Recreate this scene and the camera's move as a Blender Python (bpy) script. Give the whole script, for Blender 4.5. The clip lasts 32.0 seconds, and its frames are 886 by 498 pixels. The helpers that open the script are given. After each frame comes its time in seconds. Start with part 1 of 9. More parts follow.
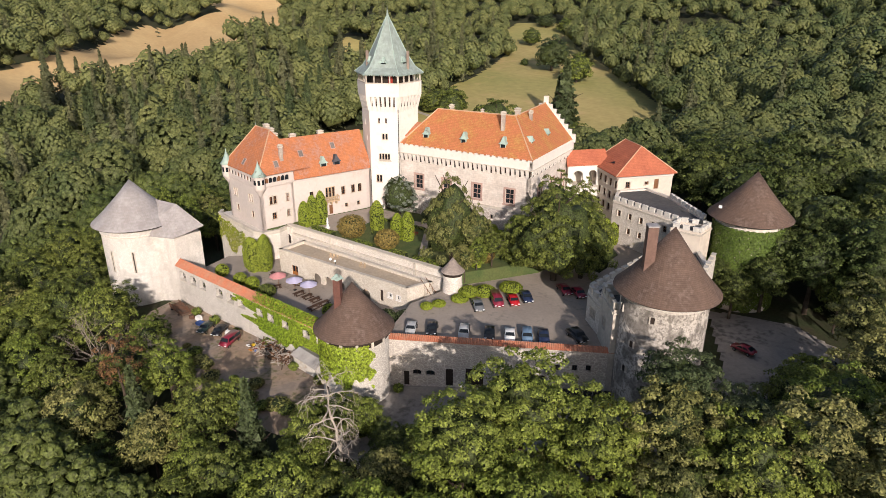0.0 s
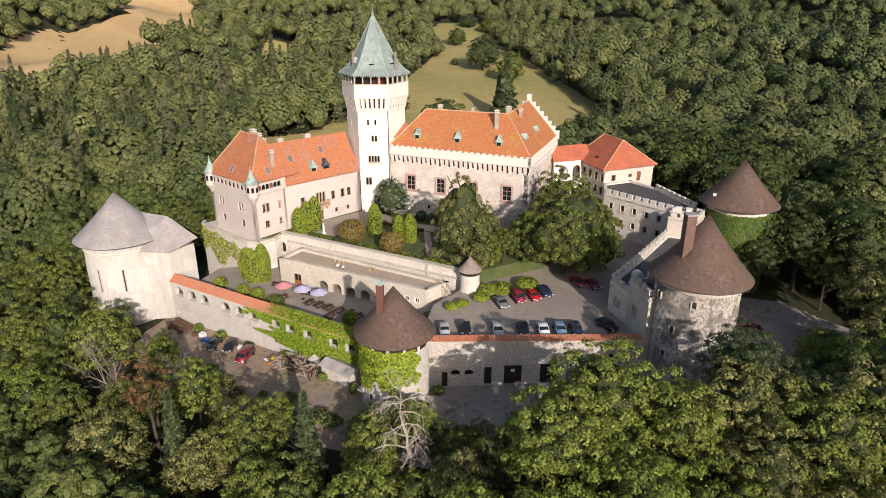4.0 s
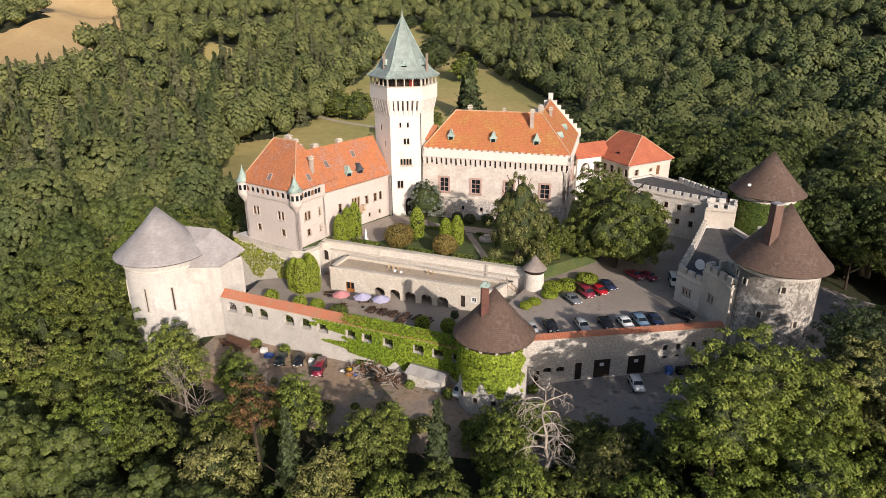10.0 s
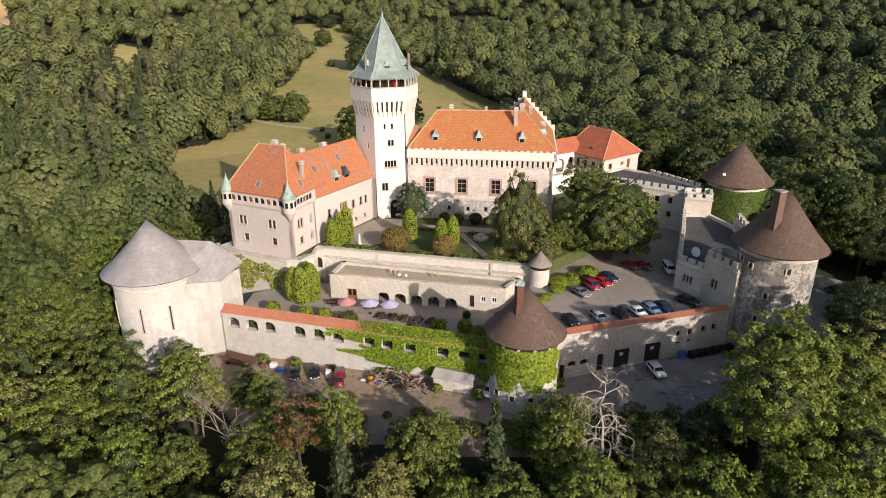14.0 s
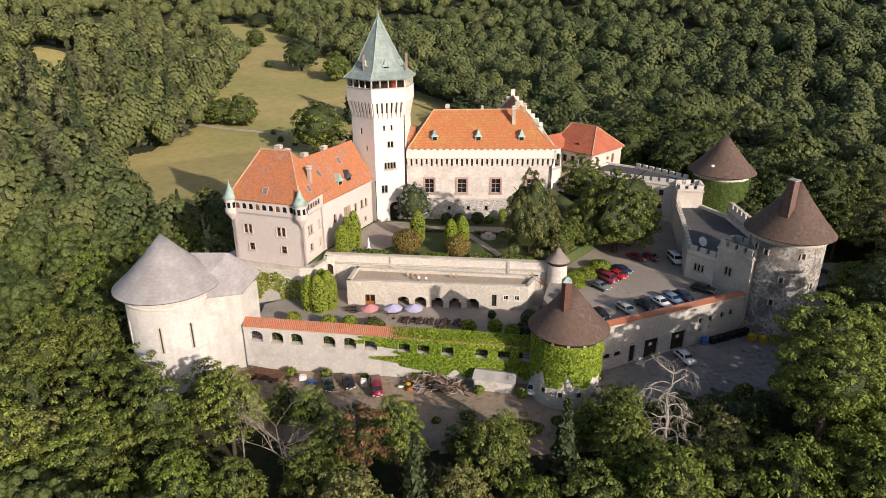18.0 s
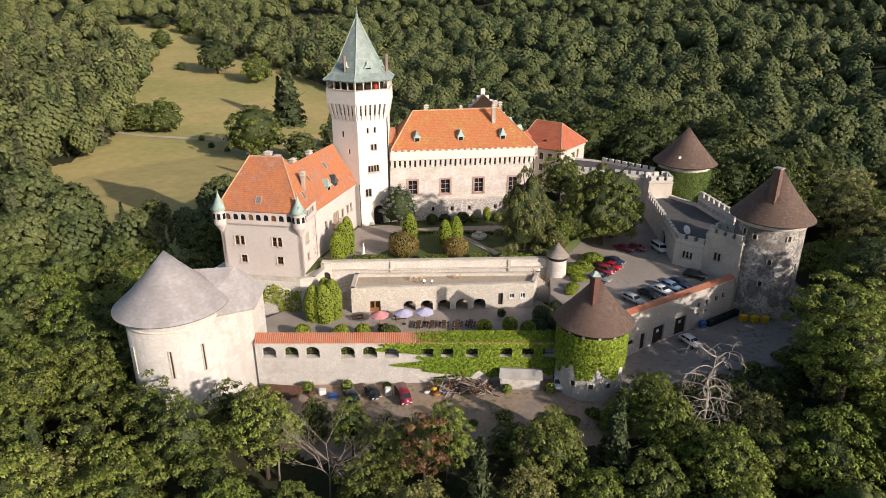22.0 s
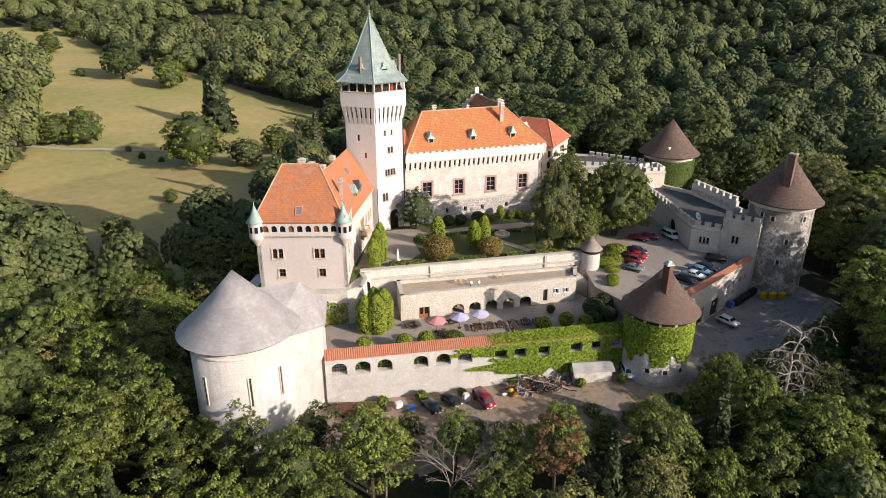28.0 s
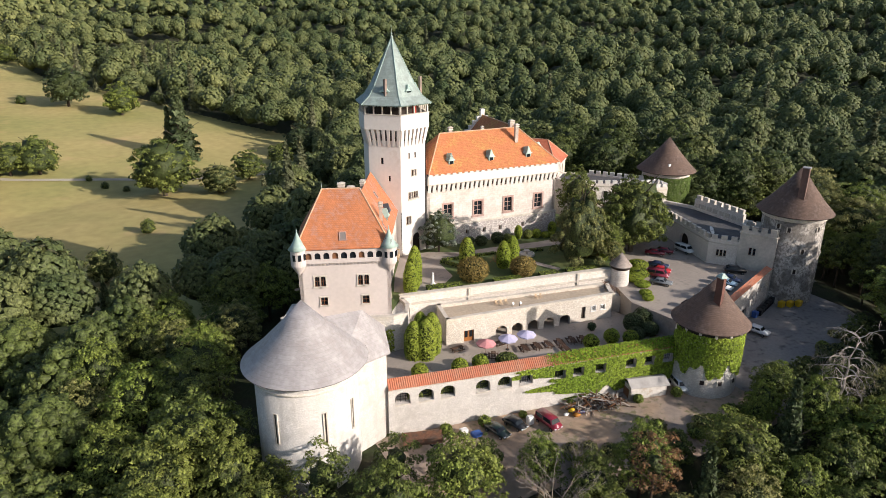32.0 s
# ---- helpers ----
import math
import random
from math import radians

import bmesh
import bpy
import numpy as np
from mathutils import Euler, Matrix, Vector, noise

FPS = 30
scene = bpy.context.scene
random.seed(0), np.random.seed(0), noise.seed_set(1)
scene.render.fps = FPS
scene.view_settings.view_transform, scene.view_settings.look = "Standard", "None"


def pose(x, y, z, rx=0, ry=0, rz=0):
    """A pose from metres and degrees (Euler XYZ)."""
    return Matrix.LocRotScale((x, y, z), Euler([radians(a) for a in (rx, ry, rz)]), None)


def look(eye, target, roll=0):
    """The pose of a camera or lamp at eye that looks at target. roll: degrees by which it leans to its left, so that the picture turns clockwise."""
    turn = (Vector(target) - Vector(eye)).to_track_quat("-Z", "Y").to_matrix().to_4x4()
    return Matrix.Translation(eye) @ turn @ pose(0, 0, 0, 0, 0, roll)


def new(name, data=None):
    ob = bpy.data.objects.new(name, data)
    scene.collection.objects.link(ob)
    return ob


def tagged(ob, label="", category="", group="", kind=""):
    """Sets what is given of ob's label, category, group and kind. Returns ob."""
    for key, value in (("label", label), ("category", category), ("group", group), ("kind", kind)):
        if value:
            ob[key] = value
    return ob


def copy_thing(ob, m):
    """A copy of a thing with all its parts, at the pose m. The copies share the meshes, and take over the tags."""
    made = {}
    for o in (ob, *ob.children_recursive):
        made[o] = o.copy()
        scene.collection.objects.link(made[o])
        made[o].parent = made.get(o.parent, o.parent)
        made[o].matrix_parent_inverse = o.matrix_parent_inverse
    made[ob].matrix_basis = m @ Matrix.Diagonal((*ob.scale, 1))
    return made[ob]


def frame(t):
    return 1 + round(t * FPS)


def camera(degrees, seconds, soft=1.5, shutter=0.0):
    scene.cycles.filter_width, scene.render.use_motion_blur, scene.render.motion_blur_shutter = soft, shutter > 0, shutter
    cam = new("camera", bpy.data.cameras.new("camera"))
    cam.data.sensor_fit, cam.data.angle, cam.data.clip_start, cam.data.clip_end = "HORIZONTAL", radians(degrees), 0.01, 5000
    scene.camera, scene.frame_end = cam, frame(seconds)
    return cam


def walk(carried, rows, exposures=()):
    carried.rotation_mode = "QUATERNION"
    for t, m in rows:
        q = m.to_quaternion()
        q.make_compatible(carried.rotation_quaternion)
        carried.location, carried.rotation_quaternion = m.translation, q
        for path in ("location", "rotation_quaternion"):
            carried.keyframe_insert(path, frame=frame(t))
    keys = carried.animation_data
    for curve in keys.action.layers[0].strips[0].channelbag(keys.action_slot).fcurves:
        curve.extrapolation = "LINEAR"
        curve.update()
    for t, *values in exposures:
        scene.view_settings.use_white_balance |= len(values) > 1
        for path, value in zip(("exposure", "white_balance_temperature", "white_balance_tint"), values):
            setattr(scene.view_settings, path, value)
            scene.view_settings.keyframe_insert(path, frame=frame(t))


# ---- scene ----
cam = camera(69.06, 32.0, 0.85)
# seconds, eye x y z, yaw, pitch, roll: a level flight round the castle
ROWS = [
    (0, 65.31, -129.24, 50.84, 27.14, -21.85, 0.25),
    (0.5, 63.10, -130.27, 50.79, 27.10, -21.83, 0.11),
    (1, 60.92, -131.26, 50.75, 26.67, -21.82, 0.14),
    (1.5, 58.75, -132.22, 50.72, 26.36, -21.79, 0.06),
    (2, 56.61, -133.14, 50.68, 26.35, -21.82, 0.07),
    (2.5, 54.48, -134.02, 50.65, 25.43, -21.83, 0.04),
    (3, 52.36, -134.88, 50.63, 24.68, -21.82, 0.14),
    (3.5, 50.25, -135.69, 50.60, 20.63, -21.78, 0.20),
    (5.5, 41.89, -138.61, 50.53, 18.04, -21.73, 0.13),
    (6, 39.81, -139.26, 50.52, 17.60, -21.68, 0.12),
    (6.5, 37.73, -139.87, 50.51, 17.47, -21.68, -0.00),
    (7, 35.64, -140.44, 50.51, 16.07, -21.70, 0.03),
    (7.5, 33.55, -140.99, 50.51, 16.11, -21.69, -0.03),
    (8, 31.46, -141.49, 50.50, 14.11, -21.69, 0.04),
    (8.5, 29.36, -141.97, 50.51, 13.76, -21.69, 0.03),
    (9, 27.26, -142.41, 50.51, 12.89, -21.67, 0.07),
    (9.5, 25.15, -142.81, 50.51, 12.14, -21.66, -0.02),
    (10, 23.03, -143.18, 50.52, 12.21, -21.67, -0.04),
    (10.5, 20.90, -143.51, 50.53, 10.37, -21.67, -0.06),
    (11, 18.77, -143.81, 50.54, 10.38, -21.68, -0.08),
    (11.5, 16.63, -144.07, 50.55, 8.03, -21.70, -0.00),
    (12, 14.48, -144.29, 50.57, 8.03, -21.71, -0.03),
    (12.5, 12.32, -144.48, 50.58, 5.59, -21.72, -0.01),
    (13, 10.16, -144.64, 50.60, 5.61, -21.74, -0.06),
    (13.5, 7.99, -144.75, 50.61, 4.08, -21.75, 0.02),
    (14, 5.80, -144.83, 50.63, 4.12, -21.76, -0.02),
    (14.5, 3.62, -144.87, 50.65, 1.46, -21.77, -0.01),
    (16.5, -5.21, -144.66, 50.72, -1.39, -21.84, -0.05),
    (17, -7.43, -144.51, 50.74, -1.46, -21.88, -0.10),
    (17.5, -9.66, -144.32, 50.76, -2.51, -21.90, -0.03),
    (18, -11.89, -144.09, 50.77, -2.85, -21.88, -0.03),
    (18.5, -14.12, -143.83, 50.79, -4.62, -21.89, -0.00),
    (19, -16.36, -143.52, 50.80, -5.88, -21.90, -0.13),
    (19.5, -18.60, -143.18, 50.82, -6.16, -21.92, -0.08),
    (20, -20.84, -142.79, 50.83, -8.25, -21.92, -0.01),
    (20.5, -23.08, -142.37, 50.84, -8.45, -21.93, 0.04),
    (21, -25.31, -141.91, 50.85, -10.05, -21.93, 0.08),
    (21.5, -27.55, -141.40, 50.85, -10.30, -21.93, 0.10),
    (22, -29.79, -140.86, 50.86, -11.59, -21.94, 0.11),
    (22.5, -32.02, -140.28, 50.86, -12.73, -21.94, 0.17),
    (23, -34.25, -139.66, 50.86, -16.38, -21.98, 0.14),
    (23.5, -36.48, -139.00, 50.85, -16.40, -21.96, 0.13),
    (24, -38.70, -138.30, 50.84, -17.60, -21.95, 0.21),
    (24.5, -40.91, -137.56, 50.83, -17.70, -21.95, 0.21),
    (25, -43.12, -136.79, 50.81, -17.70, -21.93, 0.16),
    (25.5, -45.31, -135.98, 50.79, -17.71, -21.93, 0.15),
    (27.5, -54.02, -132.36, 50.66, -21.49, -21.95, 0.17),
    (28, -56.17, -131.37, 50.62, -21.52, -21.96, 0.09),
    (28.5, -58.31, -130.34, 50.56, -21.53, -21.93, 0.12),
    (29, -60.44, -129.28, 50.51, -21.52, -21.95, 0.14),
    (29.5, -62.55, -128.19, 50.44, -24.75, -21.91, 0.28),
    (30, -64.66, -127.07, 50.37, -24.82, -21.91, 0.31),
    (30.5, -66.75, -125.91, 50.29, -24.90, -21.46, 0.24),
    (31, -68.83, -124.73, 50.20, -24.91, -20.22, 0.19),
    (31.5, -70.89, -123.52, 50.11, -24.95, -19.97, 0.28),
    (32, -72.94, -122.28, 50.01, -27.41, -19.95, 0.18),
]
walk(cam, [(t, pose(x, y, z, 0, 0, yaw) @ pose(0, 0, 0, 90 + pitch) @ pose(0, 0, 0, 0, 0, roll)) for t, x, y, z, yaw, pitch, roll in ROWS], [(0, 0.3, 6500, 13.5), (14, 0.3, 6550, 12.5), (19, 0.34, 6550, 12.5), (25, 0.45, 6500, 12), (29, 0.57, 6350, 12), (32, 0.63, 6300, 11)])

# ---- light: a low morning sun from the south-east and a clear sky ----
SUN_AZ, SUN_EL = -53.0, 22.0
world = bpy.data.worlds.new("sky_world")
scene.world = world
world.use_nodes = True
wn = world.node_tree.nodes
sky = wn.new("ShaderNodeTexSky")
sky.sky_type, sky.sun_disc = "NISHITA", False
sky.sun_elevation, sky.sun_rotation = radians(SUN_EL), radians(90 - SUN_AZ)
sky.air_density, sky.dust_density = 1.0, 2.0
wn["Background"].inputs[1].default_value = 0.10
world.node_tree.links.new(sky.outputs[0], wn["Background"].inputs[0])
sun = new("sun", bpy.data.lights.new("sun", "SUN"))
sun.data.energy, sun.data.angle, sun.data.color = 4.1, radians(0.6), (1.0, 0.90, 0.80)
to_sun = Vector((math.cos(radians(SUN_EL)) * math.cos(radians(SUN_AZ)), math.cos(radians(SUN_EL)) * math.sin(radians(SUN_AZ)), math.sin(radians(SUN_EL))))
sun.matrix_world = look(to_sun * 300, (0, 0, 0))


# ---- materials ----
def mat(name, col, rough=0.85, var=0.25, coarse=0.15, fine=2.5, bump=0.3, bump_scale=6.0, tint=None, spread=0.0, metal=0.0, stain=None, stain_amt=0.0, stain_scale=0.3, soft=0.0):
    """A surface with colour variation at two scales, stains and fine relief. tint: second colour of the coarse patches. spread: by-object variation."""
    m = bpy.data.materials.new(name)
    m.use_nodes = True
    n, l = m.node_tree.nodes, m.node_tree.links
    b = n["Principled BSDF"]
    b.inputs["Roughness"].default_value, b.inputs["Metallic"].default_value = rough, metal
    b.inputs["Specular IOR Level"].default_value = 0.3
    geo = n.new("ShaderNodeNewGeometry")

    def noise_at(scale, detail=4.0):
        t = n.new("ShaderNodeTexNoise")
        t.inputs["Scale"].default_value, t.inputs["Detail"].default_value = scale, detail
        l.new(geo.outputs["Position"], t.inputs["Vector"])
        return t.outputs["Fac"]

    def mix(fac, a, c, kind="MIX"):
        x = n.new("ShaderNodeMix")
        x.data_type, x.blend_type = "RGBA", kind
        for sock, v in ((x.inputs["Factor"], fac), (x.inputs["A"], a), (x.inputs["B"], c)):
            if isinstance(v, bpy.types.NodeSocket):
                l.new(v, sock)
            else:
                sock.default_value = v
        return x.outputs["Result"]

    def ramp(fac, lo, hi):
        r = n.new("ShaderNodeMapRange")
        r.inputs["From Min"].default_value, r.inputs["From Max"].default_value = lo, hi
        l.new(fac, r.inputs["Value"])
        return r.outputs["Result"]

    c4 = (*col, 1)
    t4 = (*(tint or [v * (1 - var) for v in col]), 1)
    out = mix(ramp(noise_at(coarse), 0.38, 0.62), c4, t4)
    grain = ramp(noise_at(fine, 6.0), 0.3, 0.7)
    out = mix(grain, mix(1.0, out, (1 - var, 1 - var, 1 - var, 1), "MULTIPLY"), out)
    if stain:
        s = mix(1.0, noise_at(stain_scale, 8.0), noise_at(stain_scale * 5, 6.0), "MULTIPLY")
        out = mix(ramp(s, 0.34 - 0.2 * stain_amt, 0.40), out, (*stain, 1))
    if spread:
        info = n.new("ShaderNodeObjectInfo")
        hs = n.new("ShaderNodeHueSaturation")
        l.new(out, hs.inputs["Color"])
        r = n.new("ShaderNodeMapRange")
        r.inputs["To Min"].default_value, r.inputs["To Max"].default_value = 1 - spread, 1 + spread
        l.new(info.outputs["Random"], r.inputs["Value"])
        l.new(r.outputs["Result"], hs.inputs["Value"])
        out = hs.outputs["Color"]
    l.new(out, b.inputs["Base Color"])
    if bump:
        bp = n.new("ShaderNodeBump")
        bp.inputs["Strength"].default_value, bp.inputs["Distance"].default_value = bump, 0.1
        l.new(noise_at(bump_scale, 6.0), bp.inputs["Height"])
        l.new(bp.outputs["Normal"], b.inputs["Normal"])
    return m


def leaf_mat(name, col, col2, value=0.35, glow=0.25, tinted=False, speck=2.6, amp=None):
    """Leaves: colour varies from clump to clump and tree to tree; some light passes through."""
    m = bpy.data.materials.new(name)
    m.use_nodes = True
    n, l = m.node_tree.nodes, m.node_tree.links
    b = n["Principled BSDF"]
    b.inputs["Roughness"].default_value = 0.6
    b.inputs["Specular IOR Level"].default_value = 0.25
    geo, info = n.new("ShaderNodeNewGeometry"), n.new("ShaderNodeObjectInfo")
    t = n.new("ShaderNodeTexNoise")
    t.inputs["Scale"].default_value, t.inputs["Detail"].default_value = 0.09, 3.0
    l.new(geo.outputs["Position"], t.inputs["Vector"])
    rng = n.new("ShaderNodeMapRange")
    rng.inputs["From Min"].default_value, rng.inputs["From Max"].default_value = 0.35, 0.65
    l.new(t.outputs["Fac"], rng.inputs["Value"])
    add = n.new("ShaderNodeMath")
    add.operation = "MULTIPLY_ADD"
    add.inputs[1].default_value = 0.45
    l.new(info.outputs["Random"], add.inputs[0])
    half = n.new("ShaderNodeMath")
    half.operation = "MULTIPLY"
    half.inputs[1].default_value = 0.55
    l.new(rng.outputs["Result"], half.inputs[0])
    l.new(half.outputs[0], add.inputs[2])
    mix = n.new("ShaderNodeMix")
    mix.data_type = "RGBA"
    mix.inputs["A"].default_value, mix.inputs["B"].default_value = (*col, 1), (*col2, 1)
    if tinted:
        # joined woods: each crown carries its own tint
        at = n.new("ShaderNodeAttribute")
        at.attribute_name = "tint"
        l.new(at.outputs["Fac"], add.inputs[0])
    l.new(add.outputs[0], mix.inputs["Factor"])
    hs = n.new("ShaderNodeHueSaturation")
    l.new(mix.outputs["Result"], hs.inputs["Color"])
    r = n.new("ShaderNodeMapRange")
    r.inputs["To Min"].default_value, r.inputs["To Max"].default_value = 1 - value, 1 + value
    l.new(geo.outputs["Random Per Island"], r.inputs["Value"])
    # leaf by leaf: light and dark specks finer than the sprays
    fine = n.new("ShaderNodeTexNoise")
    fine.inputs["Scale"].default_value, fine.inputs["Detail"].default_value = speck, 3.0
    l.new(geo.outputs["Position"], fine.inputs["Vector"])
    fr = n.new("ShaderNodeMapRange")
    fr.inputs["From Min"].default_value, fr.inputs["From Max"].default_value = 0.36, 0.62
    fr.inputs["To Min"].default_value, fr.inputs["To Max"].default_value = amp or (0.5, 1.35)
    l.new(fine.outputs["Fac"], fr.inputs["Value"])
    mu = n.new("ShaderNodeMath")
    mu.operation = "MULTIPLY"
    l.new(r.outputs["Result"], mu.inputs[0])
    l.new(fr.outputs["Result"], mu.inputs[1])
    l.new(mu.outputs[0], hs.inputs["Value"])
    bp = n.new("ShaderNodeBump")
    bp.inputs["Strength"].default_value, bp.inputs["Distance"].default_value = 0.6, 0.3
    l.new(fine.outputs["Fac"], bp.inputs["Height"])
    l.new(bp.outputs["Normal"], b.inputs["Normal"])
    l.new(hs.outputs["Color"], b.inputs["Base Color"])
    tr, ms = n.new("ShaderNodeBsdfTranslucent"), n.new("ShaderNodeMixShader")
    l.new(hs.outputs["Color"], tr.inputs["Color"])
    ms.inputs[0].default_value = glow
    l.new(b.outputs[0], ms.inputs[1])
    l.new(tr.outputs[0], ms.inputs[2])
    l.new(ms.outputs[0], n["Material Output"].inputs["Surface"])
    return m


def tile_mat(name, col, col2, course=0.35, wide=0.22, rough=0.8, depth=0.5, worn=None):
    """Roof covering laid in level courses: relief and colour shift from piece to piece."""
    m = mat(name, col, rough, 0.2, 0.35, 1.6, 0.0, tint=col2, stain=worn, stain_amt=0.5, stain_scale=0.35)
    n, l = m.node_tree.nodes, m.node_tree.links
    b = n["Principled BSDF"]
    geo = n.new("ShaderNodeNewGeometry")
    sep, com = n.new("ShaderNodeSeparateXYZ"), n.new("ShaderNodeCombineXYZ")
    l.new(geo.outputs["Position"], sep.inputs[0])
    add = n.new("ShaderNodeMath")
    l.new(sep.outputs["X"], add.inputs[0])
    l.new(sep.outputs["Y"], add.inputs[1])
    l.new(add.outputs[0], com.inputs["X"])
    l.new(sep.outputs["Z"], com.inputs["Y"])
    br = n.new("ShaderNodeTexBrick")
    br.inputs["Scale"].default_value = 1.0
    br.inputs["Brick Width"].default_value, br.inputs["Row Height"].default_value = wide, course
    br.inputs["Mortar Size"].default_value = 0.03
    br.inputs["Color1"].default_value, br.inputs["Color2"].default_value, br.inputs["Mortar"].default_value = (1, 1, 1, 1), (0.72, 0.72, 0.72, 1), (0.45, 0.45, 0.45, 1)
    l.new(com.outputs[0], br.inputs["Vector"])
    old = b.inputs["Base Color"].links[0].from_socket
    mul = n.new("ShaderNodeMix")
    mul.data_type, mul.blend_type = "RGBA", "MULTIPLY"
    mul.inputs["Factor"].default_value = depth
    l.new(old, mul.inputs["A"])
    l.new(br.outputs["Color"], mul.inputs["B"])
    l.new(mul.outputs["Result"], b.inputs["Base Color"])
    bp = n.new("ShaderNodeBump")
    bp.inputs["Strength"].default_value, bp.inputs["Distance"].default_value = 0.6, 0.05
    l.new(br.outputs["Color"], bp.inputs["Height"])
    l.new(bp.outputs["Normal"], b.inputs["Normal"])
    return m


def stone_mat(name, col, dark, pale, scale, depth=0.8, relief=0.7):
    """Rubble masonry: irregular stones, each of its own shade, with pale joints and relief."""
    m = mat(name, col, 0.95, 0.2, 0.2, 2.5, 0.0, tint=[(a + c) / 2 for a, c in zip(col, dark)], stain=pale, stain_amt=0.3, stain_scale=0.3)
    n, l = m.node_tree.nodes, m.node_tree.links
    b = n["Principled BSDF"]
    geo = n.new("ShaderNodeNewGeometry")
    sq = n.new("ShaderNodeVectorMath")
    sq.operation = "MULTIPLY"
    sq.inputs[1].default_value = (1, 1, 1.6)
    l.new(geo.outputs["Position"], sq.inputs[0])
    vo, ed = n.new("ShaderNodeTexVoronoi"), n.new("ShaderNodeTexVoronoi")
    ed.feature = "DISTANCE_TO_EDGE"
    for t in (vo, ed):
        t.inputs["Scale"].default_value = scale
        l.new(sq.outputs[0], t.inputs["Vector"])
    sc = n.new("ShaderNodeSeparateColor")
    l.new(vo.outputs["Color"], sc.inputs[0])
    old = b.inputs["Base Color"].links[0].from_socket
    mx = n.new("ShaderNodeMix")
    mx.data_type = "RGBA"
    k = n.new("ShaderNodeMath")
    k.operation = "MULTIPLY"
    k.inputs[1].default_value = depth
    l.new(sc.outputs[0], k.inputs[0])
    l.new(k.outputs[0], mx.inputs["Factor"])
    l.new(old, mx.inputs["A"])
    mx.inputs["B"].default_value = (*dark, 1)
    jt = n.new("ShaderNodeMapRange")
    jt.inputs["From Min"].default_value, jt.inputs["From Max"].default_value = 0.02, 0.07
    l.new(ed.outputs["Distance"], jt.inputs["Value"])
    fin = n.new("ShaderNodeMix")
    fin.data_type = "RGBA"
    l.new(jt.outputs["Result"], fin.inputs["Factor"])
    fin.inputs["A"].default_value = (*pale, 1)
    l.new(mx.outputs["Result"], fin.inputs["B"])
    l.new(fin.outputs["Result"], b.inputs["Base Color"])
    bp = n.new("ShaderNodeBump")
    bp.inputs["Strength"].default_value, bp.inputs["Distance"].default_value = relief, 0.08
    l.new(jt.outputs["Result"], bp.inputs["Height"])
    l.new(bp.outputs["Normal"], b.inputs["Normal"])
    return m


def wash_mat(name, col, dark, heavy=0.0, patchy=False):
    """Old limewash over rubble: patches of bare stone and damp streaks that run down the wall."""
    m = stone_mat(name, col, [(a + c) / 2 for a, c in zip(col, dark)], [min(1.0, 1.1 * a) for a in col], 2.6, 0.55, 0.6)
    n, l = m.node_tree.nodes, m.node_tree.links
    b = n["Principled BSDF"]
    geo = n.new("ShaderNodeNewGeometry")
    out = b.inputs["Base Color"].links[0].from_socket
    marks = (((0.9, 0.9, 0.16), 0.54, 0.72, 0.42), ((0.35, 0.35, 0.5), 0.58, 0.70, 0.45))
    if patchy:
        marks = (((0.42, 0.42, 0.34), 0.55, 0.66, 0.75), ((2.2, 2.2, 1.9), 0.60, 0.70, 0.7))
    for size, lo, hi, most in marks:
        sq = n.new("ShaderNodeVectorMath")
        sq.operation = "MULTIPLY"
        sq.inputs[1].default_value = size
        l.new(geo.outputs["Position"], sq.inputs[0])
        t = n.new("ShaderNodeTexNoise")
        t.inputs["Scale"].default_value, t.inputs["Detail"].default_value = 1.0, 7.0
        l.new(sq.outputs[0], t.inputs["Vector"])
        r = n.new("ShaderNodeMapRange")
        r.inputs["From Min"].default_value, r.inputs["From Max"].default_value, r.inputs["To Max"].default_value = lo - heavy, hi - heavy, most
        l.new(t.outputs["Fac"], r.inputs["Value"])
        mx = n.new("ShaderNodeMix")
        mx.data_type = "RGBA"
        l.new(r.outputs["Result"], mx.inputs["Factor"])
        l.new(out, mx.inputs["A"])
        mx.inputs["B"].default_value = (*dark, 1)
        out = mx.outputs["Result"]
    l.new(out, b.inputs["Base Color"])
    return m


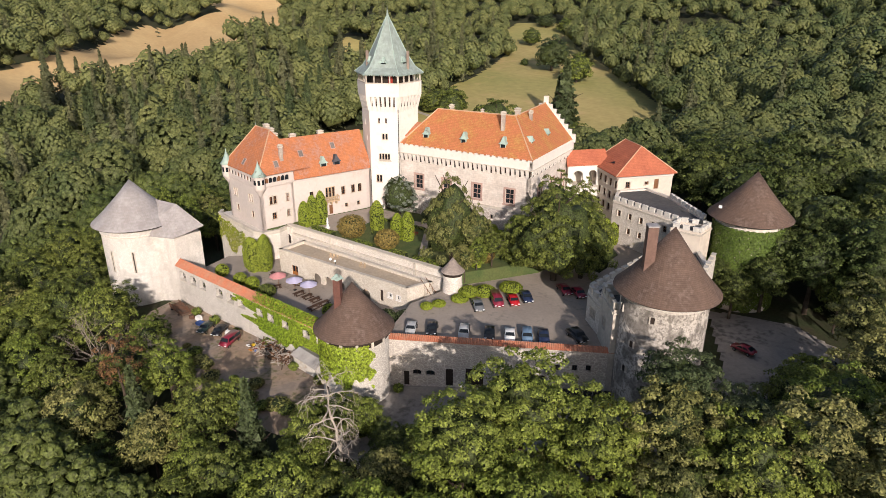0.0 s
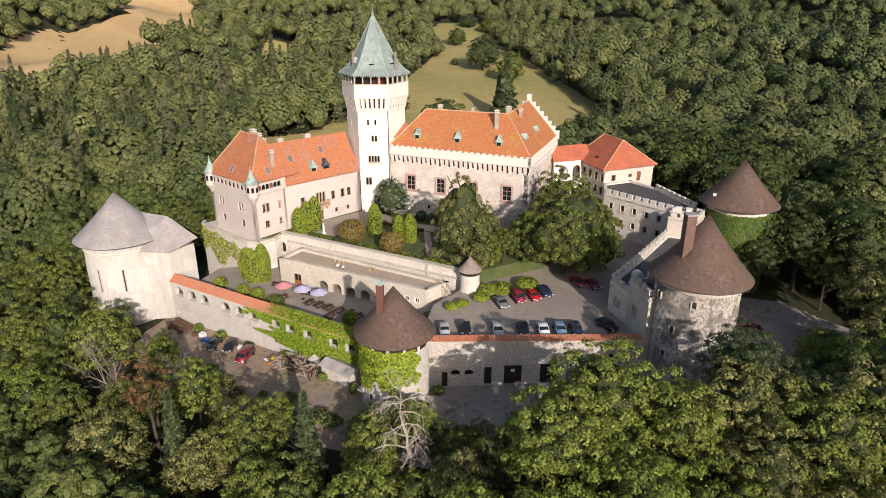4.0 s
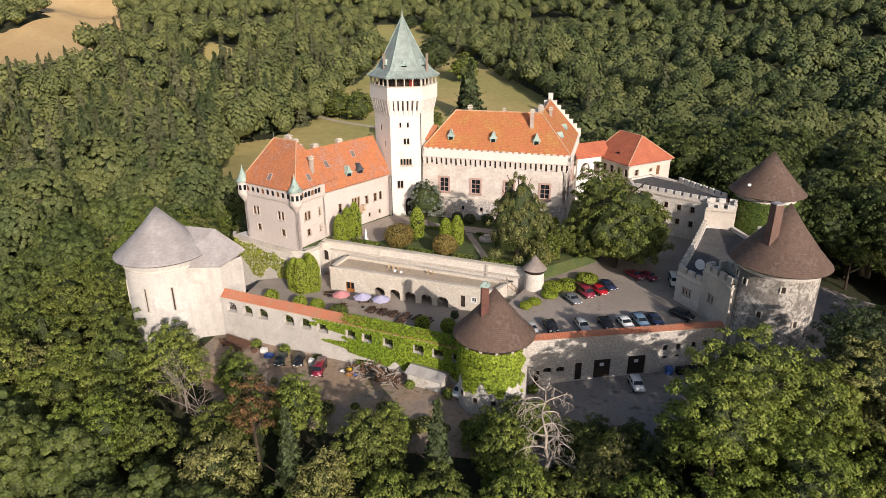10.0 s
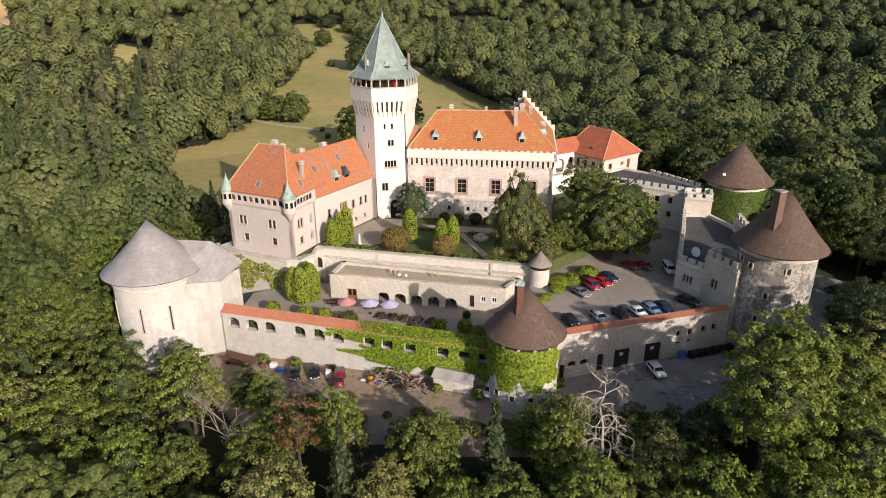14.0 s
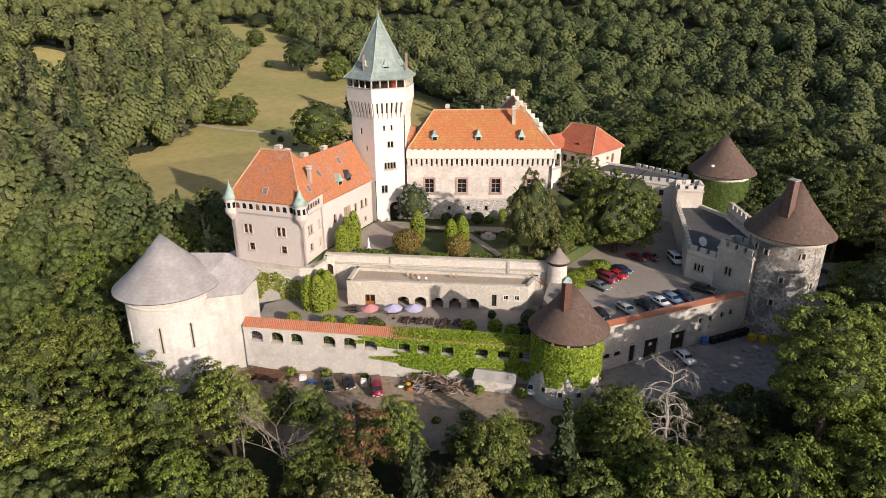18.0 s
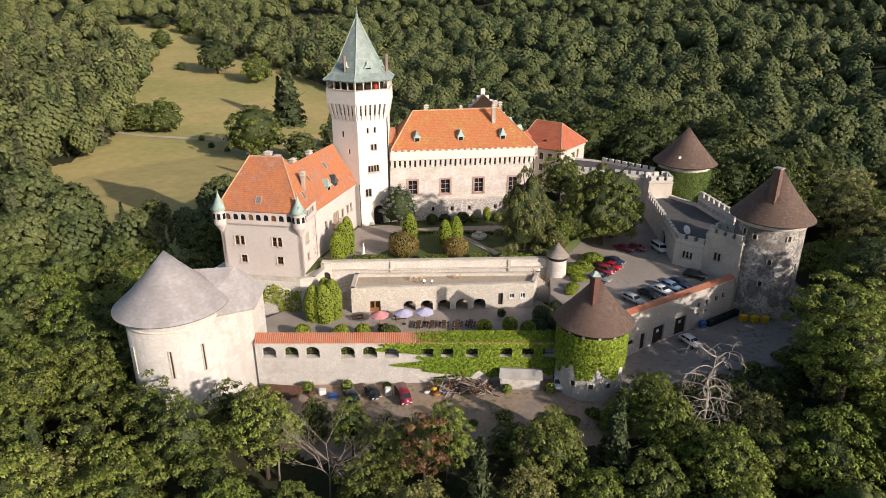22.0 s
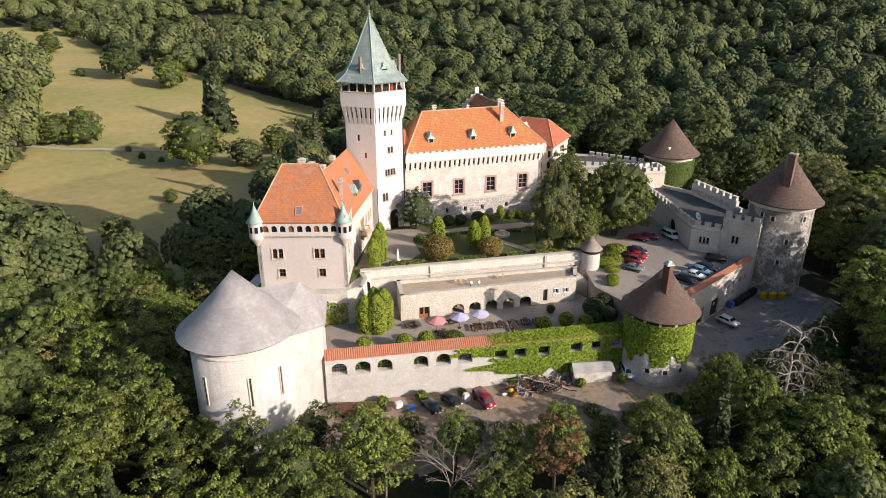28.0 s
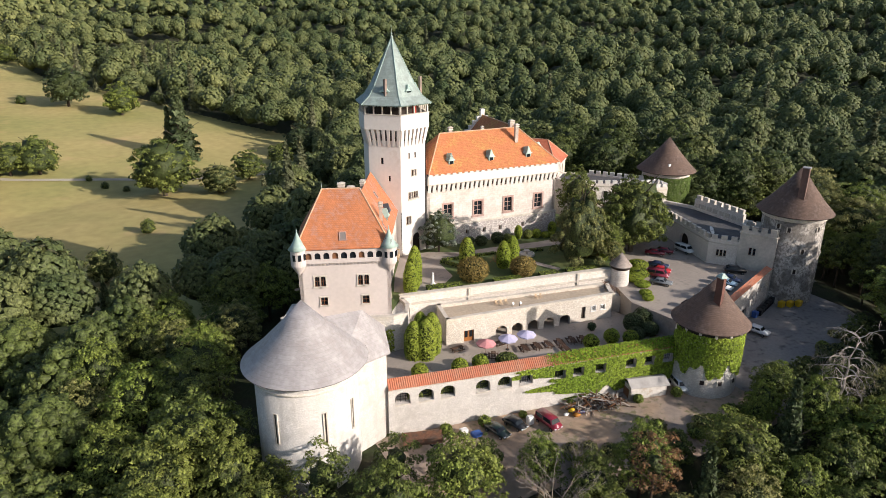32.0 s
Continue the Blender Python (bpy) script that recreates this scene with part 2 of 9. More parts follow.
def streak_mat(name, col, dark):
    """Weathered sheet metal: streaks that run down the slope over level plates."""
    m = tile_mat(name, col, [(a + c) / 2 for a, c in zip(col, dark)], 0.55, 0.7, 0.6, 0.25)
    n, l = m.node_tree.nodes, m.node_tree.links
    b = n["Principled BSDF"]
    geo = n.new("ShaderNodeNewGeometry")
    sq = n.new("ShaderNodeVectorMath")
    sq.operation = "MULTIPLY"
    sq.inputs[1].default_value = (1.3, 1.3, 0.12)
    l.new(geo.outputs["Position"], sq.inputs[0])
    t = n.new("ShaderNodeTexNoise")
    t.inputs["Scale"].default_value, t.inputs["Detail"].default_value = 1.0, 5.0
    l.new(sq.outputs[0], t.inputs["Vector"])
    r = n.new("ShaderNodeMapRange")
    r.inputs["From Min"].default_value, r.inputs["From Max"].default_value = 0.45, 0.68
    r.inputs["To Max"].default_value = 0.8
    l.new(t.outputs["Fac"], r.inputs["Value"])
    old = b.inputs["Base Color"].links[0].from_socket
    mx = n.new("ShaderNodeMix")
    mx.data_type = "RGBA"
    l.new(r.outputs["Result"], mx.inputs["Factor"])
    l.new(old, mx.inputs["A"])
    mx.inputs["B"].default_value = (*dark, 1)
    l.new(mx.outputs["Result"], b.inputs["Base Color"])
    return m


PLASTER = mat("white_plaster", (0.66, 0.585, 0.50), 0.9, 0.12, 0.12, 1.5, 0.15, stain=(0.55, 0.48, 0.41), stain_amt=0.25, stain_scale=0.15)
PLASTER_W = mat("tower_plaster", (0.75, 0.70, 0.65), 0.9, 0.08, 0.12, 1.5, 0.12, stain=(0.66, 0.60, 0.54), stain_amt=0.1, stain_scale=0.2)
PLASTER_P = mat("pinkish_plaster", (0.585, 0.515, 0.48), 0.9, 0.08, 0.10, 1.5, 0.15, tint=(0.54, 0.475, 0.44), stain=(0.48, 0.41, 0.37), stain_amt=0.1, stain_scale=0.2)
ASHLAR = tile_mat("pale_ashlar", (0.74, 0.67, 0.61), (0.64, 0.56, 0.50), 0.5, 0.9, 0.9, 0.3)
RUBBLE = stone_mat("rubble_stone", (0.55, 0.50, 0.45), (0.40, 0.36, 0.32), (0.68, 0.63, 0.57), 1.5)
RUBBLE_R = stone_mat("rough_pale_rubble", (0.60, 0.56, 0.50), (0.42, 0.38, 0.33), (0.72, 0.68, 0.62), 2.2)
RUBBLE_P = stone_mat("pale_rubble", (0.70, 0.64, 0.57), (0.60, 0.54, 0.48), (0.76, 0.71, 0.65), 1.6, 0.45)
WHITEWASH = wash_mat("stained_whitewashed_wall", (0.645, 0.605, 0.56), (0.42, 0.385, 0.345), 0.03)
GATE_STONE = wash_mat("blackened_rubble", (0.56, 0.51, 0.45), (0.13, 0.115, 0.10), 0.11, True)
STONE_TRIM = mat("sandstone_trim", (0.50, 0.34, 0.29), 0.9, 0.2, 0.4, 3.0, 0.2)
STONE_PALE = mat("pale_stone", (0.64, 0.58, 0.50), 0.9, 0.2, 0.3, 2.0, 0.3)
TILE_OR = tile_mat("orange_clay_tiles", (0.58, 0.215, 0.095), (0.49, 0.185, 0.085), 0.30, 0.24, worn=(0.46, 0.235, 0.17))
TILE_PAL = tile_mat("lichened_orange_tiles", (0.58, 0.208, 0.09), (0.54, 0.205, 0.08), 0.30, 0.24, worn=(0.52, 0.275, 0.09))
TILE_RED = tile_mat("red_clay_tiles", (0.55, 0.17, 0.09), (0.48, 0.145, 0.08), 0.30, 0.24)
SHINGLE = tile_mat("brown_wood_shingles", (0.175, 0.115, 0.088), (0.13, 0.085, 0.066), 0.22, 0.20, worn=(0.185, 0.13, 0.105))
SHINGLE_G = tile_mat("weathered_grey_shingles", (0.44, 0.37, 0.32), (0.34, 0.28, 0.245), 0.22, 0.20)
COPPER = mat("verdigris_copper", (0.40, 0.52, 0.47), 0.6, 0.2, 0.5, 2.0, 0.15, tint=(0.30, 0.40, 0.36), stain=(0.17, 0.19, 0.17), stain_amt=0.1, stain_scale=0.4)
COPPER_D = streak_mat("aged_copper_plates", (0.34, 0.41, 0.38), (0.20, 0.235, 0.22))
ZINC = tile_mat("grey_sheet_roof", (0.42, 0.39, 0.385), (0.36, 0.335, 0.33), 0.45, 0.5, 0.55, 0.22, worn=(0.31, 0.28, 0.27))
BITUMEN = mat("dark_bitumen", (0.085, 0.085, 0.09), 0.85, 0.3, 0.2, 1.5, 0.2, tint=(0.12, 0.115, 0.11))
GRAVELROOF = mat("tan_gravel_roof", (0.52, 0.42, 0.31), 0.95, 0.25, 0.25, 2.0, 0.3, tint=(0.45, 0.37, 0.28))
ASPHALT = mat("pale_asphalt", (0.37, 0.315, 0.265), 0.9, 0.12, 0.12, 2.0, 0.2, tint=(0.31, 0.265, 0.225), stain=(0.25, 0.215, 0.185), stain_amt=0.2, stain_scale=0.25)
PAVING = mat("grey_paving", (0.38, 0.325, 0.275), 0.9, 0.12, 0.2, 2.5, 0.2, tint=(0.32, 0.275, 0.235), stain=(0.25, 0.21, 0.175), stain_amt=0.2, stain_scale=0.3)
DIRT = mat("yard_dirt", (0.42, 0.30, 0.205), 0.95, 0.25, 0.15, 1.0, 0.5, tint=(0.33, 0.265, 0.215), stain=(0.17, 0.155, 0.08), stain_amt=0.3, stain_scale=0.25)
LAWN = mat("lawn", (0.075, 0.11, 0.035), 0.95, 0.3, 0.3, 3.0, 0.4, tint=(0.11, 0.13, 0.045))
# roof panes: grey base colour stands in for the reflected sky
GLASS_ROOF = mat("roof_glass_painted_reflection", (0.22, 0.19, 0.175), 0.12, 0.2, 0.5, 2.0, 0.0)
GLASS = mat("dark_glass", (0.02, 0.025, 0.03), 0.08, 0.3, 0.5, 2.0, 0.0)
WOOD_D = mat("dark_wood", (0.045, 0.032, 0.025), 0.8, 0.3, 0.5, 4.0, 0.2)
WOOD_B = mat("brown_wood", (0.22, 0.10, 0.045), 0.7, 0.25, 0.5, 4.0, 0.2)
IRON = mat("dark_iron", (0.04, 0.042, 0.045), 0.6, 0.3, 0.5, 3.0, 0.0, metal=0.6)
WHITE = mat("white_paint", (0.80, 0.79, 0.77), 0.5, 0.08, 0.5, 3.0, 0.0)
BRICK_CH = tile_mat("brown_brick", (0.20, 0.09, 0.07), (0.16, 0.075, 0.06), 0.09, 0.28)
BARK = mat("bark", (0.10, 0.075, 0.055), 0.95, 0.35, 0.8, 5.0, 0.6)
BARK_DEAD = mat("dead_wood", (0.50, 0.44, 0.38), 0.95, 0.25, 0.8, 5.0, 0.3)
BARK_GREY = mat("grey_dry_wood", (0.33, 0.28, 0.235), 0.95, 0.3, 0.8, 5.0, 0.3)
LEAF = leaf_mat("leaves_green", (0.078, 0.108, 0.023), (0.160, 0.180, 0.038), glow=0.15)
LEAF_L = leaf_mat("leaves_light", (0.13, 0.175, 0.027), (0.19, 0.220, 0.045), glow=0.15)
LEAF_Y = leaf_mat("leaves_yellowish", (0.17, 0.178, 0.052), (0.235, 0.225, 0.078), glow=0.15)
LEAF_B = leaf_mat("leaves_bronze", (0.27, 0.175, 0.055), (0.20, 0.175, 0.05), amp=(0.6, 1.3))
LEAF_D = leaf_mat("needles_dark", (0.058, 0.082, 0.034), (0.095, 0.116, 0.048))
LEAF_BLUE = leaf_mat("needles_blue", (0.17, 0.20, 0.155), (0.21, 0.235, 0.19), value=0.2, amp=(0.6, 1.25))
IVY = leaf_mat("ivy_leaves", (0.165, 0.255, 0.020), (0.29, 0.36, 0.04), value=0.32, amp=(0.45, 1.4))
HEDGE = leaf_mat("clipped_thuja", (0.215, 0.275, 0.026), (0.27, 0.32, 0.04), value=0.15, amp=(0.7, 1.2))
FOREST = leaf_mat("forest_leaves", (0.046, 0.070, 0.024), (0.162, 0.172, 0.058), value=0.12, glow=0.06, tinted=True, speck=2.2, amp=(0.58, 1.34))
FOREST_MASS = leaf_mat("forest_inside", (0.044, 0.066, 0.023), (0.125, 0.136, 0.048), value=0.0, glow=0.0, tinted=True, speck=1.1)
FOREST_NEEDLES = leaf_mat("forest_needles", (0.072, 0.086, 0.040), (0.140, 0.142, 0.070), value=0.25, tinted=True)
SLOPE = leaf_mat("slope_leaves", (0.046, 0.066, 0.017), (0.100, 0.120, 0.030), glow=0.1, tinted=True)
# inside of the slope crowns: shade between boughs put into a darker colour
SLOPE_GAP_SHADE = leaf_mat("slope_gap_shade", (0.024, 0.037, 0.010), (0.046, 0.058, 0.015), value=0.0, glow=0.0, tinted=True)
PLINTH = stone_mat("rough_plinth_stone", (0.56, 0.50, 0.46), (0.34, 0.30, 0.28), (0.72, 0.67, 0.62), 1.1)
CAFE_STONE = stone_mat("warm_cafe_stone", (0.66, 0.59, 0.50), (0.52, 0.45, 0.37), (0.70, 0.65, 0.57), 1.6, 0.5)
ASPHALT_D = mat("worn_asphalt", (0.25, 0.23, 0.215), 0.9, 0.2, 0.12, 2.0, 0.2, tint=(0.31, 0.28, 0.25), stain=(0.12, 0.11, 0.10), stain_amt=0.3, stain_scale=0.2)
SHED_W = mat("stained_whitewash", (0.74, 0.70, 0.64), 0.95, 0.2, 0.5, 2.0, 0.3, stain=(0.45, 0.38, 0.31), stain_amt=0.3, stain_scale=0.5)
SHED_ROOF = mat("grey_felt_roof", (0.50, 0.47, 0.44), 0.95, 0.2, 0.5, 2.0, 0.3)
BLACK_P = mat("black_plastic", (0.015, 0.015, 0.016), 0.6, 0.2, 0.5, 3.0, 0.0)
YELLOW = mat("yellow_plastic", (0.62, 0.40, 0.02), 0.5, 0.15, 0.5, 3.0, 0.0)
RED_P = mat("red_painted_scrap", (0.45, 0.05, 0.03), 0.6, 0.2, 0.5, 3.0, 0.0)
BLUE_P = mat("blue_plastic", (0.06, 0.14, 0.42), 0.5, 0.15, 0.5, 3.0, 0.0)
ORANGE_P = mat("orange_scrap", (0.55, 0.22, 0.03), 0.6, 0.2, 0.5, 3.0, 0.0)
FLOWER = mat("red_blossoms", (0.45, 0.03, 0.03), 0.8, 0.3, 0.5, 5.0, 0.0)
LEAF_YC = leaf_mat("yellow_creeper", (0.36, 0.36, 0.06), (0.26, 0.30, 0.04))
IVY_D = leaf_mat("dark_ivy_leaves", (0.10, 0.155, 0.03), (0.15, 0.20, 0.04), value=0.25, amp=(0.6, 1.25))
BROWN_SHEET = mat("brown_boarded_chimney", (0.19, 0.115, 0.092), 0.8, 0.2, 0.5, 3.0, 0.2)
CHIM_BROWN = mat("brown_plastered_chimney", (0.31, 0.24, 0.20), 0.9, 0.25, 0.5, 3.0, 0.3)
RIDGE_PALE = mat("pale_ridge_tiles", (0.62, 0.40, 0.26), 0.9, 0.2, 0.5, 3.0, 0.2)
SAND = mat("golden_sandstone", (0.58, 0.43, 0.28), 0.9, 0.2, 0.4, 2.5, 0.3)
SLATE = mat("dark_slate", (0.07, 0.075, 0.09), 0.7, 0.2, 0.5, 3.0, 0.1)
TILE_COP = mat("coping_tiles", (0.56, 0.20, 0.11), 0.85, 0.25, 0.5, 2.5, 0.2, tint=(0.50, 0.24, 0.15), spread=0.15)
WOOD_OR = mat("orange_brown_wood", (0.36, 0.14, 0.04), 0.6, 0.2, 0.5, 4.0, 0.1)
WHITE_STONE = mat("whitewashed_stone", (0.70, 0.67, 0.62), 0.9, 0.15, 0.4, 2.0, 0.3)
# mass inside single crowns, its dark colour painted as shade between the boughs
CROWN_SHADE = leaf_mat("crown_gap_shade", (0.027, 0.041, 0.011), (0.052, 0.065, 0.017), value=0.0, glow=0.0, speck=3.4, amp=(0.3, 1.5))
# core of shrubs, hedges and conifers: dark colour paints the shade behind the leaves
CORE_SHADE = mat("foliage_core_shade", (0.032, 0.046, 0.014), 0.95, 0.35, 0.5, 2.0, 0.0)


# ---- mesh helpers ----
def mesh_of(name, verts, faces, material, smooth=False):
    me = bpy.data.meshes.new(name)
    me.from_pydata([tuple(v) for v in verts], [], faces)
    me.materials.append(material)
    if smooth:
        me.polygons.foreach_set("use_smooth", [True] * len(me.polygons))
    me.update()
    return me


def thing(name, label, category, group="", kind="", at=(0, 0, 0)):
    ob = new(name)
    ob.empty_display_size = 0.3
    ob.location = at
    return tagged(ob, label, category, group, kind)


def under(ob, parent):
    """Parents ob whose mesh is in world coordinates to a thing that stands at its base."""
    ob.parent = parent
    world_place = Vector((0, 0, 0))
    p = parent
    while p is not None:
        world_place = world_place + p.location
        p = p.parent
    ob.location = -world_place
    return ob


def part(name, bm, material, parent=None, label="", smooth=False):
    me = bpy.data.meshes.new(name)
    bm.normal_update()
    bm.to_mesh(me)
    bm.free()
    me.materials.append(material)
    if smooth:
        me.polygons.foreach_set("use_smooth", [True] * len(me.polygons))
    ob = new(name, me)
    if parent is not None:
        under(ob, parent)
    return tagged(ob, label)


def put(name, verts, faces, material, parent=None, label="", smooth=False):
    ob = new(name, mesh_of(name, verts, faces, material, smooth))
    if parent is not None:
        under(ob, parent)
    return tagged(ob, label)


def prism(bm, pts, z0, z1, top=None):
    """An upright prism over a plan polygon (counter-clockwise); top: another polygon for its upper rim."""
    top = top or pts
    lo = [bm.verts.new((x, y, z0)) for x, y in pts]
    hi = [bm.verts.new((x, y, z1)) for x, y in top]
    n = len(pts)
    bm.faces.new(lo[::-1])
    bm.faces.new(hi)
    for i in range(n):
        bm.faces.new((lo[i], lo[(i + 1) % n], hi[(i + 1) % n], hi[i]))


def box(bm, x0, x1, y0, y1, z0, z1):
    prism(bm, [(x0, y0), (x1, y0), (x1, y1), (x0, y1)], z0, z1)


def obox(bm, a, b, w, z0, z1, off=0.0):
    """A bar along the plan line a-b, w wide, shifted off to its right side."""
    a, b = Vector(a[:2]), Vector(b[:2])
    d = (b - a).normalized()
    n = Vector((d.y, -d.x))
    p = [a + n * (off - w / 2), b + n * (off - w / 2), b + n * (off + w / 2), a + n * (off + w / 2)]
    prism(bm, [tuple(v) for v in p[::-1]], z0, z1)


def ring(cx, cy, r, n, start=0.0):
    return [(cx + r * math.cos(start + 2 * math.pi * i / n), cy + r * math.sin(start + 2 * math.pi * i / n)) for i in range(n)]


def lathe(cx, cy, profile, n=48, start=0.0):
    """Verts and faces of a turned body: profile of (radius, z) from the bottom up; radius 0 closes it."""
    verts, faces, rows = [], [], []
    for r, z in profile:
        if r < 1e-4:
            rows.append([len(verts)])
            verts.append((cx, cy, z))
        else:
            rows.append(list(range(len(verts), len(verts) + n)))
            verts += [(x, y, z) for x, y in ring(cx, cy, r, n, start)]
    for lo, hi in zip(rows, rows[1:]):
        for i in range(n):
            j = (i + 1) % n
            if len(hi) == 1:
                faces.append((lo[i], lo[j], hi[0]))
            elif len(lo) == 1:
                faces.append((lo[0], hi[j], hi[i]))
            else:
                faces.append((lo[i], lo[j], hi[j], hi[i]))
    return verts, faces


def wall_bm(bm, a, b, z0, z1, thick, holes=()):
    """A wall from a to b, its outer face on the line (to the right of a-b), with openings (u0, u1, v0, v1, arched)."""
    a, b = Vector(a[:2]), Vector(b[:2])
    d = b - a
    length = d.length
    d.normalize()
    n = Vector((d.y, -d.x))
    us = sorted({0.0, length, *[h[0] for h in holes], *[h[1] for h in holes]})
    zs = sorted({z0, z1, *[h[2] for h in holes], *[h[3] for h in holes]})
    made = {}

    def v(u, w, z):
        key = (round(u, 4), round(w, 4), round(z, 4))
        if key not in made:
            p = a + d * u - n * w
            made[key] = bm.verts.new((p.x, p.y, z))
        return made[key]

    def quad(*vs):
        try:
            bm.faces.new(vs)
        except ValueError:
            pass

    for u0, u1 in zip(us, us[1:]):
        for w0, w1 in zip(zs, zs[1:]):
            um, zm = (u0 + u1) / 2, (w0 + w1) / 2
            if any(h[0] < um < h[1] and h[2] < zm < h[3] for h in holes):
                continue
            quad(v(u0, 0, w0), v(u1, 0, w0), v(u1, 0, w1), v(u0, 0, w1))
            quad(v(u1, thick, w0), v(u0, thick, w0), v(u0, thick, w1), v(u1, thick, w1))
    for u0, u1 in zip(us, us[1:]):
        quad(v(u0, 0, z1), v(u1, 0, z1), v(u1, thick, z1), v(u0, thick, z1))
        quad(v(u0, thick, z0), v(u1, thick, z0), v(u1, 0, z0), v(u0, 0, z0))
    for w0, w1 in zip(zs, zs[1:]):
        quad(v(0, thick, w0), v(0, 0, w0), v(0, 0, w1), v(0, thick, w1))
        quad(v(length, 0, w0), v(length, thick, w0), v(length, thick, w1), v(length, 0, w1))
    for h in holes:
        u0, u1, w0, w1 = h[:4]
        inside_u = [u for u in us if u0 <= u <= u1]
        inside_z = [z for z in zs if w0 <= z <= w1]
        for p, q in zip(inside_u, inside_u[1:]):
            quad(v(p, 0, w0), v(q, 0, w0), v(q, thick, w0), v(p, thick, w0))
            quad(v(p, thick, w1), v(q, thick, w1), v(q, 0, w1), v(p, 0, w1))
        for p, q in zip(inside_z, inside_z[1:]):
            quad(v(u0, 0, p), v(u0, thick, p), v(u0, thick, q), v(u0, 0, q))
            quad(v(u1, thick, p), v(u1, 0, p), v(u1, 0, q), v(u1, thick, q))
        if len(h) > 4 and h[4]:
            # the two spandrels that turn a square head into a round one
            um, rad = (u0 + u1) / 2, (u1 - u0) / 2
            zc = w1 - rad * h[4]
            for side in (-1, 1):
                fan = [(um + side * rad * math.cos(t), zc + rad * h[4] * math.sin(t)) for t in [k * math.pi / 2 / 5 for k in range(6)]]
                for w, flip in ((0.0, side > 0), (thick, side < 0)):
                    pts = [bm.verts.new((*(a + d * u - n * w), z)) for u, z in [*fan, (um + side * rad, w1)]]
                    bm.faces.new(pts if not flip else pts[::-1])
                for (ua, za), (ub, zb) in zip(fan, fan[1:]):
                    q = [bm.verts.new((*(a + d * uu - n * ww), zz)) for uu, zz, ww in ((ua, za, 0), (ub, zb, 0), (ub, zb, thick), (ua, za, thick))]
                    bm.faces.new(q if side < 0 else q[::-1])


def frame_at(a, b):
    a, b = Vector(a[:2]), Vector(b[:2])
    d = (b - a).normalized()
    return a, d, Vector((d.y, -d.x))


def face_box(bm, a, b, u0, u1, z0, z1, w0, w1):
    """A block on the wall line a-b: from u0 to u1 along it, from w0 to w1 out of it."""
    o, d, n = frame_at(a, b)
    p = [o + d * u0 + n * w0, o + d * u1 + n * w0, o + d * u1 + n * w1, o + d * u0 + n * w1]
    prism(bm, [tuple(q) for q in p[::-1]], z0, z1)


def window(parent, a, b, h, material=None, nx=2, nz=2, deep=0.3, surround=None, sw=0.22, frame_mat=None, name="window", label=""):
    """A window in the opening h of the wall a-b: pane, frame bars, stone surround and sill."""
    u0, u1, z0, z1 = h[:4]
    o, d, n = frame_at(a, b)
    at = o + d * ((u0 + u1) / 2) - n * deep
    win = new(name)
    win.empty_display_size = 0.3
    win.parent = parent
    win.location = Vector((at.x, at.y, z0)) - parent.location
    tagged(win, label)
    bm = bmesh.new()
    face_box(bm, a, b, u0, u1, z0, z1, -deep - 0.06, -deep)
    part("pane", bm, GLASS, win)
    bm = bmesh.new()
    t = min(0.09, 0.12 * (u1 - u0))
    for k in range(nx + 1):
        u = u0 + t / 2 + (u1 - u0 - t) * k / nx
        face_box(bm, a, b, u - t / 2, u + t / 2, z0, z1, -deep, -deep + 0.07)
    for k in range(nz + 1):
        z = z0 + t / 2 + (z1 - z0 - t) * k / nz
        face_box(bm, a, b, u0, u1, z - t / 2, z + t / 2, -deep, -deep + 0.08)
    part("window_frame", bm, frame_mat or material or WOOD_B, win)
    if surround:
        bm = bmesh.new()
        face_box(bm, a, b, u0 - sw, u0, z0 - sw, z1 + sw, 0.003, 0.12)
        face_box(bm, a, b, u1, u1 + sw, z0 - sw, z1 + sw, 0.003, 0.12)
        face_box(bm, a, b, u0, u1, z1, z1 + sw, 0.003, 0.12)
        part("surround", bm, surround, win)
        bm = bmesh.new()
        face_box(bm, a, b, u0 - sw - 0.1, u1 + sw + 0.1, z0 - sw, z0, 0.003, 0.22)
        part("window_sill", bm, surround, win)
    return win


def roof_shell(name, loops, material, parent, thick=0.22, label=""):
    """A roof of sloping faces (each a loop of 3D points, seen from outside counter-clockwise), given thickness."""
    bm = bmesh.new()
    made = {}

    def v(p):
        key = tuple(round(c, 3) for c in p)
        if key not in made:
            made[key] = bm.verts.new(p)
        return made[key]

    for loop in loops:
        bm.faces.new([v(p) for p in loop])
    bmesh.ops.recalc_face_normals(bm, faces=bm.faces)
    up = sum(f.normal.z for f in bm.faces)
    if up < 0:
        bmesh.ops.reverse_faces(bm, faces=bm.faces)
    geom = bmesh.ops.extrude_face_region(bm, geom=list(bm.faces))
    moved = [e for e in geom["geom"] if isinstance(e, bmesh.types.BMVert)]
    bmesh.ops.translate(bm, verts=moved, vec=(0, 0, thick))
    bmesh.ops.recalc_face_normals(bm, faces=bm.faces)
    return part(name, bm, material, parent, label)


# ---- the land ----
def lerp(v, xs, ys):
    return np.interp(v, xs, ys)


CLEAR = [(-62, -42), (-57, -51.5), (-44, -50), (-34, -55.5), (-12, -61.5), (4, -64.5), (20, -65), (40, -60), (57, -55), (68, -44), (73, -12), (75, 12), (62, 24), (52, 40), (30, 48), (10, 34), (-20, 22), (-38, 4), (-52, -6), (-60, -25)]


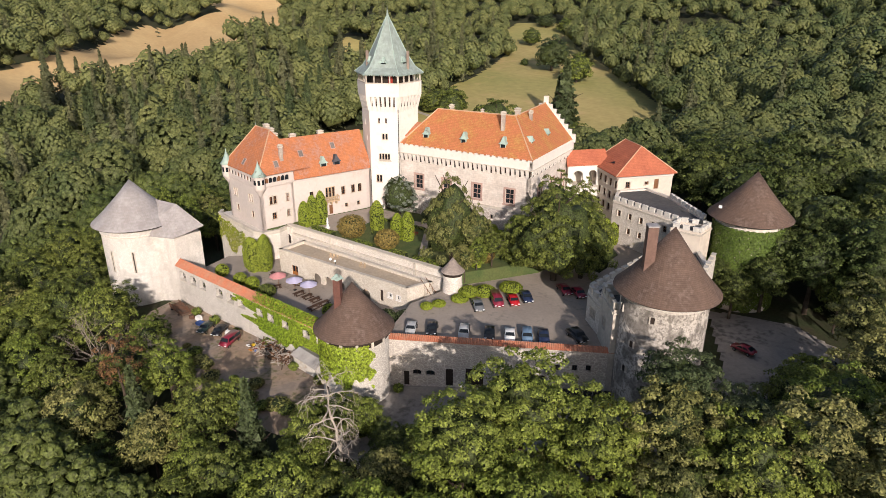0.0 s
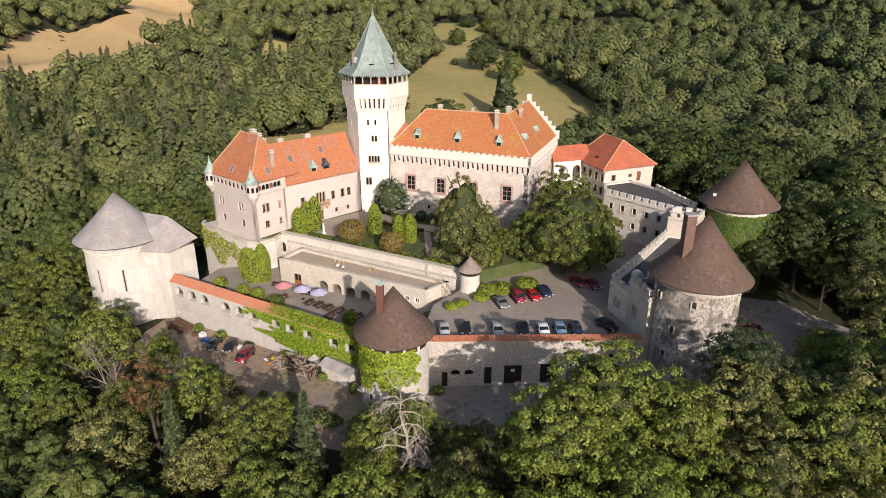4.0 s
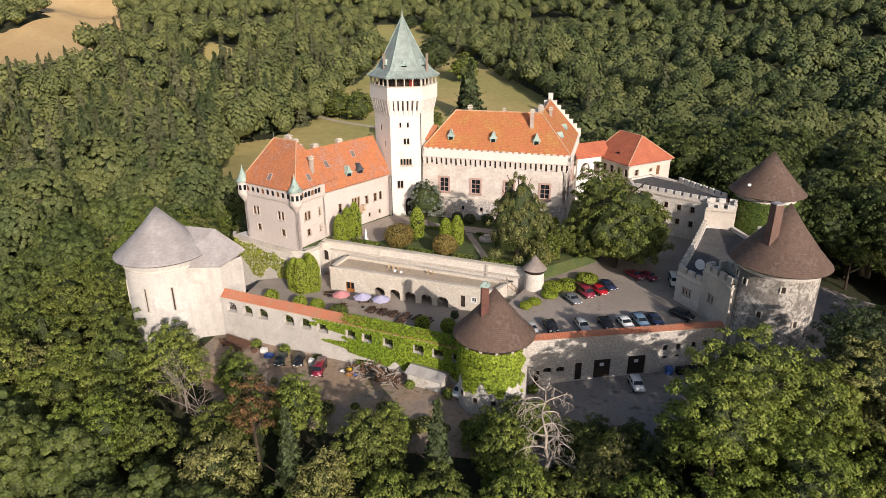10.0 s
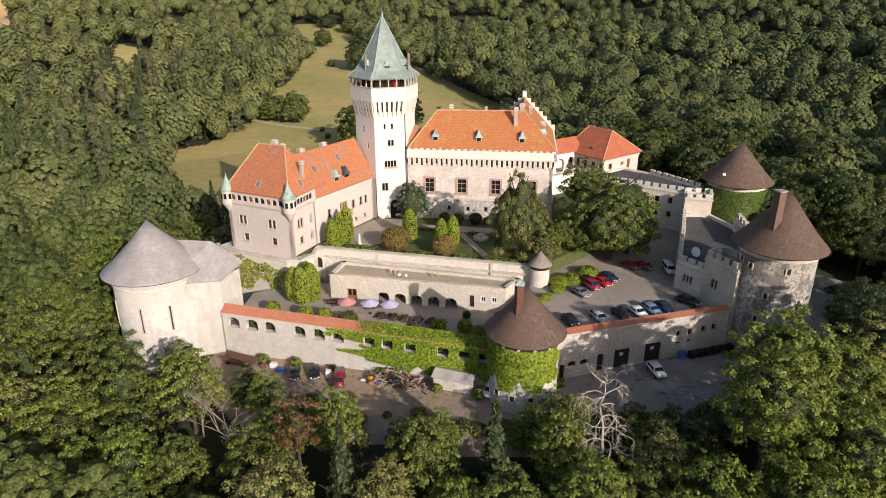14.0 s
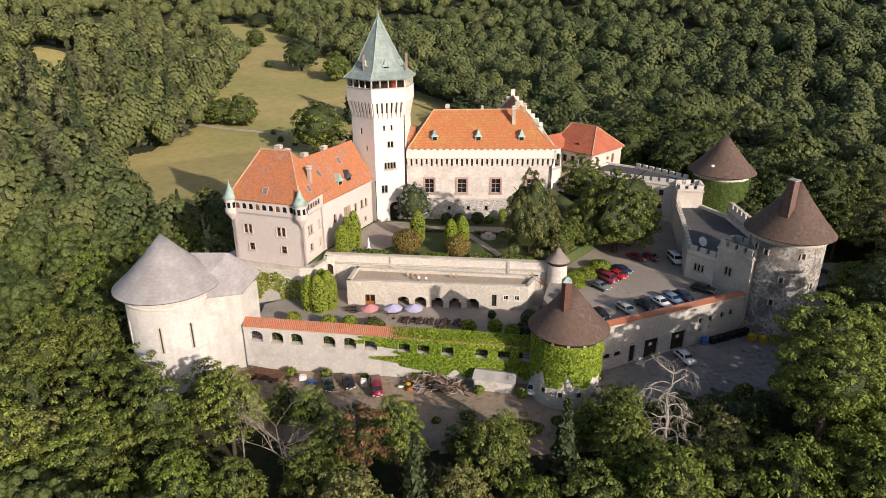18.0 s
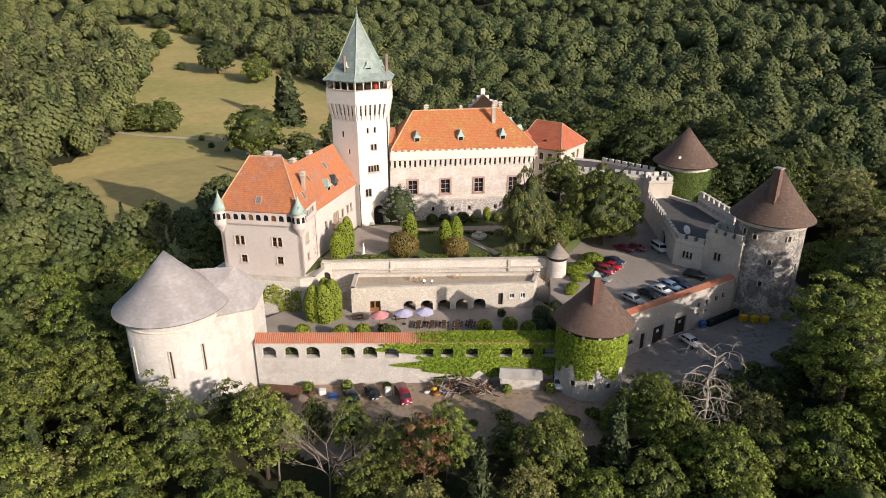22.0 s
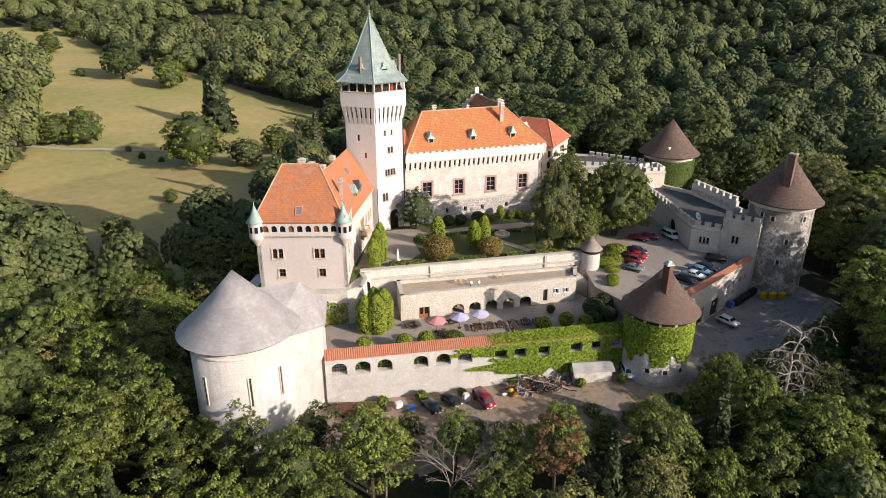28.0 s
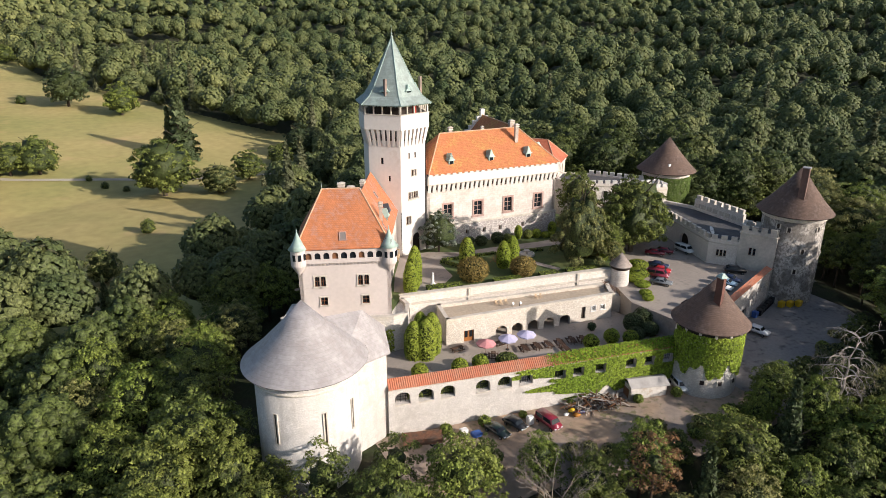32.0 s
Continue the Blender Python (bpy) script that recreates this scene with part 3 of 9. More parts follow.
def outward(poly, x, y):
    """Distance outside the polygon (0 within it)."""
    x, y = np.asarray(x, float), np.asarray(y, float)
    best = np.full(x.shape, 1e9)
    for (x0, y0), (x1, y1) in zip(poly, poly[1:] + poly[:1]):
        dx, dy = x1 - x0, y1 - y0
        t = np.clip(((x - x0) * dx + (y - y0) * dy) / (dx * dx + dy * dy), 0, 1)
        best = np.minimum(best, np.hypot(x - x0 - t * dx, y - y0 - t * dy))
    return np.where(inside(poly, x, y), 0.0, best)


def yard_z(x):
    return lerp(x, [-60, -40, -10, 15, 30, 70], [-13.5, -11.4, -10.8, -9.9, -9.15, -8.6])


def ground(x, y):
    """Height of the land: the castle's knoll, the slope to the south, the valley meadow and the wooded hills behind."""
    x, y = np.asarray(x, float), np.asarray(y, float)
    r = np.hypot(x / 1.15, y + 18.0)
    far = outward(CLEAR, x, y)
    north = lerp(far, [0, 15, 55, 105, 160, 310, 470, 850, 1450, 4000], [0, -2.5, -7.5, -11, -12, 2, 14, 66, 130, 170])
    south = lerp(far, [0, 4, 40, 100, 300, 4000], [0, -1.5, -15, -40, -58, -70])
    w = np.clip((y + 18.0) / np.maximum(r, 1.0) * 1.1 + 0.75, 0, 1)
    w = w * w * (3 - 2 * w)
    hills = 7.5 * np.sin(x * 0.031 + 0.9 * np.sin(y * 0.019)) * np.sin(y * 0.027 + 0.6 * np.sin(x * 0.014)) + 2.5 * np.sin(x * 0.071 + y * 0.043)
    bumps = hills * np.clip((r - 140) / 120, 0, 1) * (0.6 + r / 900) * np.clip(outward(MEADOW, x, y) / 60, 0, 1)
    east = 7.0 * np.clip((x - 70) / 110, 0, 1) * np.clip(far / 90, 0, 1) * np.clip((y + 40) / 80, 0, 1)
    return east + yard_z(x) * (1 - np.clip(far / 120, 0, 1)) - 10.3 * np.clip(far / 120, 0, 1) + w * north + (1 - w) * south + bumps


def inside(poly, x, y):
    x, y = np.asarray(x, float), np.asarray(y, float)
    hit = np.zeros(x.shape, bool)
    n = len(poly)
    for i in range(n):
        (x0, y0), (x1, y1) = poly[i], poly[(i + 1) % n]
        if y0 == y1:
            continue
        cross = ((y0 > y) != (y1 > y)) & (x < (x1 - x0) * (y - y0) / (y1 - y0) + x0)
        hit ^= cross
    return hit


MEADOW = [(-112, 68), (-128, 107), (-142, 144), (-129, 160), (-128, 176), (-122, 198), (-130, 221), (-126, 250), (-130, 280), (-128, 308), (-138, 370), (-147, 417), (-175, 470), (-192, 515), (-198, 570), (-167, 580), (-139, 545), (-126, 505), (-110, 460), (-84, 420), (-48, 363), (-14, 302), (8, 268), (24, 244), (22, 190), (4, 146), (-18, 128), (-28, 92), (-44, 52), (-66, 24), (-98, 28)]
FIELD = [(-402, 122), (-408, 156), (-415, 184), (-440, 230), (-476, 280), (-504, 342), (-463, 364), (-463, 406), (-492, 421), (-578, 500), (-720, 620), (-660, 640), (-505, 535), (-424, 460), (-410, 412), (-398, 368), (-386, 312), (-378, 269), (-338, 217), (-350, 186), (-374, 150), (-376, 124), (-326, 96), (-345, 76), (-396, 104)]
# treeless ground, which reaches past what the tree tops leave in sight
FIELD_OPEN = FIELD[:12] + [(-470, 500), (-404, 419), (-350, 330), (-309, 239), (-330, 207), (-300, 142), (-303, 92), (-288, 62), (-345, 60), (-396, 104)]
GLADE = [(-292, 372), (-262, 370), (-248, 340), (-204, 240), (-222, 230), (-264, 308)]


def sheet(name, xs, ys, keep, lift, material):
    """A piece of ground laid just above the land."""
    gx, gy = np.meshgrid(xs, ys, indexing="ij")
    z = ground(gx, gy) + lift
    ids = np.arange(gx.size).reshape(gx.shape)
    cx, cy = (gx[:-1, :-1] + gx[1:, 1:]) / 2, (gy[:-1, :-1] + gy[1:, 1:]) / 2
    ok = keep(cx, cy)
    faces = np.stack([ids[:-1, :-1], ids[1:, :-1], ids[1:, 1:], ids[:-1, 1:]], -1)[ok]
    used, back = np.unique(faces, return_inverse=True)
    verts = np.stack([gx.ravel(), gy.ravel(), z.ravel()], -1)[used]
    return tagged(new(name, big_mesh(name, verts, back.reshape(-1, 4), material)), kind="structure")


def big_mesh(name, verts, faces, material, smooth=False):
    me = bpy.data.meshes.new(name)
    verts, faces = np.asarray(verts, np.float32), np.asarray(faces, np.int32)
    k = faces.shape[1]
    me.vertices.add(len(verts))
    me.vertices.foreach_set("co", verts.ravel())
    me.loops.add(faces.size)
    me.loops.foreach_set("vertex_index", faces.ravel())
    me.polygons.add(len(faces))
    me.polygons.foreach_set("loop_start", np.arange(0, faces.size, k, dtype=np.int32))
    me.polygons.foreach_set("loop_total", np.full(len(faces), k, np.int32))
    if smooth:
        me.polygons.foreach_set("use_smooth", np.ones(len(faces), bool))
    me.materials.append(material)
    me.update(calc_edges=True)
    return me


FLOOR_M = mat("forest_floor", (0.050, 0.046, 0.024), 0.95, 0.4, 0.3, 1.5, 0.6, tint=(0.038, 0.050, 0.018))
MEADOW_M = mat("dry_meadow", (0.425, 0.34, 0.135), 0.95, 0.2, 0.012, 0.25, 0.2, 0.6, tint=(0.31, 0.29, 0.10), stain=(0.47, 0.33, 0.155), stain_amt=0.2, stain_scale=0.01)
FIELD_M = mat("stubble_field", (0.56, 0.40, 0.20), 0.95, 0.12, 0.02, 0.3, 0.1, tint=(0.48, 0.33, 0.16))
TRACK_M = mat("pale_track", (0.46, 0.41, 0.33), 0.95, 0.15, 0.1, 1.0, 0.1)

radii = np.unique(np.concatenate([[0.5], np.arange(6, 120, 4), np.arange(120, 700, 12), np.arange(700, 4200, 80)]))
angs = np.linspace(0, 2 * np.pi, 241)[:-1]
rr, aa = np.meshgrid(radii, angs, indexing="ij")
gx, gy = 1.15 * rr * np.cos(aa), rr * np.sin(aa) - 18
gv = np.stack([gx.ravel(), gy.ravel(), ground(gx, gy).ravel()], -1)
ids = np.arange(rr.size).reshape(rr.shape)
nxt = np.roll(ids, -1, axis=1)
gf = np.stack([ids[:-1], ids[1:], nxt[1:], nxt[:-1]], -1).reshape(-1, 4)
tagged(new("ground", big_mesh("ground", gv, gf, FLOOR_M, True)), "leaf-covered woodland ground falling away round the castle knoll", "ground", kind="structure")
tagged(sheet("meadow_ground", np.arange(-220, 64, 2.2), np.arange(10, 620, 2.2), lambda x, y: outward(MEADOW, x, y) < 6, 0.8, MEADOW_M), "dry yellowish mown meadow in the valley behind the castle", "meadow")
tagged(sheet("field_ground", np.arange(-740, -310, 5), np.arange(70, 650, 5), lambda x, y: outward(FIELD, x, y) < 6, 1.2, FIELD_M), "pale harvested stubble field between woods", "field")


tagged(sheet("glade_ground", np.arange(-300, -200, 3), np.arange(226, 380, 3), lambda x, y: inside(GLADE, x, y), 0.9, MEADOW_M), "small dry grassy glade in the western woods", "meadow")


def strip(name, pts, wide, lift, material, label, category, flat=None, kind="structure"):
    """A way along a line of plan points, draped on the land or at one height."""
    verts, faces = [], []
    line = []
    for (x0, y0), (x1, y1) in zip(pts, pts[1:]):
        k = max(2, int(math.hypot(x1 - x0, y1 - y0) / 4))
        line += [(x0 + (x1 - x0) * i / k, y0 + (y1 - y0) * i / k) for i in range(k)]
    line.append(pts[-1])
    for i, (x, y) in enumerate(line):
        p, q = line[max(0, i - 1)], line[min(len(line) - 1, i + 1)]
        d = Vector((q[0] - p[0], q[1] - p[1])).normalized()
        for s in (-1, 1):
            px, py = x - d.y * s * wide / 2, y + d.x * s * wide / 2
            verts.append((px, py, (float(ground(px, py)) if flat is None else flat) + lift))
        if i:
            k = 2 * i
            faces.append((k - 2, k - 1, k + 1, k))
    return tagged(put(name, verts, faces, material), label, category, kind=kind)


strip("meadow_track", [(-165, 238), (-140, 214), (-112, 203), (-80, 196), (-50, 190), (-20, 184), (20, 172)], 3.2, 1.05, TRACK_M, "pale gravel track across the meadow", "track")


# ---- trees ----
rng = np.random.default_rng(7)


def cards(points, normals, size, g, loose=0.33):
    """Leaf sprays: bent four-cornered cards at the points, facing roughly along the normals."""
    n = len(points)
    nrm = normals + g.normal(0, loose, (n, 3))
    nrm /= np.linalg.norm(nrm, axis=1, keepdims=True) + 1e-9
    t = np.cross(nrm, g.normal(0, 1, (n, 3)))
    t /= np.linalg.norm(t, axis=1, keepdims=True) + 1e-9
    b = np.cross(nrm, t)
    s = size * g.uniform(0.6, 1.35, (n, 1))
    w = s * g.uniform(0.55, 0.9, (n, 1))
    v = np.stack([points - t * s, points - b * w + nrm * s * 0.25, points + t * s, points + b * w + nrm * s * 0.25], 1)
    return v.reshape(-1, 3), np.arange(4 * n).reshape(-1, 4)


def sprays(points, normals, size, g, loose=0.45):
    """Leaf sprays as single three-cornered cards."""
    n = len(points)
    nrm = normals + g.normal(0, loose, (n, 3))
    nrm /= np.linalg.norm(nrm, axis=1, keepdims=True) + 1e-9
    t = np.cross(nrm, g.normal(0, 1, (n, 3)))
    t /= np.linalg.norm(t, axis=1, keepdims=True) + 1e-9
    b = np.cross(nrm, t)
    s = size * g.uniform(0.6, 1.4, (n, 1))
    w = s * g.uniform(0.6, 1.0, (n, 1))
    v = np.stack([points - t * s - b * w * 0.6, points + t * s * g.uniform(0.5, 1, (n, 1)) - b * w * 0.6, points + b * w * 1.2 + t * s * g.uniform(-0.4, 0.4, (n, 1))], 1)
    return v.reshape(-1, 3), np.arange(3 * n).reshape(-1, 3)


ICO = {}


def ico(sub):
    """Directions and triangles of an icosphere."""
    if sub not in ICO:
        bm = bmesh.new()
        bmesh.ops.create_icosphere(bm, subdivisions=sub, radius=1.0)
        ICO[sub] = np.array([v.co[:] for v in bm.verts]), np.array([[v.index for v in f.verts] for f in bm.faces])
        bm.free()
    return ICO[sub]


def even_dirs(g, n):
    """About evenly spread directions, shaken a little."""
    k = np.arange(n) + 0.5
    z = 1 - 2 * k / n
    a = np.pi * (1 + 5**0.5) * k + g.uniform(0, 6.28)
    d = np.stack([np.sqrt(1 - z * z) * np.cos(a), np.sqrt(1 - z * z) * np.sin(a), z], -1) + g.normal(0, 0.35 / n**0.5, (n, 3))
    return d / np.linalg.norm(d, axis=1, keepdims=True)


def body(seed, rx, rz, sub, big=10, small=36, deep=0.30, fine=0.16, rough=0.12, floor=0.12, slim=0.0):
    """The leafy mass of a crown: ragged billows with clefts between them; its foot at z = 0. slim narrows the top."""
    g = np.random.default_rng(seed)
    d, f = ico(sub)
    r = np.full(len(d), 0.62)
    for n, amp, wide in ((big, deep, 0.72), (small, fine, 0.62)):
        c = even_dirs(g, n)
        w = wide * (4 * np.pi / n) ** 0.5 * g.uniform(0.7, 1.25, n)
        ang = np.arccos(np.clip(d @ c.T, -1, 1))
        r = r + np.max(amp * g.uniform(0.3, 1.15, n) * np.sqrt(np.clip(1 - (ang / w) ** 2, 0, 1)), axis=1)
    v = d * (r * (1 + g.normal(0, rough, len(d))))[:, None] * np.array([rx, rx, rz]) + g.normal(0, rough * 0.35 * rx, (len(d), 3))
    v[:, 2] += rz
    v[:, :2] *= 1 - slim * np.clip(v[:, 2:3] / rz - 0.8, 0, 1.3)
    keep = v[f][:, :, 2].mean(1) > floor * rz
    used, back = np.unique(f[keep], return_inverse=True)
    return v[used], back.reshape(-1, 3)


def clumps(seed, rx, rz, n, size, count, wide=0.27, flat=0.62, loose=0.36, low=-0.7):
    """Leaf sprays in flattened domes: boughs that catch the light above and are dark beneath."""
    g = np.random.default_rng(seed)
    c = even_dirs(g, int(count * 2 / (1 - low)))
    c = c[c[:, 2] > low]
    m = len(c)
    R = rx * wide * g.uniform(0.65, 1.25, m)
    c = c * g.uniform(0.5, 1.04, (m, 1)) ** 0.75 * np.array([rx, rx, rz])
    k = g.choice(m, n, p=R**2 / (R**2).sum())
    e = g.normal(0, 1, (n, 3))
    e /= np.linalg.norm(e, axis=1, keepdims=True)
    out = c / (np.linalg.norm(c, axis=1, keepdims=True) + 1e-9)
    e = e + 0.55 * out[k] + np.array([0, 0, 0.5])
    e /= np.linalg.norm(e, axis=1, keepdims=True)
    q = c[k] + e * (R[k] * g.uniform(0.78, 1.08, n) * (1 + 0.22 * np.sin(5 * np.arctan2(e[:, 1], e[:, 0]) + k)))[:, None] * np.array([1, 1, flat])
    v, f = sprays(q, e * np.array([1, 1, 1 / flat]), size, g, loose)
    v[:, 2] += rz
    return v, f


def limb(verts, faces, p, q, r0, r1, sides=6):
    p, q = Vector(p), Vector(q)
    d = (q - p).normalized()
    e = d.orthogonal().normalized()
    h = d.cross(e)
    base = len(verts)
    for c, r in ((p, r0), (q, r1)):
        verts += [tuple(c + (e * math.cos(2 * math.pi * i / sides) + h * math.sin(2 * math.pi * i / sides)) * r) for i in range(sides)]
    faces += [(base + i, base + (i + 1) % sides, base + sides + (i + 1) % sides, base + sides + i) for i in range(sides)]


def trunk_mesh(seed, height, r, spread):
    g = random.Random(seed)
    verts, faces = [], []
    top = (g.uniform(-0.4, 0.4), g.uniform(-0.4, 0.4), height * 0.62)
    limb(verts, faces, (0, 0, -2.5), (top[0] * 0.4, top[1] * 0.4, height * 0.3), r * 1.25, r * 0.8, 8)
    limb(verts, faces, (top[0] * 0.4, top[1] * 0.4, height * 0.3), top, r * 0.8, r * 0.45, 7)
    for i in range(7):
        a = 2 * math.pi * i / 7 + g.uniform(-0.3, 0.3)
        z = height * g.uniform(0.28, 0.6)
        limb(verts, faces, (top[0] * 0.5, top[1] * 0.5, z), (spread * 0.7 * math.cos(a), spread * 0.7 * math.sin(a), z + height * g.uniform(0.15, 0.3)), r * 0.4, r * 0.12, 5)
    return mesh_of("trunk", verts, faces, BARK)


def two_mat(name, va, fa, vb, fb, ma, mb):
    """One mesh of leaf cards and of the triangles of the inner body."""
    leaves = np.asarray(fa)
    tris = np.asarray(fb) + len(va)
    verts = np.concatenate([va, vb]).astype(np.float32)
    me = bpy.data.meshes.new(name)
    loops = np.concatenate([leaves.ravel(), tris.ravel()]).astype(np.int32)
    total = np.concatenate([np.full(len(leaves), leaves.shape[1]), np.full(len(tris), 3)]).astype(np.int32)
    me.vertices.add(len(verts))
    me.vertices.foreach_set("co", verts.ravel())
    me.loops.add(len(loops))
    me.loops.foreach_set("vertex_index", loops)
    me.polygons.add(len(total))
    me.polygons.foreach_set("loop_start", (np.cumsum(total) - total).astype(np.int32))
    me.polygons.foreach_set("loop_total", total)
    me.materials.append(ma)
    me.materials.append(mb)
    me.polygons.foreach_set("material_index", np.concatenate([np.zeros(len(leaves)), np.ones(len(tris))]).astype(np.int32))
    me.update(calc_edges=True)
    return me


def crown_mesh(seed, rx, rz, n, size, material, count=46, k=0.72, taper=0.0, wide=0.27):
    """A crown: boughs of leaf sprays round a leafy mass coloured dark as shade in the gaps; k is the size of the mass,
    taper narrows the crown towards the top.
    """
    va, fa = clumps(seed, rx, rz, n, size, count, wide)
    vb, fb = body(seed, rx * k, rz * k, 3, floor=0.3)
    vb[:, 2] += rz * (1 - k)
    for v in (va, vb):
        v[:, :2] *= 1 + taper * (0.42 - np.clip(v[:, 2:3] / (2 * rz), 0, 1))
    return two_mat("crown", va, fa, vb, fb, material, CROWN_SHADE)


def conifer_mesh(seed, r, h, n, size, material):
    """A spruce's needles: drooping sprays in tiers that narrow to the tip."""
    g = np.random.default_rng(seed)
    u = g.uniform(0, 1, n) ** 0.75
    z = h * (1 - u)
    tier = 0.75 + 0.25 * np.cos(z / h * 2 * np.pi * 9)
    rad = r * u * tier * g.uniform(0.55, 1.05, n)
    a = g.uniform(0, 2 * np.pi, n)
    a += 0.25 * np.sin(a * 5 + z)
    p = np.stack([rad * np.cos(a), rad * np.sin(a), h - (h - z) - 0.12 * rad], -1)
    d = np.stack([np.cos(a), np.sin(a), np.full(n, 0.25)], -1)
    va, fa = sprays(p, d, size, g)
    vb, fb = lathe(0, 0, [(r * 0.55, h * 0.06), (r * 0.3, h * 0.5), (0, h * 0.97)], 8)
    fb = [t for t in fb if len(t) == 3] + [x for q in fb if len(q) == 4 for x in ((q[0], q[1], q[2]), (q[0], q[2], q[3]))]
    return two_mat("crown", va, fa, np.array(vb), np.array(fb), material, CORE_SHADE)


def tree(crown_me, trunk_me, x, y, z, height, lift, turn, scale, label, group=""):
    """A tree: trunk with limbs and a crown on it. crown_me's foot stands lift metres over the trunk's foot."""
    t = thing("tree", label, "tree", group, at=(x, y, z))
    t.rotation_euler = (0, 0, turn)
    t.scale = (scale, scale, scale * height)
    for nm, me, dz in (("trunk", trunk_me, 0), ("crown", crown_me, lift)):
        o = new(nm, me)
        o.parent, o.location = t, (0, 0, dz)
    return t


def spread_mesh(name, kinds, pos, scale, turn, material, inside_mat=None, lean=0.0):
    """Many crowns joined into one body of wood, each with a leaf tint of its own. kinds: list of (verts, triangles, triangles of the mass)."""
    vs, fs, inner, tints, base = [], [], [], [], 0
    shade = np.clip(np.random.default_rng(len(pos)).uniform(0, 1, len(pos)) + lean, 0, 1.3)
    which = np.arange(len(pos)) % len(kinds)
    for k, (v, f, cores) in enumerate(kinds):
        sel = which == k
        p, s, a = pos[sel], scale[sel], turn[sel]
        c, sn = np.cos(a)[:, None], np.sin(a)[:, None]
        x = (v[None, :, 0] * c - v[None, :, 1] * sn) * s[:, :1] + p[:, :1]
        y = (v[None, :, 0] * sn + v[None, :, 1] * c) * s[:, :1] + p[:, 1:2]
        z = v[None, :, 2] * s[:, 1:2] + p[:, 2:3]
        vs.append(np.stack([x, y, z], -1).reshape(-1, 3))
        fs.append((f[None] + (np.arange(sel.sum()) * len(v))[:, None, None] + base).reshape(-1, f.shape[1]))
        tints.append(np.repeat(shade[sel], len(v)))
        inner.append(np.tile(np.arange(len(f)) >= len(f) - cores, int(sel.sum())))
        base += len(v) * int(sel.sum())
    me = big_mesh(name, np.concatenate(vs), np.concatenate(fs), material)
    me.materials.append(inside_mat or CORE_SHADE)
    me.polygons.foreach_set("material_index", np.concatenate(inner).astype(np.int32))
    me.attributes.new("tint", "FLOAT", "POINT").data.foreach_set("value", np.concatenate(tints).astype(np.float32))
    return new(name, me)


def wood_kind(seed, rx, rz, count, rings, n=0, size=0.0, wide=0.23, sides=6, core=2):
    """A woodland crown: boughs as ragged leafy domes round a mass whose colour fills the gaps, and n loose leaf sprays
    on them. Returns verts, triangles, and how many of the last are the mass.
    """
    g = np.random.default_rng(seed)
    c = even_dirs(g, int(count * 1.55))
    c = c[c[:, 2] > -0.3]
    big = even_dirs(g, 9)
    ang = np.arccos(np.clip(c @ big.T, -1, 1))
    r = 0.66 + np.max(g.uniform(0.14, 0.32, 9) * np.sqrt(np.clip(1 - (ang / 0.85) ** 2, 0, 1)), axis=1) + g.normal(0, 0.045, len(c))
    nrm = c * np.array([0.8, 0.8, 0.7]) + np.array([0, 0, 0.45 if rings == 2 else 0.2]) + g.normal(0, 0.12, c.shape)
    nrm /= np.linalg.norm(nrm, axis=1, keepdims=True)
    p = c * r[:, None] * np.array([rx, rx, rz]) + np.array([0, 0, rz])
    p[:, :2] *= 1 - 0.2 * np.clip(p[:, 2:3] / rz - 1, 0, 1)
    R = rx * wide * g.uniform(0.7, 1.3, len(c))
    t = np.cross(nrm, g.normal(0, 1, nrm.shape))
    t /= np.linalg.norm(t, axis=1, keepdims=True)
    b = np.cross(nrm, t)
    verts, faces, m = [p + nrm * (R * g.uniform(0.45, 0.8, len(c)) * (1.0 if rings == 2 else 0.6))[:, None]], [], len(c)
    for ring in range(rings):
        wide_at, high = (1.0, -0.35) if rings == 1 else ((0.62, 0.30), (1.05, -0.42))[ring]
        for i in range(sides):
            a = 2 * np.pi * (i + 0.5 * ring) / sides + g.normal(0, 0.16, m)
            rad = R * wide_at * g.uniform(0.72, 1.22, m)
            verts.append(p + t * (rad * np.cos(a))[:, None] + b * (rad * np.sin(a))[:, None] + nrm * (R * (high + g.normal(0, 0.16, m)))[:, None])
    k = np.arange(m)
    at = lambda ring, i: (1 + ring * sides + i % sides) * m + k
    for i in range(sides):
        faces.append(np.stack([k, at(0, i), at(0, i + 1)], -1))
        if rings == 2:
            faces.append(np.stack([at(0, i), at(1, i), at(0, i + 1)], -1))
            faces.append(np.stack([at(0, i + 1), at(1, i), at(1, i + 1)], -1))
    v, f = np.concatenate(verts), np.concatenate(faces)
    if n:
        q = v[f]
        nr = np.cross(q[:, 1] - q[:, 0], q[:, 2] - q[:, 0])
        area = np.linalg.norm(nr, axis=1)
        pick = g.choice(len(f), n, p=area / area.sum())
        mix = g.dirichlet((1, 1, 1), n)
        va, fa = sprays((q[pick] * mix[:, :, None]).sum(1) + nr[pick] / area[pick][:, None] * g.uniform(0.0, 0.3, (n, 1)), nr[pick] / area[pick][:, None] + np.array([0, 0, 0.2]), size, g, 0.4)
        v, f = np.concatenate([va, v]), np.concatenate([fa, f + len(va)])
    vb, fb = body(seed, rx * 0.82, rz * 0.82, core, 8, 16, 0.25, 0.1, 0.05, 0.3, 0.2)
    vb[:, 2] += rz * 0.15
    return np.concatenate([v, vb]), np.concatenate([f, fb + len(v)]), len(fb)


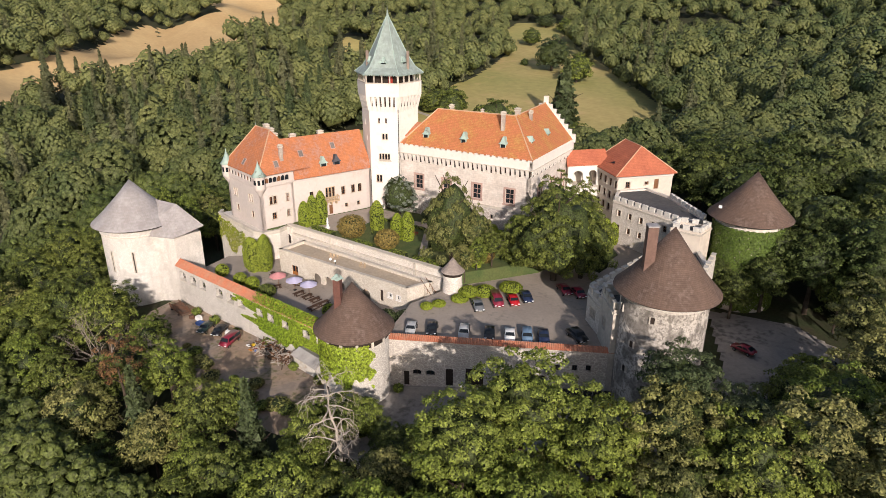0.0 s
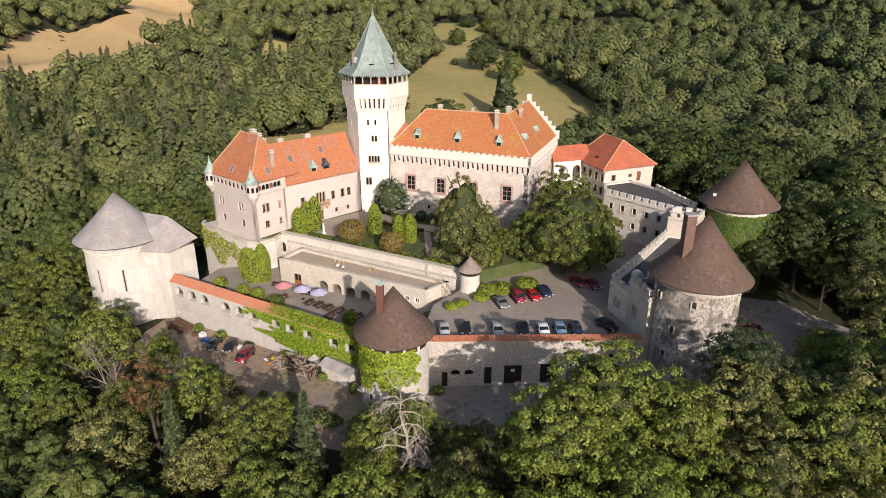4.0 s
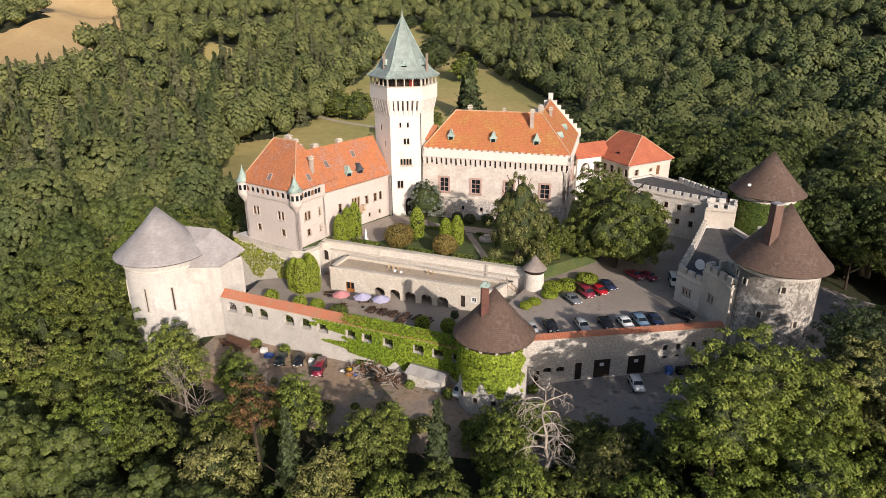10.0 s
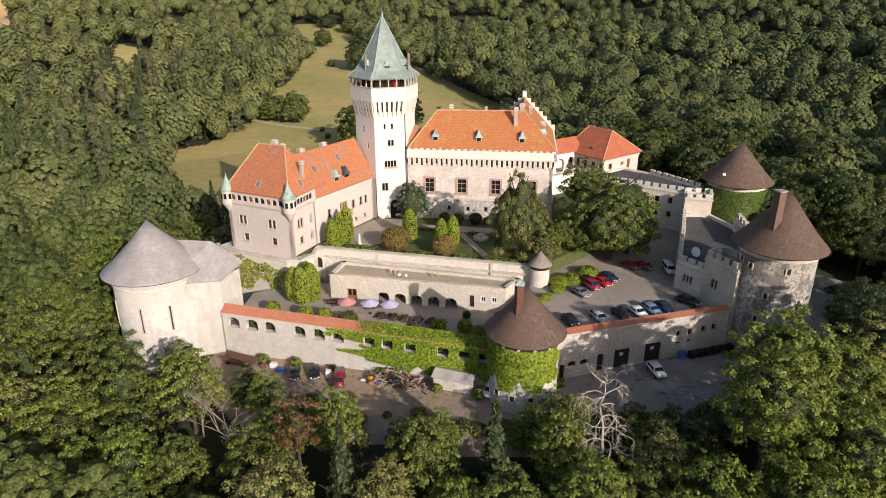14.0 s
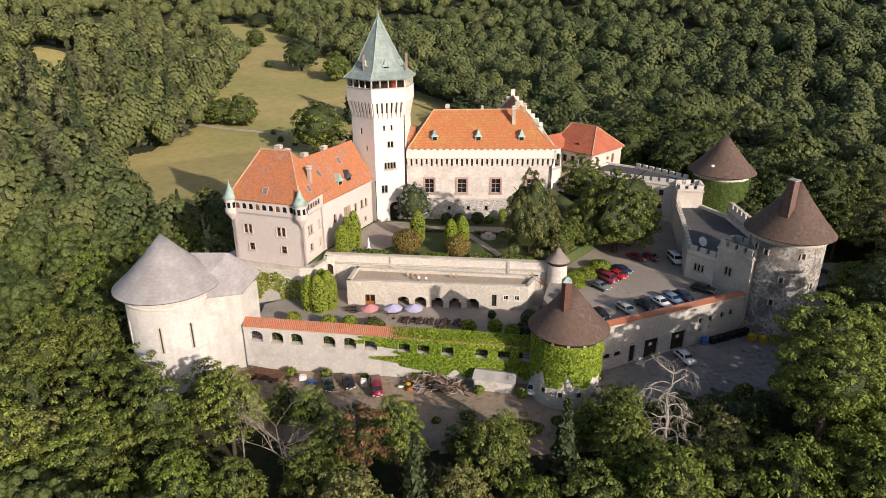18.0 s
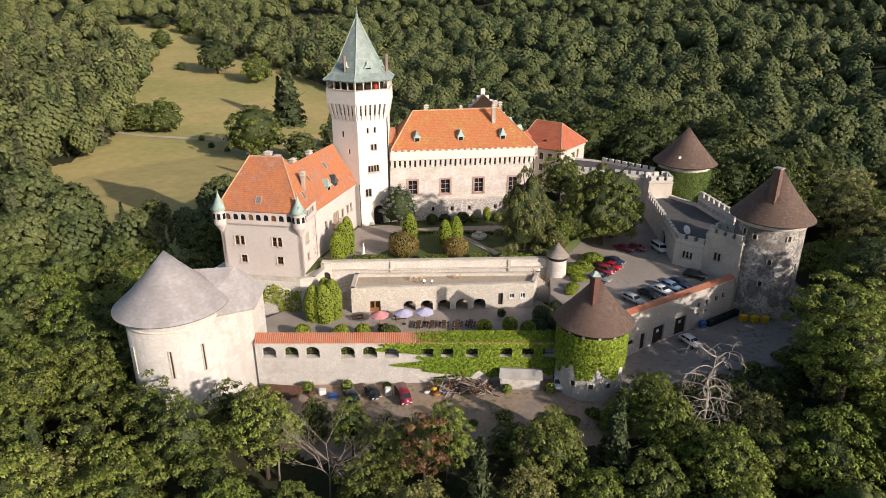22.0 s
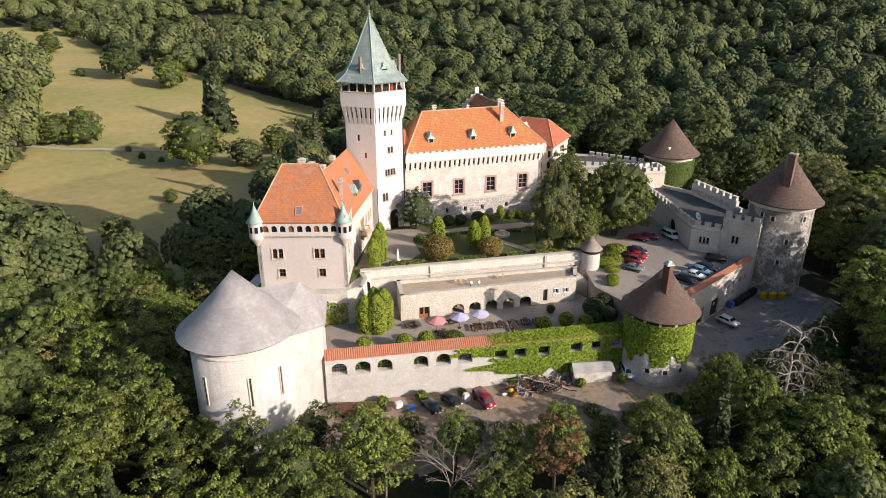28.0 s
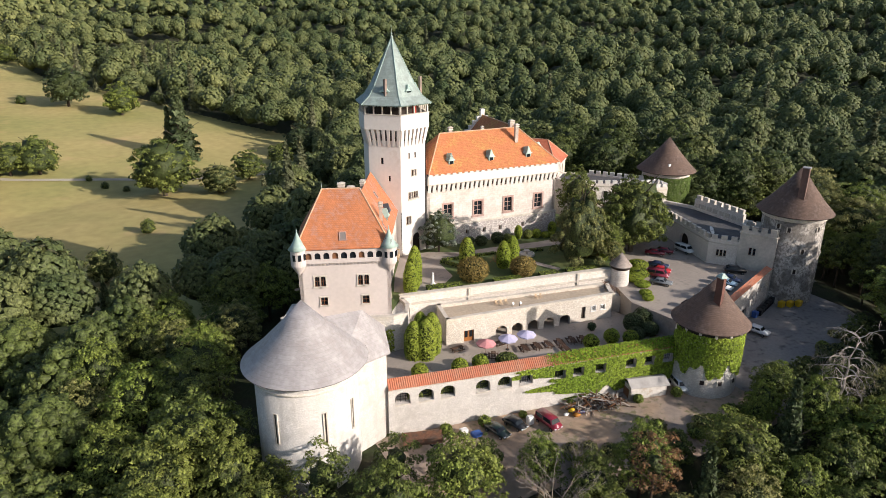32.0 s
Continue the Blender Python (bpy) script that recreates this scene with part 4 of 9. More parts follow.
def scatter(x0, x1, y0, y1, step, g):
    xs, ys = np.meshgrid(np.arange(x0, x1, step), np.arange(y0, y1, step * 0.87), indexing="ij")
    xs = xs + (np.arange(xs.shape[1]) % 2)[None] * step / 2
    return (xs + g.uniform(-0.33, 0.33, xs.shape) * step).ravel(), (ys + g.uniform(-0.33, 0.33, ys.shape) * step).ravel()


def away(poly, x, y, d):
    """Outside the polygon grown by d."""
    cx, cy = np.mean([p[0] for p in poly]), np.mean([p[1] for p in poly])
    grown = [(px + d * (px - cx) / math.hypot(px - cx, py - cy), py + d * (py - cy) / math.hypot(px - cx, py - cy)) for px, py in poly]
    return ~inside(grown, x, y)


near_kinds = [wood_kind(20 + i, 6.3, 7.0, 170, 1, 2300, 0.25, 0.115) for i in range(5)]
mid_kinds = [wood_kind(40 + i, 6.4, 7.2, 150, 1, 420, 0.36, 0.115, 5) for i in range(6)]
far_kinds = [wood_kind(60 + i, 6.8, 7.2, 72, 1, wide=0.15, sides=4, core=1) for i in range(8)]
vfar_kinds = [wood_kind(80 + i, 7.4, 7.0, 30, 1, wide=0.27, sides=4, core=1) for i in range(6)]


def spruce_kind(seed, r, h, n, size):
    g = np.random.default_rng(seed)
    u = g.uniform(0, 1, n) ** 0.7
    rad = r * u * (0.75 + 0.25 * np.cos((1 - u) * 2 * np.pi * 8)) * g.uniform(0.6, 1.05, n)
    a = g.uniform(0, 6.283, n)
    p = np.stack([rad * np.cos(a), rad * np.sin(a), h * (1 - u) - 0.1 * rad], -1)
    return (*sprays(p, np.stack([np.cos(a), np.sin(a), np.full(n, 0.8)], -1), size, g, 0.3), 0)


def wood(name, rings, kinds, g, label, scale_lo, scale_hi, material, lift, share=1.0, mass=None):
    xs, ys = [], []
    for r0, r1, step in rings:
        x, y = scatter(-r1 - 80, r1 + 80, -70, r1 + 60, step, g)
        far = outward(CLEAR, x, y)
        bearing = np.degrees(np.arctan2(x, y + 75))
        ok = (far >= r0) & (far < r1) & (np.abs(bearing) < 70 - 5 * np.clip((far - 300) / 200, 0, 1)) & ((far > 48) | (y > 5))
        xs.append(x[ok])
        ys.append(y[ok])
    x, y = np.concatenate(xs), np.concatenate(ys)
    ok = ~inside(MEADOW, x, y) & ~inside(FIELD_OPEN, x, y) & ~inside(GLADE, x, y) & (g.uniform(0, 1, len(x)) < share * np.where((share < 1) & (x > 0), 0.06, 1.0))
    x, y = x[ok], y[ok]
    patch = 0.5 + 0.5 * np.sin(x * 0.05 + 2 * np.sin(y * 0.031)) * np.sin(y * 0.043 + 1.0)
    s = g.uniform(scale_lo, scale_hi, (len(x), 1)) * g.uniform(0.9, 1.1, (len(x), 2)) * (0.88 + 0.24 * patch[:, None])
    # the old park trees west of the meadow stand taller
    s = s * (1 + 0.5 * np.exp(-(((x + 155) / 45) ** 2 + ((y - 130) / 80) ** 2)) + 0.45 * np.exp(-(((x + 108) / 28) ** 2 + ((y - 25) / 32) ** 2)))[:, None]
    # the high wood north-east of the castle
    tall = np.clip((x + 5) / 50, 0, 1) * np.clip(1 - (outward(CLEAR, x, y) - 60) / 160, 0, 1)
    s = s * (1 + 0.2 * tall)[:, None]
    z = ground(x, y) + g.uniform(-4.5, 3.0, len(x)) + lift + 4.5 * tall
    # lean: brighter west woods and dimmer east woods, put into the leaf tint
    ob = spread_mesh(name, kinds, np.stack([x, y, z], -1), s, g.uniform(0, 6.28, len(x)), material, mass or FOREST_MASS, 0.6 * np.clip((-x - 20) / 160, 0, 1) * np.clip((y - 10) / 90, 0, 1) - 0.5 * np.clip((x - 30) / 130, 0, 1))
    return tagged(ob, label, "woods", kind="stuff")


wood("near_woods", [(4, 115, 12.0)], near_kinds, np.random.default_rng(20), "dense deciduous wood close round the castle, summer green", 0.65, 1.4, FOREST, 3.5, mass=SLOPE_GAP_SHADE)
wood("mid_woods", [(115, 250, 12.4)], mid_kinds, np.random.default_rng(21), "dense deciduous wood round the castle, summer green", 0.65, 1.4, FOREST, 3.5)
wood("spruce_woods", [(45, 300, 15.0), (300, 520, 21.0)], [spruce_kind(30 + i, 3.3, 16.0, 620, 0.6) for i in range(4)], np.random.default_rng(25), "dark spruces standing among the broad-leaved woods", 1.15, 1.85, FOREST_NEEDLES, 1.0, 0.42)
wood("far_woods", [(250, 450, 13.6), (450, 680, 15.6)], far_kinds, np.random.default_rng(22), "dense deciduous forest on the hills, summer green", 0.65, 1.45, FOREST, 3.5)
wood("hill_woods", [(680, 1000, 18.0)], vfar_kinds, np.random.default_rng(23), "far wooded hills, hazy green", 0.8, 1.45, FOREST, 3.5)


# ---- the castle: large forms ----
def merlons(parent, a, b, z0, wide, gap, high, thick, material, off=0.0, cap=None):
    """Battlements along the plan line a-b, each merlon a block of its own."""
    o, d, n = frame_at(a, b)
    length = (Vector(b[:2]) - Vector(a[:2])).length
    count = max(1, int((length + gap) / (wide + gap)))
    step = length / count
    for i in range(count):
        u = step * (i + 0.5)
        bm = bmesh.new()
        face_box(bm, a, b, u - wide / 2, u + wide / 2, z0, z0 + high, off - thick, off)
        face_box(bm, a, b, u - wide / 2 - 0.05, u + wide / 2 + 0.05, z0 + high, z0 + high + 0.12, off - thick - 0.05, off + 0.05)
        part("merlon", bm, material, parent)


def walls_round(parent, pts, z0, z1, thick, material, holes=None, name="wall"):
    """Outer walls along a counter-clockwise plan, one mesh for each side; holes: side -> openings."""
    n = len(pts)
    for i in range(n):
        bm = bmesh.new()
        wall_bm(bm, pts[i], pts[(i + 1) % n], z0, z1, thick, (holes or {}).get(i, ()))
        part(name, bm, material, parent)


def round_tower(x, y, r, z0, z1, eave_r, eave_z, tip, wall_mat, roof_mat, label, prof=None, holes=()):
    t = thing("round_tower", label, "tower", at=(x, y, z0))
    v, f = lathe(x, y, [(r + 0.25, z0), (r + 0.1, z0 + 4), (r, z1), (r - 0.6, z1), (r - 0.6, z0)], 64)
    put("wall", v, f, wall_mat, t, smooth=True)
    prof = prof or [(eave_r - 0.3, eave_z - 0.12), (eave_r, eave_z), (eave_r * 0.72, eave_z + (tip - eave_z) * 0.24), (eave_r * 0.36, eave_z + (tip - eave_z) * 0.6), (0, tip)]
    v, f = lathe(x, y, prof[1:], 64)
    put("roof", v, f, roof_mat, t, smooth=True)
    v, f = lathe(x, y, [(r - 0.2, eave_z - 0.25), (eave_r - 0.25, eave_z - 0.2), (eave_r, eave_z - 0.06), (eave_r + 0.01, eave_z + 0.01)], 64)
    put("soffit", v, f, WOOD_D, t)
    return t


# palace: a south range and an east range under steep tiled roofs
P_SE = Vector((20.5, -0.7))
P_EX = Vector((1.0, -0.055)).normalized()
P_EY = Vector((0.055, 1.0)).normalized()


def pal(u, v):
    p = P_SE + P_EX * u + P_EY * v
    return (p.x, p.y)


palace = thing("palace", "pale stone palace with a corbelled parapet under steep orange tiled roofs", "palace", at=(4, 8, 0))
P_W, P_D, P_N = -33.6, 14.4, 25.0
plan = [pal(P_W, 0), pal(0, 0), pal(0, P_N), pal(-14.6, P_N), pal(-14.6, P_D), pal(P_W, P_D)]
S_WINS = [(u - 1.05, u + 1.05, 6.75, 10.1) for u in (5.2, 12.8, 20.7, 28.9)]
S_LOW = [(u - 0.4, u + 0.4, 2.5, 3.6) for u in (9.8, 14.2, 18.4, 24.6)]
E_WINS = [(u - 1.05, u + 1.05, 6.75, 10.1) for u in (6.0, 13.5, 20.0)]
walls_round(palace, plan, 0.0, 15.0, 0.8, ASHLAR, {0: S_WINS + S_LOW, 1: E_WINS})
over = [pal(P_W, -0.7), pal(0.7, -0.7), pal(0.7, P_N), pal(-14.6, P_N), pal(-14.6, P_D), pal(P_W, P_D)]
walls_round(palace, over, 15.0, 17.0, 0.7, PLASTER_W, name="parapet")
Z_E, Z_R = 17.15, 24.8
e = [pal(P_W + 0.3, -0.55), pal(0.55, -0.55), pal(0.4, P_N - 0.4), pal(-14.8, P_N - 0.4), pal(-14.8, P_D + 0.2), pal(P_W + 0.3, P_D + 0.2)]
rg = [pal(P_W + 6.2, 7.1), pal(-7.2, 7.1), pal(-7.2, P_N - 0.4)]
E3 = [(*p, Z_E) for p in e]
R3 = [(*rg[0], Z_R - 0.2), (*rg[1], Z_R), (*rg[2], Z_R + 0.5)]
roof_shell("roof", [(E3[0], E3[1], R3[1], R3[0]), (E3[1], E3[2], R3[2], R3[1]), (E3[3], E3[4], R3[1], R3[2]), (E3[4], E3[5], R3[0], R3[1]), (E3[5], E3[0], R3[0])], TILE_PAL, palace)

# great tower: six-sided, corbelled out under the gallery, with a copper spire
T_X, T_Y = -18.6, 5.7


def hexa(r):
    return [(T_X + r * math.sin(radians(-12.2 + 60 * k)), T_Y - r * math.cos(radians(-12.2 + 60 * k))) for k in range(6)]


tower = thing("great_tower", "tall white six-sided tower with a green copper spire", "tower", at=(T_X, T_Y, 0))
h0 = hexa(7.0)
T_FRONT = [(2.1, 2.55, 21.7, 22.9), (3.8, 4.25, 21.7, 22.9), (3.0, 3.55, 17.8, 19.2, 1.0), (3.75, 4.3, 17.8, 19.2, 1.0), (2.1, 2.65, 12.9, 14.4, 1.0), (2.8, 3.35, 12.9, 14.4, 1.0), (3.5, 4.05, 12.9, 14.4, 1.0), (4.2, 4.75, 12.9, 14.4, 1.0), (1.3, 1.9, 7.3, 9.1), (2.05, 2.65, 7.3, 9.1), (3.1, 5.6, 0.4, 4.9, 1.0)]
T_WEST = [(2.6, 3.2, 20.6, 22.0), (4.2, 4.7, 17.0, 18.2)]
walls_round(tower, h0, -1.0, 24.4, 0.8, PLASTER_W, {0: T_FRONT, 5: T_WEST})
bm = bmesh.new()
prism(bm, hexa(7.88), 27.9, 28.0)
part("corbel_floor", bm, PLASTER_W, tower)
walls_round(tower, hexa(7.9), 28.0, 30.9, 0.5, PLASTER_W, name="parapet")
prof = [(8.5, 32.9), (6.4, 34.4), (4.8, 36.7), (3.1, 39.9), (0.0, 45.8)]
verts, faces = [], []
for r, z in prof[:-1]:
    verts += [(x, y, z) for x, y in hexa(r)]
verts.append((T_X, T_Y, 45.8))
faces = [(k * 6 + i, k * 6 + (i + 1) % 6, k * 6 + 6 + (i + 1) % 6, k * 6 + 6 + i) for k in range(3) for i in range(6)] + [(18 + i, 18 + (i + 1) % 6, 24) for i in range(6)]
faces.append(tuple(range(5, -1, -1)))
put("spire", verts, faces, COPPER_D, tower)

# corner house in the west and the wing that joins it to the tower
H_L, H_F = Vector((-48.0, -20.6)), Vector((-33.2, -26.0))
H_D = (H_F - H_L).normalized()
H_N = Vector((-H_D.y, H_D.x))


def house_pt(u, v):
    p = H_L + H_D * u + H_N * v
    return (p.x, p.y)


H_W, H_DEEP = 15.75, 12.6
house = thing("corner_house", "pinkish plastered corner house with orange hipped roof and turrets", "house", at=(-38, -17, 0))
hplan = [house_pt(0, 0), house_pt(H_W, 0), house_pt(H_W, 8.6), house_pt(H_W - 2.5, 8.6), house_pt(H_W - 2.5, H_DEEP), house_pt(0, H_DEEP)]
H_WINS = [(u + k - 0.42, u + k + 0.42, 5.9, 7.8, 1.0) for u in (3.6, 11.0) for k in (-0.52, 0.52)] + [(u - 0.6, u + 0.6, 2.35, 3.9) for u in (4.1, 11.3)]
H_EW = [(u + k - 0.4, u + k + 0.4, 5.9, 7.8, 1.0) for u in (3.0,) for k in (-0.5, 0.5)] + [(6.3, 7.1, 5.9, 7.8, 1.0), (2.5, 3.6, 2.35, 3.9), (6.2, 7.2, 2.35, 3.9)]
walls_round(house, hplan, -3.0, 12.6, 0.7, PLASTER_P, {0: H_WINS, 1: H_EW})
he = [house_pt(-0.3, -0.4), house_pt(H_W + 0.3, -0.4), house_pt(H_W + 0.3, H_DEEP + 0.3), house_pt(-0.3, H_DEEP + 0.3)]
HE3 = [(*p, 12.75) for p in he]
HR3 = [(*house_pt(4.4, 6.3), 21.4), (*house_pt(10.9, 6.3), 21.4)]
roof_shell("roof", [(HE3[0], HE3[1], HR3[1], HR3[0]), (HE3[1], HE3[2], HR3[1]), (HE3[2], HE3[3], HR3[0], HR3[1]), (HE3[3], HE3[0], HR3[0])], TILE_OR, house)

W_A, W_B = Vector(house_pt(H_W, 8.4)), Vector((-21.2, -0.6))
W_D = (W_B - W_A).normalized()
W_N = Vector((-W_D.y, W_D.x))
W_LEN = (W_B - W_A).length


def wing_pt(u, v):
    p = W_A + W_D * u + W_N * v
    return (p.x, p.y)


wing = thing("west_wing", "pinkish plastered wing with an orange tiled roof and a stone balcony", "house", at=(-29, -7, 0))
wplan = [wing_pt(-2, 0), wing_pt(W_LEN, 0), wing_pt(W_LEN, 10.4), wing_pt(-2, 10.4)]
W_WINS = [(u + 2 - 0.5, u + 2 + 0.5, 5.0, 7.0) for u in (4.3, 12.5, 15.2, 17.0)] + [(u + 2 - 0.4, u + 2 + 0.4, 1.7, 2.7) for u in (6, 13.2, 16.5)] + [(10.6, 11.6, 0.6, 2.9), (9.9, 10.55, 4.6, 7.3, 1.0), (10.75, 11.4, 4.6, 7.3, 1.0), (11.6, 12.25, 4.6, 7.3, 1.0)]
walls_round(wing, wplan, -2.0, 10.4, 0.7, PLASTER_P, {0: W_WINS})
WE3 = [(*wing_pt(0.35, -0.4), 10.55), (*wing_pt(W_LEN + 0.6, -0.4), 10.55), (*wing_pt(W_LEN + 0.6, 10.8), 10.55), (*wing_pt(-2, 10.8), 10.55)]
WR3 = [(*wing_pt(-5, 5.2), 18.9), (*wing_pt(W_LEN + 0.6, 5.2), 18.9)]
roof_shell("roof", [(WE3[0], WE3[1], WR3[1], WR3[0]), (WE3[2], WE3[3], WR3[0], WR3[1])], TILE_OR, wing)

# round towers of the outer ring
west_tower = round_tower(-53.4, -42.8, 7.15, -17.0, 4.7, 8.75, 5.0, 13.8, WHITEWASH, ZINC, "whitewashed round tower under a flared grey sheet cone")
mid_tower = round_tower(12.2, -56.1, 5.3, -15.0, 2.4, 6.35, 2.1, 9.6, RUBBLE_R, SHINGLE, "ivy-covered round tower with a brown shingled cone and chimney")
gate_tower = round_tower(55.6, -38.9, 6.15, -14.0, 11.2, 7.6, 10.9, 20.4, GATE_STONE, SHINGLE, "big rubble round tower with a brown shingled cone and tall chimney")
far_tower = round_tower(64.3, 6.5, 6.4, -14.0, 9.8, 8.0, 9.7, 18.7, RUBBLE_P, SHINGLE, "ivy-covered round tower with a brown shingled cone")

# annex of the west tower
annex = thing("tower_annex", "whitewashed annex with a grey sheet hip roof", "house", at=(-46, -41, -6))
aplan = [(-49.6, -45.6), (-41.5, -43.5), (-40.0, -37.8), (-50.5, -34.0)]
walls_round(annex, aplan, -16.0, 2.9, 0.7, WHITEWASH)
AE3 = [(-50.0, -46.4, 3.0), (-41.0, -43.9, 2.9), (-39.3, -37.4, 4.0), (-51.0, -33.2, 4.0)]
AR3 = [(-51.5, -39.6, 8.8), (-43.7, -39.8, 8.7)]
roof_shell("roof", [(AE3[0], AE3[1], AR3[1], AR3[0]), (AE3[1], AE3[2], AR3[1]), (AE3[2], AE3[3], AR3[0], AR3[1])], ZINC, annex)

# platforms: garden terrace, cafe yard, parking court
RET_A, RET_B = (-29.6, -21.9), (15.2, -28.9)
bm = bmesh.new()
prism(bm, [(-29.5, -21.3), (15.3, -28.3), (21, -22), (28, -14), (32, 0), (26, 26), (-10, 26), (-30, 4), (-44, -10), (-48.5, -20), (-33.4, -25.8)], -11.0, 0.4)
tagged(part("garden_ground", bm, LAWN), "clipped lawn of the castle garden", "lawn", kind="structure")
bm = bmesh.new()
prism(bm, [(-40.8, -43.5), (-0.9, -51.3), (8.0, -53.1), (14, -45), (12, -33), (-28.5, -24), (-34, -25.5), (-41, -30)], -11.0, -6.0)
tagged(part("yard_paving", bm, PAVING), "grey paved cafe yard behind the arcade wall", "pavement", kind="structure")
bm = bmesh.new()
prism(bm, [(14, -50), (15.6, -52.2), (49.6, -39.6), (52, -32), (60, -10), (56, 4), (36, 12), (24, -10), (15.2, -29), (12, -38)], -11.0, -2.2)
tagged(part("parking_court", bm, ASPHALT), "pale asphalt parking court inside the walls", "pavement", kind="structure")

# outer walls
ARC_A, ARC_B = (-41.6, -44.1), (8.2, -53.9)
arcade = thing("arcade_wall", "whitewashed arcade wall with arched openings under a tiled coping", "wall", kind="structure", at=(-17, -49, -11))
ARCH_U = [2.2, 5.9, 9.4, 15.2, 18.9, 22.5, 28.4, 31.7, 35.8, 41.5, 45.1, 48.6]
bm = bmesh.new()
wall_bm(bm, ARC_A, ARC_B, -16.0, -3.2, 1.1, [(u - 1.2, u + 1.2, -5.95, -3.85, 0.8) for u in ARCH_U])
part("wall", bm, WHITEWASH, arcade)
garage = thing("garage_wall", "tall rubble retaining wall with garage doors under a red tiled coping", "wall", kind="structure", at=(33, -47, -11))
GAR_A, GAR_B = (15.5, -52.9), (49.8, -40.2)
bm = bmesh.new()
GAR_DOORS = [(10.1, 11.3, -9.2, -5.9), (13.3, 16.2, -9.2, -5.6), (19.2, 22.3, -9.0, -5.4), (3.2, 4.1, -9.6, -6.8)]
GAR_WINS = [(4.7, 6.1, -7.4, -6.4, 0.5), (6.9, 8.3, -7.4, -6.4, 0.5), (25.1, 25.9, -4.9, -3.8), (27.4, 28.2, -4.9, -3.8), (30.1, 30.9, -4.7, -3.6), (32.2, 33.0, -4.6, -3.5), (25.1, 26.0, -6.4, -5.9), (27.3, 28.2, -6.3, -5.8)]
wall_bm(bm, GAR_A, GAR_B, -14.0, -1.1, 1.0, GAR_DOORS + GAR_WINS)
part("wall", bm, RUBBLE, garage)

# cafe below the garden wall
CAF_A, CAF_B = (-24.8, -30.9), (9.6, -35.2)
cafe = thing("cafe", "low stone cafe with an arcaded front and a flat gravel roof", "cafe", at=(-8, -29, -6))
cplan = [CAF_A, CAF_B, (12.4, -30.4), (-23.4, -24.2)]
C_DOORS = [(3.4, 5.4, -6.2, -3.7), (27.9, 28.8, -5.4, -2.9)]
C_ARCH = [(u - 1.15, u + 1.15, -6.2, -3.9, 0.8) for u in (10.9, 14.2, 17.5, 20.9, 24.3)]
C_WINS = [(30.1, 31.0, -4.0, -3.0), (32.2, 33.1, -4.0, -3.0)]
walls_round(cafe, cplan, -7.5, -1.0, 0.6, CAFE_STONE, {0: C_DOORS + C_ARCH + C_WINS})
bm = bmesh.new()
prism(bm, [(-24.5, -30.5), (9.4, -34.8), (12.2, -29.6), (-23.2, -23.8)], -1.7, -1.45)
part("roof", bm, GRAVELROOF, cafe)
garden_wall = thing("garden_wall", "pale stone garden retaining wall with a flat coping", "wall", kind="structure", at=(-7, -25, -6))
bm = bmesh.new()
wall_bm(bm, RET_A, RET_B, -8.0, 0.95, 0.9)
part("wall", bm, RUBBLE_P, garden_wall)

# outer stairs from the cafe roof down to the court
stairs = thing("outer_stairs", "steep outer stone stairs with a timber rail beside the garden turret", "stairs", at=(12.4, -31.6, -6.0))
S_A, S_B = Vector((10.6, -30.9)), Vector((15.0, -33.2))
for k in range(14):
    p, q = S_A.lerp(S_B, k / 14), S_A.lerp(S_B, (k + 1) / 14)
    bm = bmesh.new()
    obox(bm, p, q, 1.3, -6.6, -1.25 - 0.2 * k)
    part("step", bm, STONE_PALE, stairs)
for off in (-0.6, 0.6):
    side = Vector((-(S_B - S_A).y, (S_B - S_A).x)).normalized() * off
    v, f = [], []
    limb(v, f, (*(S_A + side), -0.2), (*(S_B + side), -3.0), 0.05, 0.05, 6)
    put("handrail", v, f, WOOD_B, stairs)
    for k in range(5):
        p = S_A.lerp(S_B, 0.05 + k * 0.22) + side
        top = -0.2 - 2.8 * (0.05 + k * 0.22)
        v, f = [], []
        limb(v, f, (p.x, p.y, top - 1.1), (p.x, p.y, top), 0.04, 0.04, 6)
        put("post", v, f, WOOD_B, stairs)

# little corner turret at the end of the garden wall
turret = round_tower(16.3, -29.6, 1.75, -4.0, 2.0, 2.3, 1.95, 4.7, RUBBLE_P, SHINGLE_G, "small round garden turret with a grey shingled cone")

# gatehouse block and its walled roof terrace
gate = thing("gatehouse", "pale stone gatehouse with battlements and a dark flat roof", "gatehouse", at=(50, -20, -2))
G1, G2 = (42.0, -29.3), (45.6, -34.2)
gplan = [G1, G2, (58.2, -31.0), (59.5, -9.5), (56.5, -1.0), (50.6, -1.0), (47.0, -13.5)]
G_WIN = [(1.8 + 0.75 * k, 2.3 + 0.75 * k, -0.2, 1.3) for k in range(3)]
walls_round(gate, gplan, -8.0, 3.6, 0.8, RUBBLE_P, {0: G_WIN, 6: [(4.6, 8.4, -2.2, 1.4, 0.8)]})
bm = bmesh.new()
prism(bm, [(42.6, -29.2), (46.0, -33.6), (57.6, -30.5), (58.9, -9.6), (56.2, -1.6), (51.0, -1.6), (47.6, -13.6)], 2.6, 2.9)
part("roof", bm, BITUMEN, gate)
block = thing("gate_block", "square pale stone block of the gatehouse with battlements", "tower", at=(48, -37, -2))
bplan = [(45.4, -34.3), (48.8, -40.8), (53.0, -38.6), (49.6, -32.1)]
B_WIN = [(2.2, 2.75, 1.2, 2.9), (3.0, 3.55, 1.2, 2.9)]
